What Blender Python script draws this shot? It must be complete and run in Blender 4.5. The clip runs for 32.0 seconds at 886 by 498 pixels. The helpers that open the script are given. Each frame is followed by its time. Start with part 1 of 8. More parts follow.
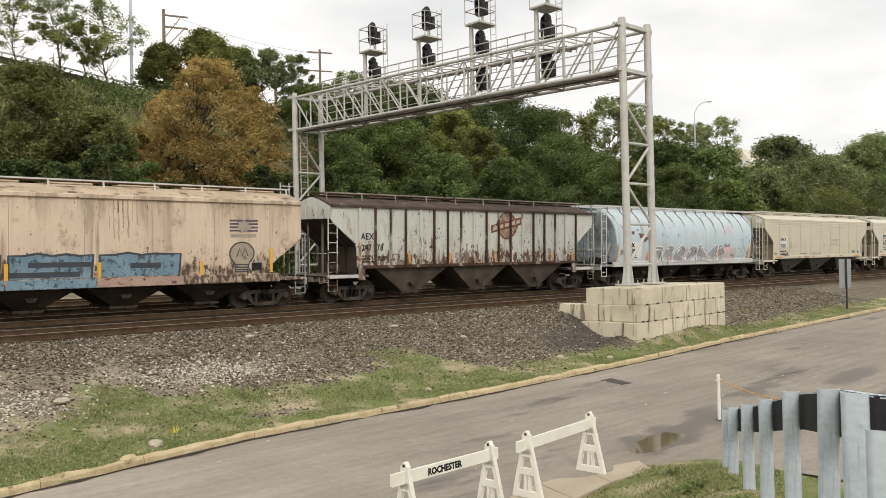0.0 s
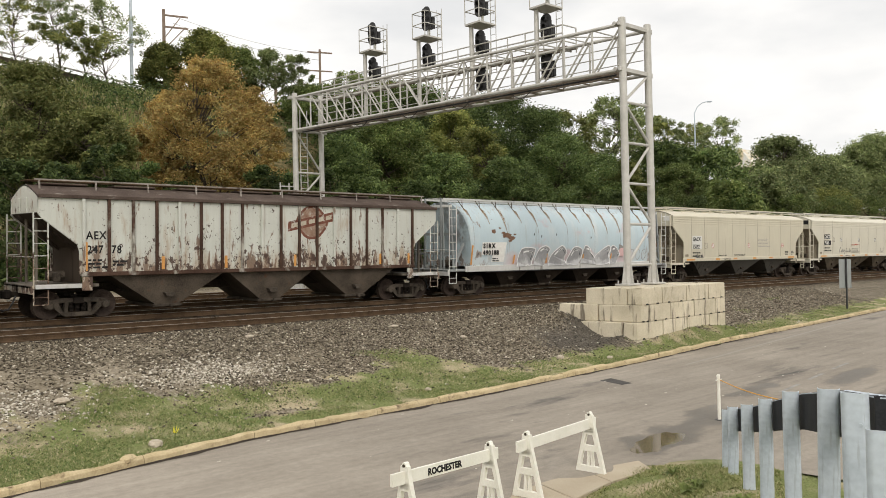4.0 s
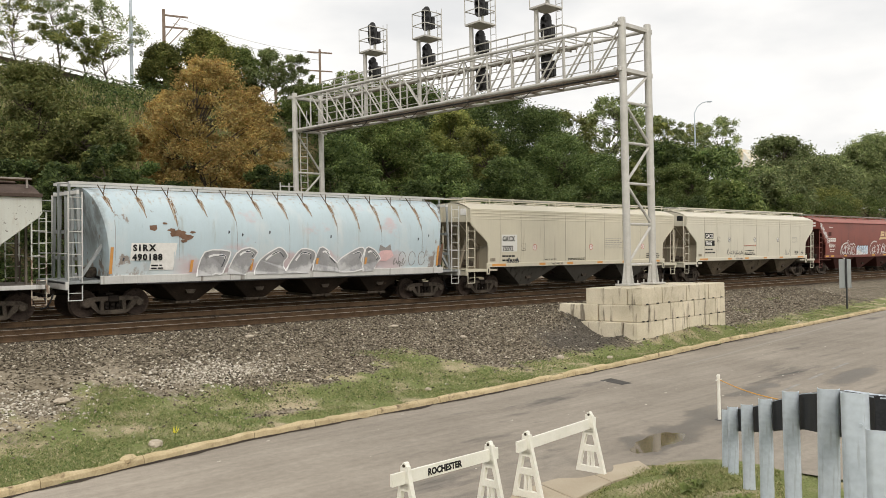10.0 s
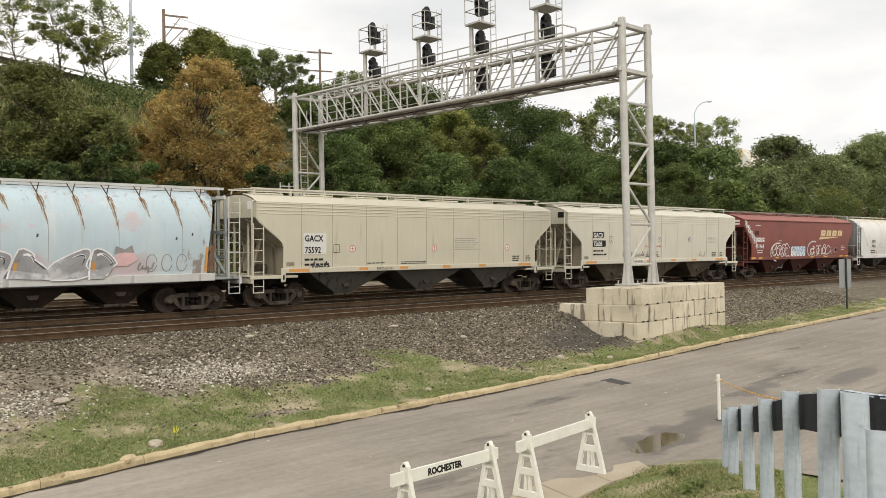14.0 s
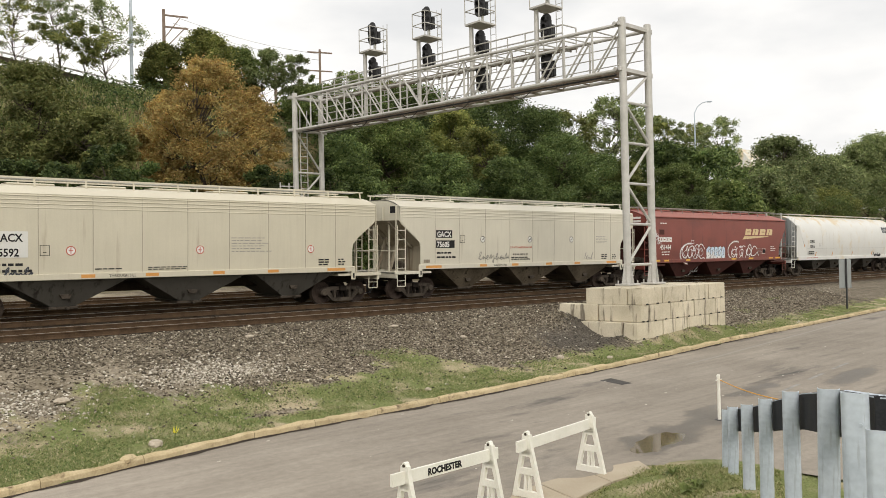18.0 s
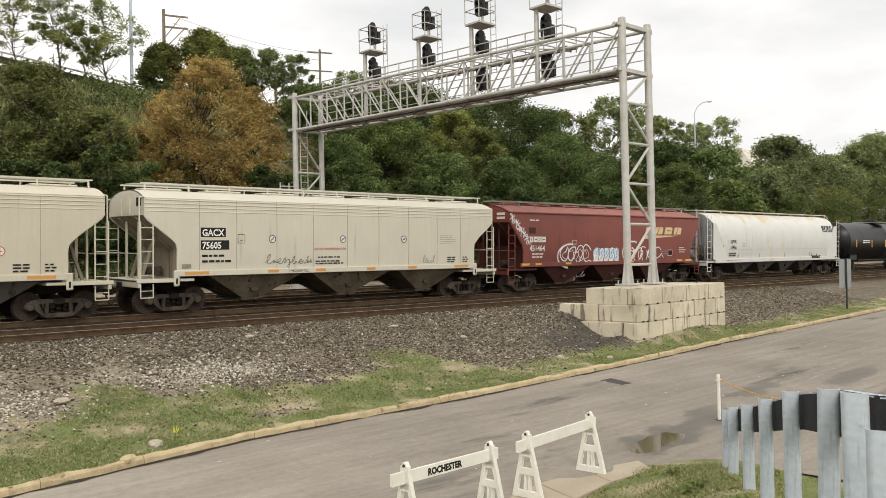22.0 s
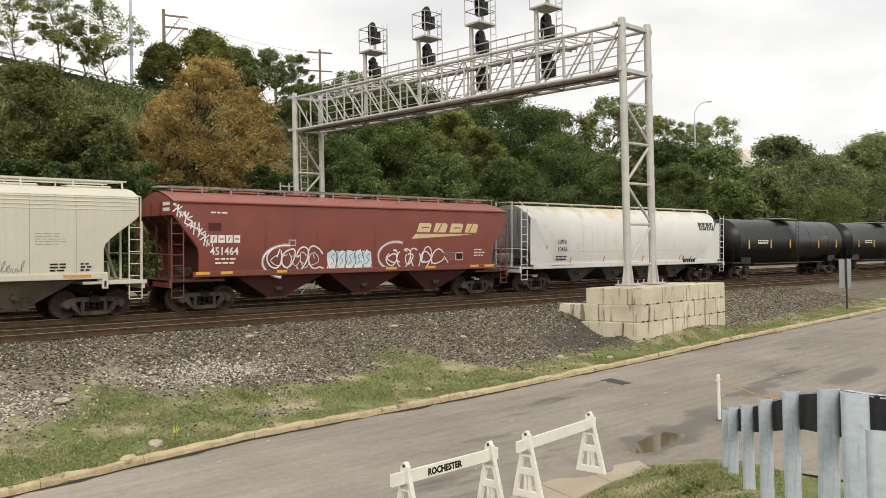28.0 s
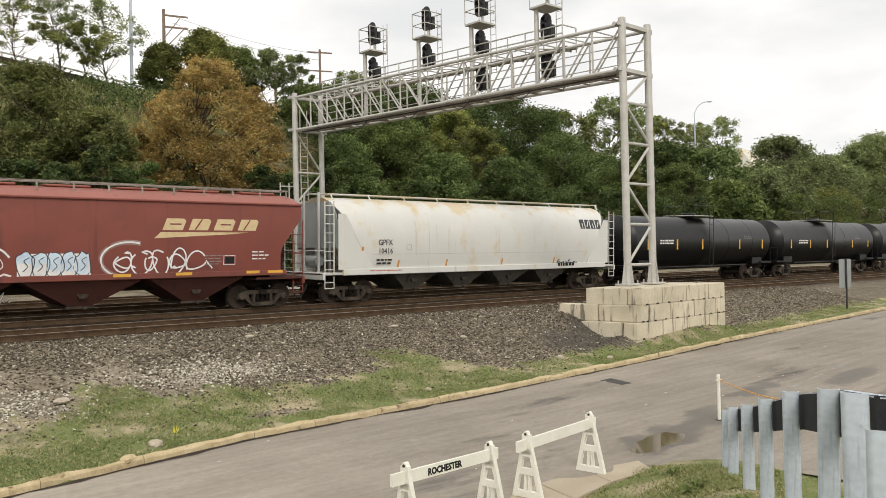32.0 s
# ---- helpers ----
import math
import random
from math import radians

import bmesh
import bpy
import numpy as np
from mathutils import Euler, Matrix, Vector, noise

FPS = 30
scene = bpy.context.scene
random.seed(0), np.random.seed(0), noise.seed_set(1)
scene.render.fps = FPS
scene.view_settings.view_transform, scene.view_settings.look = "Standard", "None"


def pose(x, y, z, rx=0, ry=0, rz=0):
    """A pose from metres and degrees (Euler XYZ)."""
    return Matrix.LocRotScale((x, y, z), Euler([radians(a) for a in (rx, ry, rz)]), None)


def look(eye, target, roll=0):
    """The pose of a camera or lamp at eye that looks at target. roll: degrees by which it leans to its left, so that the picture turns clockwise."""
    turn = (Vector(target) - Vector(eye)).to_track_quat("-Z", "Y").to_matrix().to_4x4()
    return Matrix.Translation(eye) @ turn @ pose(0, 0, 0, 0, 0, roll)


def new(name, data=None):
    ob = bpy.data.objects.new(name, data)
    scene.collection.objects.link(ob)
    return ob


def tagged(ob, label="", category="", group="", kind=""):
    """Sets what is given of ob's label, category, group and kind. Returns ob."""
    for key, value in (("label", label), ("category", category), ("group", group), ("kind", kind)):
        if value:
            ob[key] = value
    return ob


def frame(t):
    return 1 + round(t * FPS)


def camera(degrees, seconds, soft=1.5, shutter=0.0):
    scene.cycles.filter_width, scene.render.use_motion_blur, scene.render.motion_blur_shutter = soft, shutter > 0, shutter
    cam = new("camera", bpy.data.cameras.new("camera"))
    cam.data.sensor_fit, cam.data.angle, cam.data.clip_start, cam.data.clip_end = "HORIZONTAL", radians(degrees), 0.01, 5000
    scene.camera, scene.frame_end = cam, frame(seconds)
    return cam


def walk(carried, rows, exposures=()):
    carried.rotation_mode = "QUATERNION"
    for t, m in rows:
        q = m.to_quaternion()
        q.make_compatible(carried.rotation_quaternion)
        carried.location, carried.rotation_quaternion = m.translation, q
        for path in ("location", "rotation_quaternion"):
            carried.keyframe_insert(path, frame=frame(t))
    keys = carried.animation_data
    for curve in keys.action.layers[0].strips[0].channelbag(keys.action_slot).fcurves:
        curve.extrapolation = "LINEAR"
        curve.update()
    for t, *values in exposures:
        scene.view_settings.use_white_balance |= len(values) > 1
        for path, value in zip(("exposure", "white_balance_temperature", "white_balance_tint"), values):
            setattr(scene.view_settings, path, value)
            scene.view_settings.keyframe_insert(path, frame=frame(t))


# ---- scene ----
# The world: x runs along the railway, y away from the camera across the tracks, z up from the head
# of the rail on which the train stands. The camera stands on a grassy bank and does not move.
import itertools

cam = camera(55.2, 32.0, soft=0.6)
EYE = Vector((0.0, 0.0, 1.661))
YAW, PITCH = 0.8414, 0.0139
AIM = EYE + Vector((math.cos(YAW) * math.cos(PITCH), math.sin(YAW) * math.cos(PITCH), math.sin(PITCH)))
walk(cam, [(0.0, look(EYE, AIM, -1.215)), (32.0, look(EYE, AIM, -1.215))], exposures=[(0.0, 0.37, 6980, 10), (32.0, 0.37, 6980, 10)])

# ---- light: a bright overcast sky with a wide weak sun ----
world = bpy.data.worlds.new("overcast_sky")
scene.world = world
world.use_nodes = True
wn, wl = world.node_tree.nodes, world.node_tree.links
wn.clear()
SUN_EL, SUN_AZ = radians(50), radians(200)
sky = wn.new("ShaderNodeTexSky")
sky.sky_type, sky.sun_disc = "NISHITA", False
sky.sun_elevation, sky.sun_rotation = SUN_EL, SUN_AZ
pale = wn.new("ShaderNodeHueSaturation")
pale.inputs["Saturation"].default_value = 0.10
wl.new(sky.outputs[0], pale.inputs["Color"])
wcoord = wn.new("ShaderNodeTexCoord")
wmap = wn.new("ShaderNodeMapping")
wmap.inputs["Scale"].default_value = (1.0, 1.0, 2.6)
wl.new(wcoord.outputs["Generated"], wmap.inputs["Vector"])
cloud = wn.new("ShaderNodeTexNoise")
cloud.inputs["Scale"].default_value, cloud.inputs["Detail"].default_value = 2.2, 6.0
wl.new(wmap.outputs[0], cloud.inputs["Vector"])
cramp = wn.new("ShaderNodeValToRGB")
cramp.color_ramp.elements[0].position, cramp.color_ramp.elements[0].color = 0.34, (5.6, 5.9, 6.35, 1)
cramp.color_ramp.elements[1].position, cramp.color_ramp.elements[1].color = 0.60, (8.9, 9.0, 9.2, 1)
wsep = wn.new("ShaderNodeSeparateXYZ")
wl.new(wcoord.outputs["Generated"], wsep.inputs[0])
east = wn.new("ShaderNodeMath")          # the cover is thicker along the railway to the east
east.operation = "MULTIPLY_ADD"
east.inputs[1].default_value, east.inputs[2].default_value = -0.42, 0.33
wl.new(wsep.outputs[0], east.inputs[0])
cover = wn.new("ShaderNodeMath")
cover.operation = "ADD"
wl.new(cloud.outputs["Fac"], cover.inputs[0])
wl.new(east.outputs[0], cover.inputs[1])
wl.new(cover.outputs[0], cramp.inputs["Fac"])
wmix = wn.new("ShaderNodeMixRGB")
wmix.inputs["Fac"].default_value = 0.86
wl.new(pale.outputs[0], wmix.inputs[1])
wl.new(cramp.outputs[0], wmix.inputs[2])
wbg = wn.new("ShaderNodeBackground")
wbg.inputs["Strength"].default_value = 0.112
wl.new(wmix.outputs[0], wbg.inputs["Color"])
wout = wn.new("ShaderNodeOutputWorld")
wl.new(wbg.outputs[0], wout.inputs["Surface"])

sun = new("sun", bpy.data.lights.new("sun", "SUN"))
sun.data.energy, sun.data.angle, sun.data.color = 0.9, radians(18), (1.0, 0.96, 0.9)
sun.matrix_world = look((-20, -40, 60), (20, 25, 0))


# ---- materials ----
def surf(name, a, b, scale=6.0, rough=0.8, metal=0.0, bump=0.15, fine=60.0, spots=None, amount=0.5, stretch=(1, 1, 1),
         jitter=0.0, spot_scale=3.0, space="Object"):
    """A worn surface: two tones by a coarse noise, fine grain, and spots (stains, rust) of a third colour."""
    m = bpy.data.materials.new(name)
    m.use_nodes = True
    n, l = m.node_tree.nodes, m.node_tree.links
    bs = n["Principled BSDF"]
    tc = n.new("ShaderNodeTexCoord")
    if space == "World":
        geo = n.new("ShaderNodeNewGeometry")
        src = geo.outputs["Position"]
    else:
        src = tc.outputs[space]
    n1 = n.new("ShaderNodeTexNoise")
    n1.inputs["Scale"].default_value, n1.inputs["Detail"].default_value = scale, 5.0
    l.new(src, n1.inputs["Vector"])
    n2 = n.new("ShaderNodeTexNoise")
    n2.inputs["Scale"].default_value, n2.inputs["Detail"].default_value = fine, 3.0
    l.new(src, n2.inputs["Vector"])
    mixf = n.new("ShaderNodeMath")
    mixf.operation = "MULTIPLY_ADD"
    mixf.inputs[1].default_value, mixf.inputs[2].default_value = 0.45, 0.0
    l.new(n2.outputs["Fac"], mixf.inputs[0])
    addf = n.new("ShaderNodeMath")
    addf.operation = "MULTIPLY_ADD"
    addf.inputs[1].default_value = 0.7
    l.new(n1.outputs["Fac"], addf.inputs[0])
    l.new(mixf.outputs[0], addf.inputs[2])
    ramp = n.new("ShaderNodeValToRGB")
    ramp.color_ramp.elements[0].position, ramp.color_ramp.elements[0].color = 0.38, (*a, 1)
    ramp.color_ramp.elements[1].position, ramp.color_ramp.elements[1].color = 0.74, (*b, 1)
    l.new(addf.outputs[0], ramp.inputs["Fac"])
    col = ramp.outputs[0]
    if spots:
        mp = n.new("ShaderNodeMapping")
        mp.inputs["Scale"].default_value = stretch
        l.new(src, mp.inputs["Vector"])
        n3 = n.new("ShaderNodeTexNoise")
        n3.inputs["Scale"].default_value, n3.inputs["Detail"].default_value = spot_scale, 7.0
        n3.inputs["Roughness"].default_value = 0.62
        l.new(mp.outputs[0], n3.inputs["Vector"])
        r3 = n.new("ShaderNodeValToRGB")
        e = r3.color_ramp.elements
        e[0].position, e[0].color = 0.68 - 0.26 * amount, (0, 0, 0, 1)
        e[1].position, e[1].color = 0.80 - 0.26 * amount, (1, 1, 1, 1)
        l.new(n3.outputs["Fac"], r3.inputs["Fac"])
        mx = n.new("ShaderNodeMixRGB")
        mx.inputs[2].default_value = (*spots, 1)
        l.new(r3.outputs[0], mx.inputs["Fac"])
        l.new(col, mx.inputs[1])
        col = mx.outputs[0]
    if jitter:
        oi = n.new("ShaderNodeObjectInfo")
        ma = n.new("ShaderNodeMath")
        ma.operation = "MULTIPLY_ADD"
        ma.inputs[1].default_value, ma.inputs[2].default_value = 2 * jitter, 1 - jitter
        l.new(oi.outputs["Random"], ma.inputs[0])
        hs = n.new("ShaderNodeHueSaturation")
        l.new(ma.outputs[0], hs.inputs["Value"])
        l.new(col, hs.inputs["Color"])
        col = hs.outputs[0]
    l.new(col, bs.inputs["Base Color"])
    bs.inputs["Roughness"].default_value, bs.inputs["Metallic"].default_value = rough, metal
    if rough >= 0.68 and not metal:
        bs.inputs["Specular IOR Level"].default_value = 0.12      # dull, dusty surfaces
    if bump:
        bp = n.new("ShaderNodeBump")
        bp.inputs["Strength"].default_value, bp.inputs["Distance"].default_value = bump, 0.02
        l.new(n2.outputs["Fac"], bp.inputs["Height"])
        l.new(bp.outputs[0], bs.inputs["Normal"])
    return m


def paint(name, c, dirt=(0.10, 0.085, 0.07), amount=0.45, rough=0.55, streak=(2.2, 2.2, 0.16), vary=0.1, spot_scale=1.6, runs=0.3, rust=0.0):
    """Weathered enamel: two close tones with vertical grime streaks."""
    lo = tuple(v * (1 - vary) for v in c)
    hi = tuple(min(0.9, v * (1 + vary)) for v in c)
    m = surf(name, lo, hi, 0.8, rough, 0.0, 0.05, 30.0, dirt, amount, streak, spot_scale=spot_scale)
    n, l = m.node_tree.nodes, m.node_tree.links
    bs = n["Principled BSDF"]
    tc = n.new("ShaderNodeTexCoord")
    # thin soft runs down the side, grime in patches, and specks where the paint has gone
    layers = [((5.0, 5.0, 0.22), 2.2, 0.46, 0.74, runs, tuple(v * 0.55 + w * 0.35 for v, w in zip(c, dirt))), ((0.7, 0.7, 0.9), 1.3, 0.45, 0.75, runs * 0.7, tuple(v * 0.7 + w * 0.25 for v, w in zip(c, dirt)))]
    if rust:
        layers += [((1.0, 1.0, 0.7), 3.4, 0.70 - 0.16 * rust, 0.72 - 0.13 * rust, 0.85, (0.080, 0.040, 0.023)), ((1.6, 1.6, 0.16), 2.4, 0.66 - 0.14 * rust, 0.80 - 0.1 * rust, 0.6, (0.20, 0.11, 0.06))]
    for stretch, scale, a, b, k, tone in layers:
        mp, nz, rp, mx = n.new("ShaderNodeMapping"), n.new("ShaderNodeTexNoise"), n.new("ShaderNodeMapRange"), n.new("ShaderNodeMixRGB")
        mp.inputs["Scale"].default_value = stretch
        nz.inputs["Scale"].default_value, nz.inputs["Detail"].default_value, nz.inputs["Roughness"].default_value = scale, 7.0, 0.62
        l.new(tc.outputs["Object"], mp.inputs["Vector"])
        l.new(mp.outputs[0], nz.inputs["Vector"])
        l.new(nz.outputs["Fac"], rp.inputs[0])
        for i, v in enumerate((a, b, 0.0, k)):
            rp.inputs[i + 1].default_value = v
        src = bs.inputs["Base Color"].links[0].from_socket
        mx.inputs[2].default_value = (*tone, 1)
        l.new(rp.outputs[0], mx.inputs[0])
        l.new(src, mx.inputs[1])
        l.new(mx.outputs[0], bs.inputs["Base Color"])
    return m


def blotch(m, tone, stretch, scale, lo, hi, k, z=None, x=None, detail=8.0, shift=0.0):
    """One more layer of wear on a painted side: noise patches of a tone. z: (from, to, push) more of it towards 'from';
    x: (start, end, fade) the stretch of the side that it covers."""
    n, l = m.node_tree.nodes, m.node_tree.links
    bs = n["Principled BSDF"]
    tc, mp, nz = n.new("ShaderNodeTexCoord"), n.new("ShaderNodeMapping"), n.new("ShaderNodeTexNoise")
    mp.inputs["Scale"].default_value, mp.inputs["Location"].default_value = stretch, (shift, shift * 0.7, shift * 1.3)
    nz.inputs["Scale"].default_value, nz.inputs["Detail"].default_value, nz.inputs["Roughness"].default_value = scale, detail, 0.65
    l.new(tc.outputs["Object"], mp.inputs["Vector"])
    l.new(mp.outputs[0], nz.inputs["Vector"])
    sep = n.new("ShaderNodeSeparateXYZ")
    l.new(tc.outputs["Object"], sep.inputs[0])

    def span(src, a, b, c, d):
        r = n.new("ShaderNodeMapRange")
        r.interpolation_type = "SMOOTHSTEP"
        for i, v in enumerate((a, b, c, d)):
            r.inputs[i + 1].default_value = v
        l.new(src, r.inputs[0])
        return r.outputs[0]

    def two(op, a, b):
        q = n.new("ShaderNodeMath")
        q.operation = op
        l.new(a, q.inputs[0])
        l.new(b, q.inputs[1])
        return q.outputs[0]
    val = nz.outputs["Fac"]
    if z:
        val = two("ADD", val, span(sep.outputs[2], min(z[:2]), max(z[:2]), *((z[2], 0.0) if z[0] < z[1] else (0.0, z[2]))))
    fac = span(val, lo, hi, 0.0, k)
    if x:
        fac = two("MULTIPLY", fac, two("MULTIPLY", span(sep.outputs[0], x[0] - x[2], x[0] + x[2], 0, 1), span(sep.outputs[0], x[1] - x[2], x[1] + x[2], 1, 0)))
    mx = n.new("ShaderNodeMixRGB")
    mx.inputs[2].default_value = (*tone, 1)
    l.new(fac, mx.inputs[0])
    l.new(bs.inputs["Base Color"].links[0].from_socket, mx.inputs[1])
    l.new(mx.outputs[0], bs.inputs["Base Color"])
    return m


def leaf_mat(name, a, b, c):
    m = bpy.data.materials.new(name)
    m.use_nodes = True
    n, l = m.node_tree.nodes, m.node_tree.links
    bs = n["Principled BSDF"]
    geo = n.new("ShaderNodeNewGeometry")
    ramp = n.new("ShaderNodeValToRGB")
    ramp.color_ramp.elements[0].color, ramp.color_ramp.elements[1].color = (*a, 1), (*b, 1)
    e = ramp.color_ramp.elements.new(0.85)
    e.color = (*c, 1)
    l.new(geo.outputs["Random Per Island"], ramp.inputs["Fac"])
    oi = n.new("ShaderNodeObjectInfo")
    ma = n.new("ShaderNodeMath")
    ma.operation = "MULTIPLY_ADD"
    ma.inputs[1].default_value, ma.inputs[2].default_value = 0.5, 0.75
    l.new(oi.outputs["Random"], ma.inputs[0])
    hs = n.new("ShaderNodeHueSaturation")
    # boughs differ: fresh and older growth
    nb = n.new("ShaderNodeTexNoise")
    nb.inputs["Scale"].default_value, nb.inputs["Detail"].default_value = 0.55, 3.0
    l.new(geo.outputs["Position"], nb.inputs["Vector"])
    rb = n.new("ShaderNodeMapRange")
    for i, v in enumerate((0.36, 0.64, 0.68, 1.38)):
        rb.inputs[i + 1].default_value = v
    l.new(nb.outputs["Fac"], rb.inputs[0])
    mb = n.new("ShaderNodeMath")
    mb.operation = "MULTIPLY"
    l.new(ma.outputs[0], mb.inputs[0])
    l.new(rb.outputs[0], mb.inputs[1])
    l.new(mb.outputs[0], hs.inputs["Value"])
    l.new(ramp.outputs[0], hs.inputs["Color"])
    l.new(hs.outputs[0], bs.inputs["Base Color"])
    bs.inputs["Roughness"].default_value = 0.6
    bs.inputs["Specular IOR Level"].default_value = 0.25
    tr = n.new("ShaderNodeBsdfTranslucent")
    l.new(hs.outputs[0], tr.inputs["Color"])
    ms = n.new("ShaderNodeMixShader")
    ms.inputs["Fac"].default_value = 0.3
    l.new(bs.outputs[0], ms.inputs[1])
    l.new(tr.outputs[0], ms.inputs[2])
    l.new(ms.outputs[0], n["Material Output"].inputs["Surface"])
    return m


ASPHALT = surf("asphalt", (0.226, 0.200, 0.168), (0.328, 0.293, 0.248), 0.35, 0.85, 0, 0.25, 90, (0.10, 0.095, 0.09), 0.35, (0.25, 1, 1), spot_scale=0.6, space="World")
ASPHALT_DARK = surf("asphalt_patch", (0.055, 0.052, 0.05), (0.09, 0.085, 0.08), 1.5, 0.8, 0, 0.3, 90)
CONC = surf("concrete", (0.46, 0.41, 0.305), (0.64, 0.58, 0.46), 1.1, 0.9, 0, 0.25, 24, (0.19, 0.165, 0.13), 0.46, (2.6, 2.6, 0.42), 0.10, spot_scale=1.5)
KERB = surf("kerb_concrete", (0.37, 0.29, 0.165), (0.58, 0.48, 0.31), 3.0, 0.9, 0, 0.6, 30, (0.17, 0.125, 0.08), 0.42, jitter=0.06, spot_scale=4.0, space="World")
SLABM = surf("pavement_concrete", (0.36, 0.30, 0.22), (0.48, 0.42, 0.33), 1.0, 0.9, 0, 0.3, 50, jitter=0.06)
RAILTOP = surf("polished_rail_steel", (0.30, 0.275, 0.24), (0.46, 0.43, 0.38), 4, 0.35, 0.6, 0.02)
RUST = surf("rusty_steel", (0.054, 0.035, 0.021), (0.115, 0.075, 0.046), 3, 0.9, 0.0, 0.3, 40)
TIE = surf("creosoted_tie", (0.018, 0.013, 0.010), (0.050, 0.038, 0.028), 3, 0.95, 0, 0.5, 30, jitter=0.25)
GALV = surf("galvanised_steel", (0.40, 0.39, 0.365), (0.54, 0.53, 0.50), 2.5, 0.5, 0.25, 0.05, 30, (0.36, 0.33, 0.29), 0.2)
GALVB = surf("galvanised_post", (0.40, 0.455, 0.515), (0.545, 0.61, 0.68), 2.2, 0.5, 0.15, 0.06, 25, (0.27, 0.295, 0.32), 0.45, (5, 5, 0.35))
BLACK = surf("black_paint", (0.012, 0.012, 0.014), (0.028, 0.028, 0.03), 4, 0.6, 0, 0.05)
BLACK_RAIL = surf("black_rail_face", (0.016, 0.017, 0.02), (0.032, 0.034, 0.038), 5, 0.7, 0, 0.1)
WHITEP = surf("white_plastic", (0.72, 0.705, 0.63), (0.84, 0.825, 0.76), 3, 0.5, 0, 0.05, 40, (0.5, 0.46, 0.37), 0.2, spot_scale=5.0)
TRUCKM = surf("grimy_cast_steel", (0.030, 0.025, 0.020), (0.095, 0.078, 0.062), 3, 0.8, 0, 0.25, 25, (0.030, 0.024, 0.019), 0.5, spot_scale=4.0)
TRUCK_DARK = surf("oily_steel", (0.010, 0.008, 0.007), (0.030, 0.024, 0.019), 4, 0.85, 0, 0.2, 25)
WHEELM = surf("wheel_steel", (0.024, 0.017, 0.014), (0.070, 0.052, 0.042), 3, 0.75, 0.0, 0.1, 20, (0.012, 0.010, 0.008), 0.45)
WHEELRIM = surf("worn_wheel_rim", (0.22, 0.20, 0.18), (0.36, 0.335, 0.31), 3, 0.45, 0.4, 0.05)
# under-car steels: the shade below the bodies is put into these dark tones
UNDER_DARK = surf("shade_dark_hopper_steel", (0.012, 0.009, 0.007), (0.040, 0.029, 0.021), 1.5, 0.75, 0, 0.15, 20, (0.075, 0.052, 0.036), 0.25)
UNDER_TAN = surf("shade_dark_dusty_tan_steel", (0.060, 0.048, 0.034), (0.165, 0.135, 0.096), 1.5, 0.75, 0, 0.15, 20, (0.03, 0.023, 0.016), 0.5)
UNDER = surf("shade_dark_grimy_steel", (0.045, 0.036, 0.028), (0.115, 0.093, 0.072), 1.5, 0.75, 0, 0.15, 20, (0.10, 0.055, 0.035), 0.3)
BARK = surf("bark", (0.045, 0.036, 0.028), (0.11, 0.09, 0.07), 5, 0.95, 0, 0.5, 25)
LEAF1 = leaf_mat("green_foliage", (0.042, 0.080, 0.020), (0.115, 0.175, 0.046), (0.22, 0.26, 0.085))
LEAF2 = leaf_mat("dark_green_foliage", (0.026, 0.055, 0.017), (0.078, 0.130, 0.038), (0.17, 0.22, 0.072))
LEAF3 = leaf_mat("autumn_brown_foliage", (0.30, 0.170, 0.058), (0.57, 0.335, 0.115), (0.47, 0.40, 0.15))
LEAF5 = leaf_mat("pale_green_foliage", (0.090, 0.135, 0.046), (0.19, 0.25, 0.092), (0.29, 0.32, 0.145))
LEAF6 = leaf_mat("olive_foliage", (0.066, 0.094, 0.026), (0.155, 0.185, 0.058), (0.24, 0.24, 0.09))
# darker copy of the green leaves, with the shade under the canopy painted in
LEAF7 = leaf_mat("shaded_green_foliage", (0.020, 0.042, 0.014), (0.060, 0.100, 0.031), (0.13, 0.17, 0.056))
LEAF4 = leaf_mat("yellow_green_foliage", (0.060, 0.090, 0.024), (0.150, 0.190, 0.052), (0.28, 0.28, 0.085))
BLACKTANK = paint("black_tank_paint", (0.0065, 0.0068, 0.0075), (0.022, 0.019, 0.016), 0.25, 0.34)
BLACKTANK.node_tree.nodes["Principled BSDF"].inputs["Specular IOR Level"].default_value = 0.3
TEXTB = surf("black_lettering", (0.015, 0.015, 0.016), (0.03, 0.03, 0.03), 8, 0.7, 0, 0)
TEXTW = surf("white_lettering", (0.66, 0.65, 0.62), (0.78, 0.77, 0.74), 8, 0.7, 0, 0)
TEXTR = surf("red_lettering", (0.42, 0.06, 0.04), (0.5, 0.09, 0.06), 8, 0.7, 0, 0)
GOLD = surf("cream_logo_paint", (0.55, 0.42, 0.24), (0.66, 0.53, 0.33), 5, 0.7, 0, 0)
REFL = surf("yellow_reflector", (0.62, 0.34, 0.04), (0.75, 0.43, 0.06), 6, 0.5, 0, 0)
ORANGE = surf("orange_reflector", (0.55, 0.25, 0.06), (0.66, 0.32, 0.09), 6, 0.5, 0, 0)


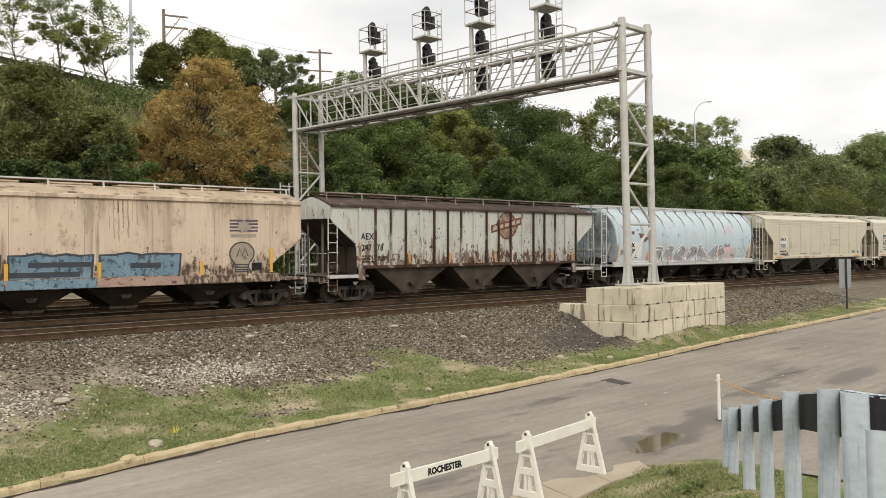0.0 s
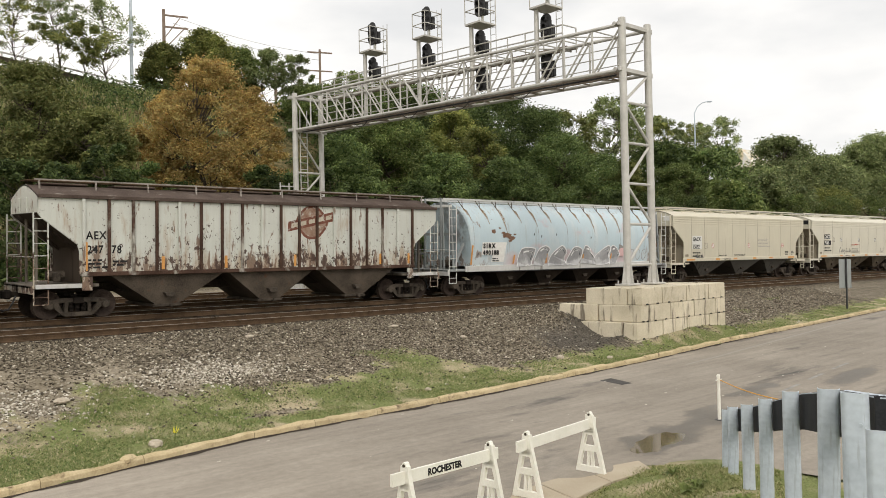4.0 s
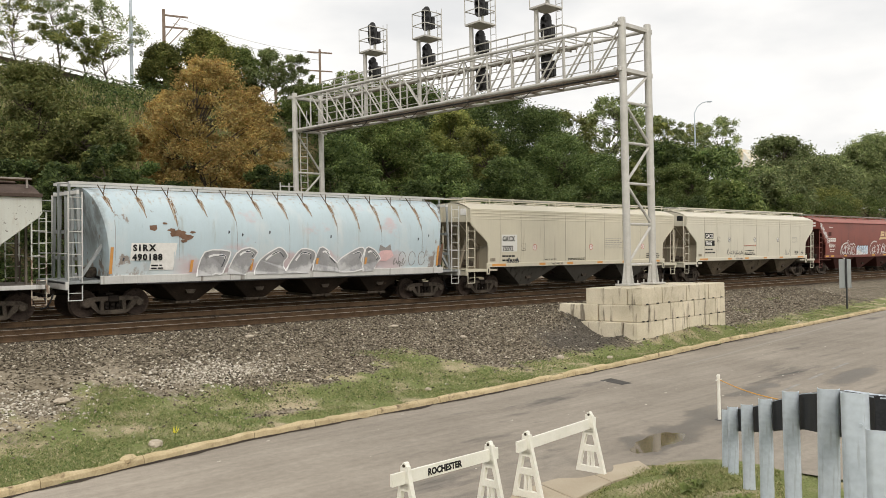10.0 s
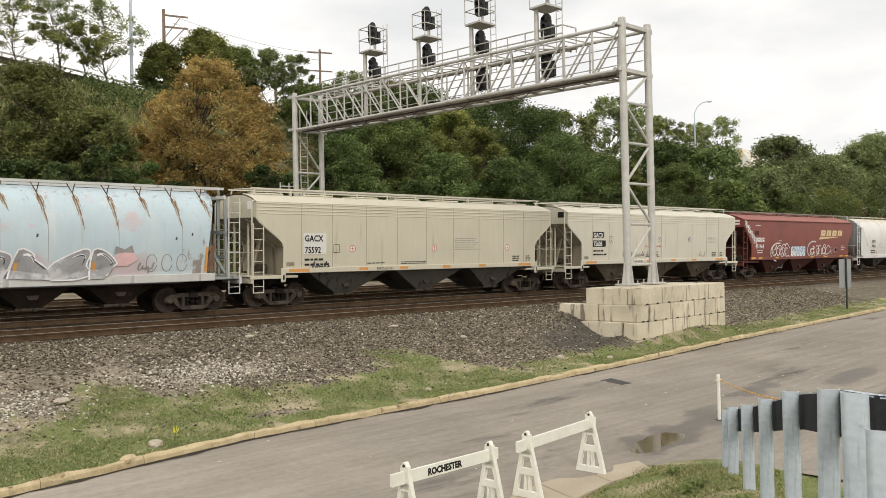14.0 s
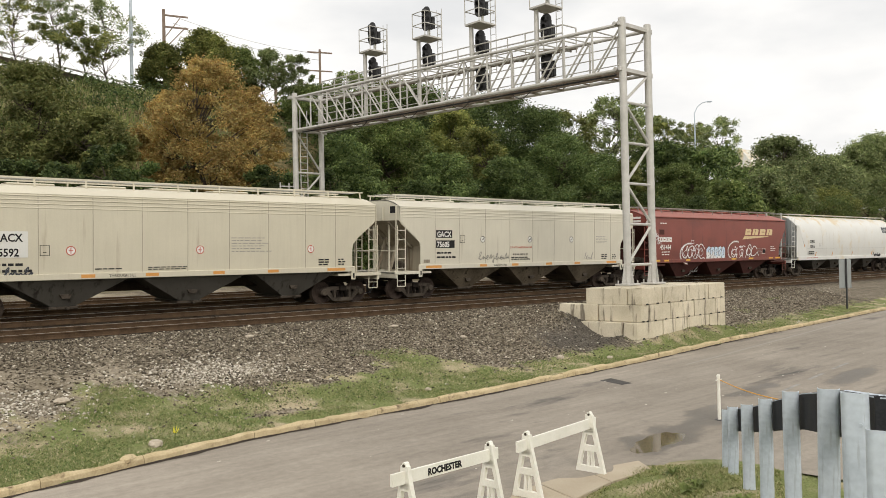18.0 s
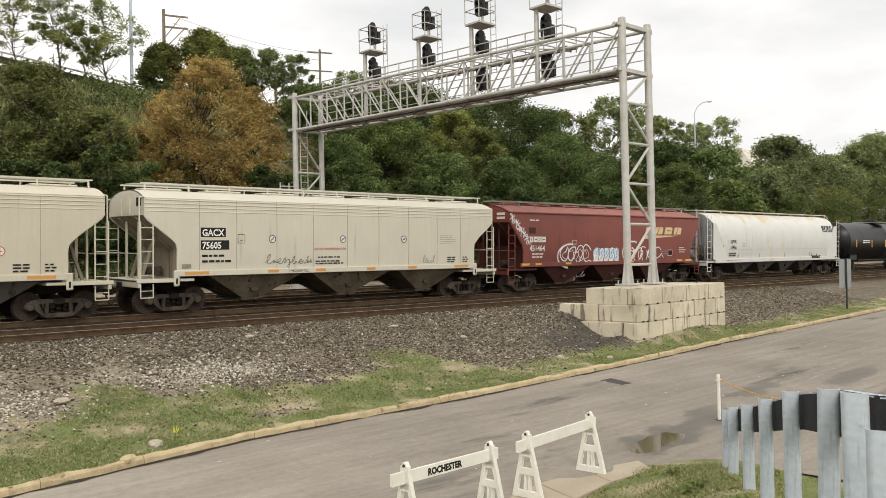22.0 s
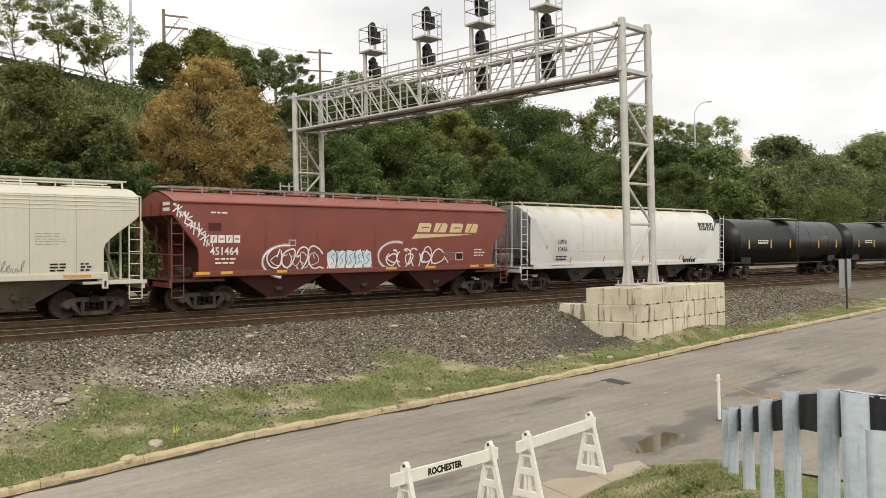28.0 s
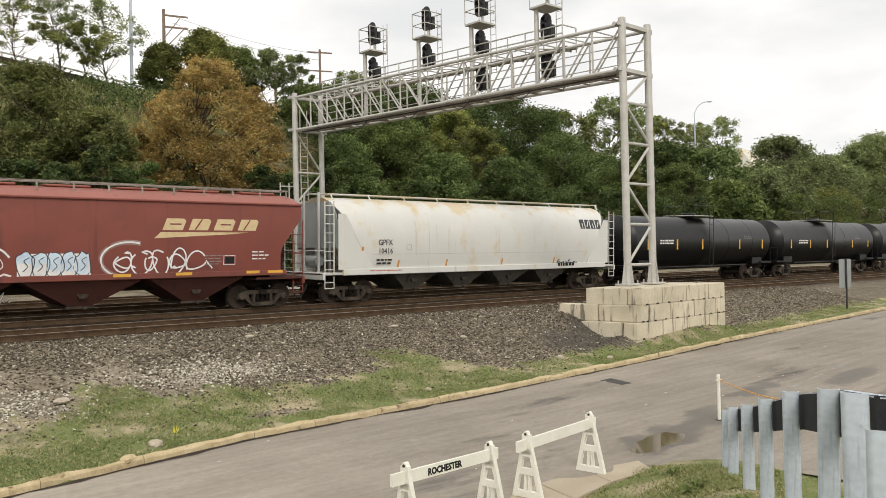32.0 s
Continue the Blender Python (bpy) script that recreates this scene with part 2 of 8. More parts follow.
# ---- mesh tools ----
class M:
    """A plain mesh in the making."""

    def __init__(self):
        self.v, self.f = [], []

    def add(self, vs, fs):
        o = len(self.v)
        self.v += [tuple(p) for p in vs]
        self.f += [tuple(i + o for i in f) for f in fs]
        return self

    def box(self, c, s, ch=0.0, rz=0.0):
        x, y, z = s[0] / 2, s[1] / 2, s[2] / 2
        if not ch:
            vs = [(i * x, j * y, k * z) for i in (-1, 1) for j in (-1, 1) for k in (-1, 1)]
            fs = [(0, 1, 3, 2), (4, 6, 7, 5), (0, 4, 5, 1), (2, 3, 7, 6), (0, 2, 6, 4), (1, 5, 7, 3)]
        else:
            ring = lambda zz, d: [(-x + d, -y, zz), (x - d, -y, zz), (x, -y + d, zz), (x, y - d, zz), (x - d, y, zz), (-x + d, y, zz), (-x, y - d, zz), (-x, -y + d, zz)]
            inner = lambda zz: [(px * (x - ch) / x, py * (y - ch) / y, zz) for px, py, _ in ring(zz, ch)]
            vs = inner(-z) + ring(-z + ch, ch) + ring(z - ch, ch) + inner(z)
            fs = [tuple(range(7, -1, -1)), tuple(range(24, 32))]
            for r in range(3):
                fs += [(8 * r + i, 8 * r + (i + 1) % 8, 8 * r + 8 + (i + 1) % 8, 8 * r + 8 + i) for i in range(8)]
        ca, sa = math.cos(rz), math.sin(rz)
        return self.add([(c[0] + a * ca - b * sa, c[1] + a * sa + b * ca, c[2] + d) for a, b, d in vs], fs)

    def tube(self, a, b, r, n=8, r2=None):
        a, b = Vector(a), Vector(b)
        d = (b - a).normalized()
        u = d.orthogonal().normalized()
        w = d.cross(u)
        r2 = r if r2 is None else r2
        vs = [a + (u * math.cos(t) + w * math.sin(t)) * r for t in (2 * math.pi * i / n for i in range(n))]
        vs += [b + (u * math.cos(t) + w * math.sin(t)) * r2 for t in (2 * math.pi * i / n for i in range(n))]
        fs = [(i, (i + 1) % n, n + (i + 1) % n, n + i) for i in range(n)] + [tuple(range(n - 1, -1, -1)), tuple(range(n, 2 * n))]
        return self.add(vs, fs)

    def pipe(self, pts, r, n=6):
        for a, b in zip(pts, pts[1:]):
            self.tube(a, b, r, n)
        return self

    def hose(self, pts, r, n=6):
        """A round hose through the points, in one piece."""
        pts = [Vector(p) for p in pts]
        rings = []
        for i, p in enumerate(pts):
            d = (pts[min(len(pts) - 1, i + 1)] - pts[max(0, i - 1)]).normalized()
            u = d.cross(Vector((0.31, 0.95, 0.02))).normalized()
            w = d.cross(u)
            rings.append([p + (u * math.cos(t) + w * math.sin(t)) * r for t in (2 * math.pi * k / n for k in range(n))])
        return self.loft(rings)

    def bar(self, a, b, w, h=None):
        """A square bar from a to b."""
        a, b = Vector(a), Vector(b)
        d = (b - a).normalized()
        u = d.cross(Vector((0, 0, 1)))
        u = (u if u.length > 1e-3 else Vector((1, 0, 0))).normalized() * w / 2
        t = d.cross(u).normalized() * (h or w) / 2
        vs = [p + i * u + j * t for p in (a, b) for i, j in ((-1, -1), (1, -1), (1, 1), (-1, 1))]
        return self.add(vs, [(0, 1, 2, 3), (7, 6, 5, 4), (0, 4, 5, 1), (1, 5, 6, 2), (2, 6, 7, 3), (3, 7, 4, 0)])

    def prism(self, poly, y0, y1):
        """A polygon of (x, z) extruded from y0 to y1."""
        n = len(poly)
        vs = [(x, y0, z) for x, z in poly] + [(x, y1, z) for x, z in poly]
        fs = [tuple(range(n)), tuple(range(2 * n - 1, n - 1, -1))] + [(i, n + i, n + (i + 1) % n, (i + 1) % n) for i in range(n)]
        return self.add(vs, fs)

    def loft(self, rings, close=True, caps=True):
        n = len(rings[0])
        vs = [p for r in rings for p in r]
        fs = []
        for k in range(len(rings) - 1):
            for i in range(n if close else n - 1):
                j = (i + 1) % n
                fs.append((k * n + i, k * n + j, (k + 1) * n + j, (k + 1) * n + i))
        if caps:
            fs += [tuple(range(n - 1, -1, -1)), tuple(range((len(rings) - 1) * n, len(rings) * n))]
        return self.add(vs, fs)

    def spin(self, prof, c, axis="y", n=24):
        """A profile of (radius, along) turned round an axis through c."""
        rings = []
        for i in range(n):
            t = 2 * math.pi * i / n
            ca, sa = math.cos(t), math.sin(t)
            if axis == "y":
                rings.append([(c[0] + r * ca, c[1] + h, c[2] + r * sa) for r, h in prof])
            elif axis == "x":
                rings.append([(c[0] + h, c[1] + r * ca, c[2] + r * sa) for r, h in prof])
            else:
                rings.append([(c[0] + r * ca, c[1] + r * sa, c[2] + h) for r, h in prof])
        k = len(prof)
        vs = [p for r in rings for p in r]
        fs = [(i * k + j, i * k + j + 1, ((i + 1) % n) * k + j + 1, ((i + 1) % n) * k + j) for i in range(n) for j in range(k - 1)]
        return self.add(vs, fs)

    def mesh(self, name, material, smooth=False):
        me = bpy.data.meshes.new(name)
        me.from_pydata(self.v, [], self.f)
        bm = bmesh.new()
        bm.from_mesh(me)
        bmesh.ops.recalc_face_normals(bm, faces=bm.faces)
        bm.to_mesh(me)
        bm.free()
        me.materials.append(material)
        if smooth:
            me.polygons.foreach_set("use_smooth", [True] * len(me.polygons))
            me.set_sharp_from_angle(angle=radians(35))
        return me


def part(name, m, material, parent=None, label="", smooth=False):
    ob = new(name, m.mesh(name, material, smooth) if isinstance(m, M) else m)
    if parent is not None:
        ob.parent = parent
    if label:
        ob["label"] = label
    return ob


def empty(name, m, label, category, group=""):
    ob = new(name)
    ob.empty_display_size = 0.2
    ob.matrix_basis = m
    return tagged(ob, label, category, group)


def letters(text, size, material, parent, m, label="", name="lettering", depth=0.002, stretch=1.0, bold=0.0, space=1.0):
    """Flat lettering, read from -y, with its lower left corner at m."""
    cu = bpy.data.curves.new("lettering", "FONT")
    cu.body, cu.size, cu.extrude, cu.offset = text, size, depth, bold
    cu.resolution_u, cu.space_character = 2, space
    tmp = bpy.data.objects.new("lettering", cu)
    scene.collection.objects.link(tmp)
    me = bpy.data.meshes.new_from_object(tmp.evaluated_get(bpy.context.evaluated_depsgraph_get()))
    bpy.data.objects.remove(tmp)
    me.transform(m @ pose(0, 0, 0, 90, 0, 0) @ Matrix.Diagonal((stretch, 1, 1, 1)))
    me.materials.clear()
    me.materials.append(material)
    return part(name, me, None, parent, label)


# ---- the ground: one sheet from the bank on which the camera stands to the hill behind the tracks ----
CANT = 0.0321
RAIL_Y = 29.44                    # near rail of the train's track
TRACKS = [-4.2, 0.0, 4.2, 8.4]    # near rail of each track, from that rail
GAUGE = 1.5


def lerp(x, pts):
    return float(np.interp(x, [p[0] for p in pts], [p[1] for p in pts]))


def road_z(x):
    return -2.23 + 0.0186 * (max(-60.0, min(130.0, x)) - 4)


def kerb_y(x):
    return lerp(x, [(-200, 13.0), (-20, 15.0), (4, 15.85), (9, 16.62), (16, 16.5), (24, 16.75), (30, 17.3), (47, 17.8), (80, 19.0), (300, 23.0)])


def hill(x, y):
    top = lerp(x, [(-80, 17.5), (40, 17.0), (80, 13.0), (140, 11.0), (300, 10.0), (600, 6)])
    u = min(1.0, max(0.0, (y - 47.5) / 27.0))
    return 0.45 + (top - 0.45) * u * u * (3 - 2 * u)


RAIL_A, RAIL_D = Vector((13.13, 7.65)), Vector((-0.825, -0.565))   # foot of the guard rail, and its way up the bank


def ground_z(x, y):
    rz = road_z(x)
    ky = kerb_y(x)
    if y < ky + 0.12:
        d = Vector((x, y)) - RAIL_A
        a = d.dot(RAIL_D)
        q = d.x * RAIL_D.y - d.y * RAIL_D.x      # > 0 on the track's side
        zr = min(0.02, rz + 0.04 + max(0.0, a + 0.4) * 0.155)
        k = max(0.0, 1 - max(0.0, q - 0.2) / 1.7) if q > 0 else max(0.0, 1 + (q + 0.25) / 1.3) if q < -0.25 else 1.0
        if a < -0.6:
            k *= max(0.0, 1 + (a + 0.6) / 0.8)
        if a > 9:
            k = max(k, min(1.0, (a - 9) / 4.0))
        k = k * k * (3 - 2 * k)
        lo = 0.04 if y < ky - 0.5 else 0.18
        return max(rz - lo + (zr - rz + lo) * k, rz - lo) - 1.1 * pothole(x, y) - min(0.10, 4.0 * pothole(x, y))
    bed = -0.20 + CANT * (y - RAIL_Y)
    if y < 24.1:
        u = (y - ky - 0.12) / (24.1 - ky - 0.12)
        zk = rz + 0.12
        top = -0.20 + CANT * (24.1 - RAIL_Y)
        z = zk + (top - zk) * (0.80 * u + 0.20 * u * u * (3 - 2 * u) - 0.10 * math.sin(2 * math.pi * u) * 0.6)
        z += 0.55 * math.exp(-((x - 24.6) / 1.3) ** 2 - ((y - 20.9) / 1.4) ** 2) + 0.50 * math.exp(-((x - 28.1) / 4.1) ** 4 - ((y - 18.35) / 0.62) ** 2)
        return z + 0.05 * noise.noise((x * 0.7, y * 0.7, 0)) + 0.025 * noise.noise((x * 2.3, y * 2.3, 3))
    if y < 42.5:
        dip = sum(math.exp(-((y - (RAIL_Y + o - 1.35)) / 0.35) ** 2) for o in TRACKS[1:])
        return bed - 0.10 * dip + 0.02 * noise.noise((x * 2, y * 2, 0))
    if y < 47.5:
        return bed + (0.45 - bed) * (y - 42.5) / 5
    return hill(x, y) + 0.35 * noise.noise((x * 0.12, y * 0.12, 5))


TURF = [(-30, 18.6), (3.0, 19.0), (5.3, 19.3), (6.2, 19.6), (7.0, 20.3), (7.8, 20.3), (8.5, 19.7), (9.4, 19.5), (10.2, 19.8), (11.0, 19.5), (12.5, 19.2), (14.6, 19.6), (15.8, 20.2), (16.8, 20.4), (17.5, 19.7), (18.0, 18.7), (19.3, 17.9), (21.0, 18.2), (22.0, 18.5), (24, 17.9), (28, 18.3), (33, 18.8), (47, 19.7), (150, 21)]


def turf_at(x, y):
    """1 on the grass beside the kerb, 0 on the ballast, with an uneven line between."""
    d = lerp(x, TURF) - y + 0.5 * noise.noise((x * 0.8, y * 0.8, 2.0)) + 0.3 * noise.noise((x * 2.2, y * 2.2, 6.0))
    bare = max(0.0, 1 - ((x - 10.3) / 1.3) ** 2 - ((y - 17.75) / 0.45) ** 2) + max(0.0, 1 - ((x - 4.6) / 1.5) ** 2 - ((y - 18.7) / 0.8) ** 2)
    return max(0.0, min(1.0, 0.5 + d * 0.75)) * (1 - 0.55 * min(1.0, bare))


def pothole(x, y):
    """A shallow, uneven dip in the asphalt, where water stands."""
    u, v = (x - 14.85) * 0.971 + (y - 9.97) * 0.238, -(x - 14.85) * 0.238 + (y - 9.97) * 0.971
    return 0.10 * math.exp(-(u / 1.25) ** 2 - (v / 0.50) ** 2) * (1 + 0.55 * noise.noise((x * 1.7, y * 3.0, 2.0)))


def damp_at(x, y):
    """1 where the asphalt is wet and dirty, 0 where it is dry."""
    out = 0.0
    for cx, cy, rx, ry, rot in ((14.9, 9.95, 1.9, 0.75, 0.24), (17.3, 10.35, 1.7, 0.62, 0.2), (20.9, 11.2, 1.5, 0.45, 0.12), (24.5, 10.2, 2.5, 0.5, 0.1)):
        u, v = (x - cx) * math.cos(rot) + (y - cy) * math.sin(rot), -(x - cx) * math.sin(rot) + (y - cy) * math.cos(rot)
        out = max(out, 1.25 - (u / rx) ** 2 - (v / ry) ** 2)
    return max(0.0, min(1.0, out + 0.9 * noise.noise((x * 1.3, y * 2.6, 1.0)) * (out > -0.6)))


def cinder_at(x, y):
    """1 on the dark heap beside the blocks, 0 away from it."""
    return max(0.0, min(1.0, 1.3 - 1.4 * (((x - 24.4) / 2.9) ** 2 + ((y - 19.4) / 1.7) ** 2) + 1.0 * noise.noise((x * 0.9, y * 0.9, 9.0))))


def axis(parts):
    out = []
    for a, b, s in parts:
        out += list(np.arange(a, b, s))
    return out + [parts[-1][1]]


GX = axis([(-1500, -200, 130), (-200, -20, 12), (-20, 0, 1.5), (0, 36, 0.3), (36, 60, 0.6), (60, 140, 2.5), (140, 320, 9), (320, 1900, 120)])
GY = axis([(-1500, -60, 120), (-60, -4, 5), (-4, 0, 1.0), (0, 24.6, 0.3), (24.6, 47.5, 0.55), (47.5, 90, 2.5), (90, 200, 15), (200, 1700, 120)])


def ground_material():
    m = bpy.data.materials.new("verge_and_ballast")
    m.use_nodes = True
    n, l = m.node_tree.nodes, m.node_tree.links
    bs = n["Principled BSDF"]
    geo = n.new("ShaderNodeNewGeometry")
    pos = geo.outputs["Position"]

    def nz(scale, detail=5.0):
        t = n.new("ShaderNodeTexNoise")
        t.inputs["Scale"].default_value, t.inputs["Detail"].default_value = scale, detail
        l.new(pos, t.inputs["Vector"])
        return t.outputs["Fac"]

    def ramp(src, *stops):
        r = n.new("ShaderNodeValToRGB")
        e = r.color_ramp.elements
        while len(e) < len(stops):
            e.new(0.5)
        for i, (p, c) in enumerate(stops):
            e[i].position, e[i].color = p, (*c, 1)
        l.new(src, r.inputs["Fac"])
        return r.outputs[0]

    def mix(f, a, b):
        x = n.new("ShaderNodeMixRGB")
        l.new(f, x.inputs[0])
        l.new(a, x.inputs[1])
        l.new(b, x.inputs[2])
        return x.outputs[0]

    def math_(op, a, b):
        x = n.new("ShaderNodeMath")
        x.operation = op
        for i, s in enumerate((a, b)):
            if isinstance(s, (int, float)):
                x.inputs[i].default_value = s
            else:
                l.new(s, x.inputs[i])
        return x.outputs[0]

    sep = n.new("ShaderNodeSeparateXYZ")
    l.new(pos, sep.inputs[0])
    grass = mix(ramp(nz(0.9, 7.0), (0.47, (0, 0, 0)), (0.62, (0.95, 0.95, 0.95))),
                ramp(nz(26), (0.3, (0.125, 0.155, 0.056)), (0.7, (0.24, 0.265, 0.11))),
                ramp(nz(30), (0.3, (0.32, 0.262, 0.168)), (0.7, (0.53, 0.455, 0.315))))
    vor = n.new("ShaderNodeTexVoronoi")
    vor.inputs["Scale"].default_value = 17.0
    l.new(pos, vor.inputs["Vector"])
    sx = n.new("ShaderNodeSeparateColor")
    l.new(vor.outputs["Color"], sx.inputs[0])
    stone = ramp(sx.outputs[0], (0.0, (0.060, 0.050, 0.038)), (0.55, (0.17, 0.145, 0.108)), (0.9, (0.29, 0.252, 0.195)), (1.0, (0.46, 0.41, 0.33)))
    soil = ramp(nz(0.8), (0.35, (0.24, 0.205, 0.150)), (0.65, (0.47, 0.41, 0.315)))
    ballast = mix(ramp(math_("ADD", nz(0.6), math_("MULTIPLY", math_("SUBTRACT", 9.0, sep.outputs[0]), 0.030)), (0.42, (0.0, 0.0, 0.0)), (0.68, (0.8, 0.8, 0.8))), stone, soil)
    # the ballast gives way to rough grass about three metres from the kerb, along an uneven line
    turf = n.new("ShaderNodeAttribute")
    turf.attribute_name = "turf"
    bf = ramp(math_("ADD", math_("MULTIPLY", math_("SUBTRACT", nz(1.6, 7.0), 0.5), -2.2), math_("SUBTRACT", 1.0, turf.outputs["Fac"])), (0.36, (0, 0, 0)), (0.62, (1, 1, 1)))
    cin = n.new("ShaderNodeAttribute")
    cin.attribute_name = "cinder"
    ballast = mix(math_("MULTIPLY", cin.outputs["Fac"], 0.8), ballast, ramp(nz(22), (0.3, (0.050, 0.045, 0.039)), (0.7, (0.13, 0.118, 0.102))))
    near = mix(bf, grass, ballast)
    rusty = mix(ramp(math_("MULTIPLY", math_("SUBTRACT", sep.outputs[1], 23.0), 0.5), (0.0, (0, 0, 0)), (1.0, (0.75, 0.75, 0.75))), near,
                ramp(nz(14), (0.3, (0.020, 0.014, 0.010)), (0.7, (0.072, 0.052, 0.037))))
    rusty = mix(ramp(math_("ADD", math_("MULTIPLY", math_("SUBTRACT", sep.outputs[1], 39.8), 0.5), math_("SUBTRACT", nz(1.2, 6.0), 0.5)), (0.0, (0, 0, 0)), (0.6, (0.9, 0.9, 0.9))), rusty, mix(ramp(nz(0.5), (0.4, (0, 0, 0)), (0.6, (1, 1, 1))), stone, soil))
    wood = mix(ramp(nz(2.5, 8.0), (0.40, (0, 0, 0)), (0.60, (1, 1, 1))), ramp(nz(0.4), (0.35, (0.05, 0.06, 0.025)), (0.65, (0.14, 0.115, 0.055))), ramp(nz(9.0), (0.3, (0.12, 0.10, 0.05)), (0.7, (0.30, 0.24, 0.13))))
    far = mix(ramp(math_("MULTIPLY", math_("SUBTRACT", sep.outputs[1], 44.0), 0.4), (0.0, (0, 0, 0)), (1.0, (1, 1, 1))), rusty, wood)
    l.new(far, bs.inputs["Base Color"])
    bs.inputs["Roughness"].default_value = 0.95
    bs.inputs["Specular IOR Level"].default_value = 0.08
    bp = n.new("ShaderNodeBump")
    bp.inputs["Strength"].default_value, bp.inputs["Distance"].default_value = 0.9, 0.05
    l.new(math_("ADD", vor.outputs["Distance"], nz(20)), bp.inputs["Height"])
    l.new(bp.outputs[0], bs.inputs["Normal"])
    return m


GROUND = ground_material()
gm = M()
gm.v = [(x, y, ground_z(x, y)) for x in GX for y in GY]
ny = len(GY)
gm.f = [(i * ny + j, (i + 1) * ny + j, (i + 1) * ny + j + 1, i * ny + j + 1) for i in range(len(GX) - 1) for j in range(ny - 1)]
ground_ob = part("ground", gm, GROUND, None, "", True)
att = ground_ob.data.attributes.new("turf", "FLOAT", "POINT")
cind = ground_ob.data.attributes.new("cinder", "FLOAT", "POINT")
cind.data.foreach_set("value", [cinder_at(x, y) if 15 < x < 32 and 16 < y < 24.5 else 0.0 for x in GX for y in GY])
att.data.foreach_set("value", [turf_at(x, y) if -30 < x < 150 and 10 < y < 26 else (1.0 if y < 18.6 else 0.0) for x in GX for y in GY])
tagged(ground_ob, "gravelly verge with patchy grass and dark ballast", "ground", kind="structure")


# ---- the road, with its kerb, patch and puddle ----
def near_edge(x):
    return lerp(x, [(-80, 7.0), (8, 8.6), (10.3, 9.55), (12.7, 9.0), (13.2, 8.6), (13.9, 7.6), (14.2, 4.0), (15, -12), (140, -12)])


rm = M()
RX = axis([(-80, 0, 4), (0, 12, 0.5), (12, 18, 0.12), (18, 27, 0.25), (27, 40, 0.5), (40, 140, 4)])
ROWS = [0.15 * i for i in range(62)] + [9.3 + 1.0 * i for i in range(24)]     # distances from the kerb
NR = len(ROWS) - 1
clamped = []
for x in RX:
    y0, y1 = near_edge(x), kerb_y(x) - 0.02
    for d in ROWS:
        y = max(y0, y1 - d)
        clamped.append(y1 - d < y0)
        rm.v.append((x, y, -pothole(x, y) + road_z(x) + 0.012 * noise.noise((x * 0.5, y * 0.5, 0)) + 0.03 * math.sin(math.pi * (y - y0) / (y1 - y0))))
for i in range(len(RX) - 1):
    for j in range(NR):
        q = (i * (NR + 1) + j, (i + 1) * (NR + 1) + j, (i + 1) * (NR + 1) + j + 1, i * (NR + 1) + j + 1)
        if not all(clamped[k] for k in (q[0], q[1])):
            rm.f.append(q)
# the surface is paler at low x, and darker towards the far end
rn, rl = ASPHALT.node_tree.nodes, ASPHALT.node_tree.links
rgeo, rsep, rmap, rhs = rn.new("ShaderNodeNewGeometry"), rn.new("ShaderNodeSeparateXYZ"), rn.new("ShaderNodeMapRange"), rn.new("ShaderNodeHueSaturation")
rl.new(rgeo.outputs["Position"], rsep.inputs[0])
rl.new(rsep.outputs[0], rmap.inputs[0])
for i, v in enumerate((3.0, 11.0, 1.30, 0.95)):
    rmap.inputs[i + 1].default_value = v
last = rmap.outputs[0]
# worn aggregate, and long faint tyre streaks along the road
for stretch, scale, lo, hi in (((1.0, 1.0, 1.0), 7.0, 0.92, 1.08), ((0.10, 1.6, 1.0), 2.4, 0.90, 1.10), ((1.0, 1.0, 1.0), 38.0, 0.92, 1.08)):
    rmp, rnz, rrg, rml = rn.new("ShaderNodeMapping"), rn.new("ShaderNodeTexNoise"), rn.new("ShaderNodeMapRange"), rn.new("ShaderNodeMath")
    rmp.inputs["Scale"].default_value = stretch
    rnz.inputs["Scale"].default_value, rnz.inputs["Detail"].default_value = scale, 6.0
    rl.new(rgeo.outputs["Position"], rmp.inputs["Vector"])
    rl.new(rmp.outputs[0], rnz.inputs["Vector"])
    rl.new(rnz.outputs["Fac"], rrg.inputs[0])
    for i, v in enumerate((0.3, 0.7, lo, hi)):
        rrg.inputs[i + 1].default_value = v
    rml.operation = "MULTIPLY"
    rl.new(last, rml.inputs[0])
    rl.new(rrg.outputs[0], rml.inputs[1])
    last = rml.outputs[0]
rl.new(last, rhs.inputs["Value"])
rbs = rn["Principled BSDF"]
rl.new(rbs.inputs["Base Color"].links[0].from_socket, rhs.inputs["Color"])
rl.new(rhs.outputs[0], rbs.inputs["Base Color"])
rdamp, rdn, rdm, rdf, rdr = rn.new("ShaderNodeAttribute"), rn.new("ShaderNodeTexNoise"), rn.new("ShaderNodeMixRGB"), rn.new("ShaderNodeMath"), rn.new("ShaderNodeMapRange")
rdamp.attribute_name = "damp"
rdn.inputs["Scale"].default_value, rdn.inputs["Detail"].default_value = 4.5, 8.0
rl.new(rgeo.outputs["Position"], rdn.inputs["Vector"])
rdf.operation = "ADD"
rl.new(rdamp.outputs["Fac"], rdf.inputs[0])
rl.new(rdn.outputs["Fac"], rdf.inputs[1])
for i, v in enumerate((0.86, 1.30, 0.0, 0.72)):
    rdr.inputs[i + 1].default_value = v
rl.new(rdf.outputs[0], rdr.inputs[0])
rl.new(rdr.outputs[0], rdm.inputs[0])
rl.new(rhs.outputs[0], rdm.inputs[1])
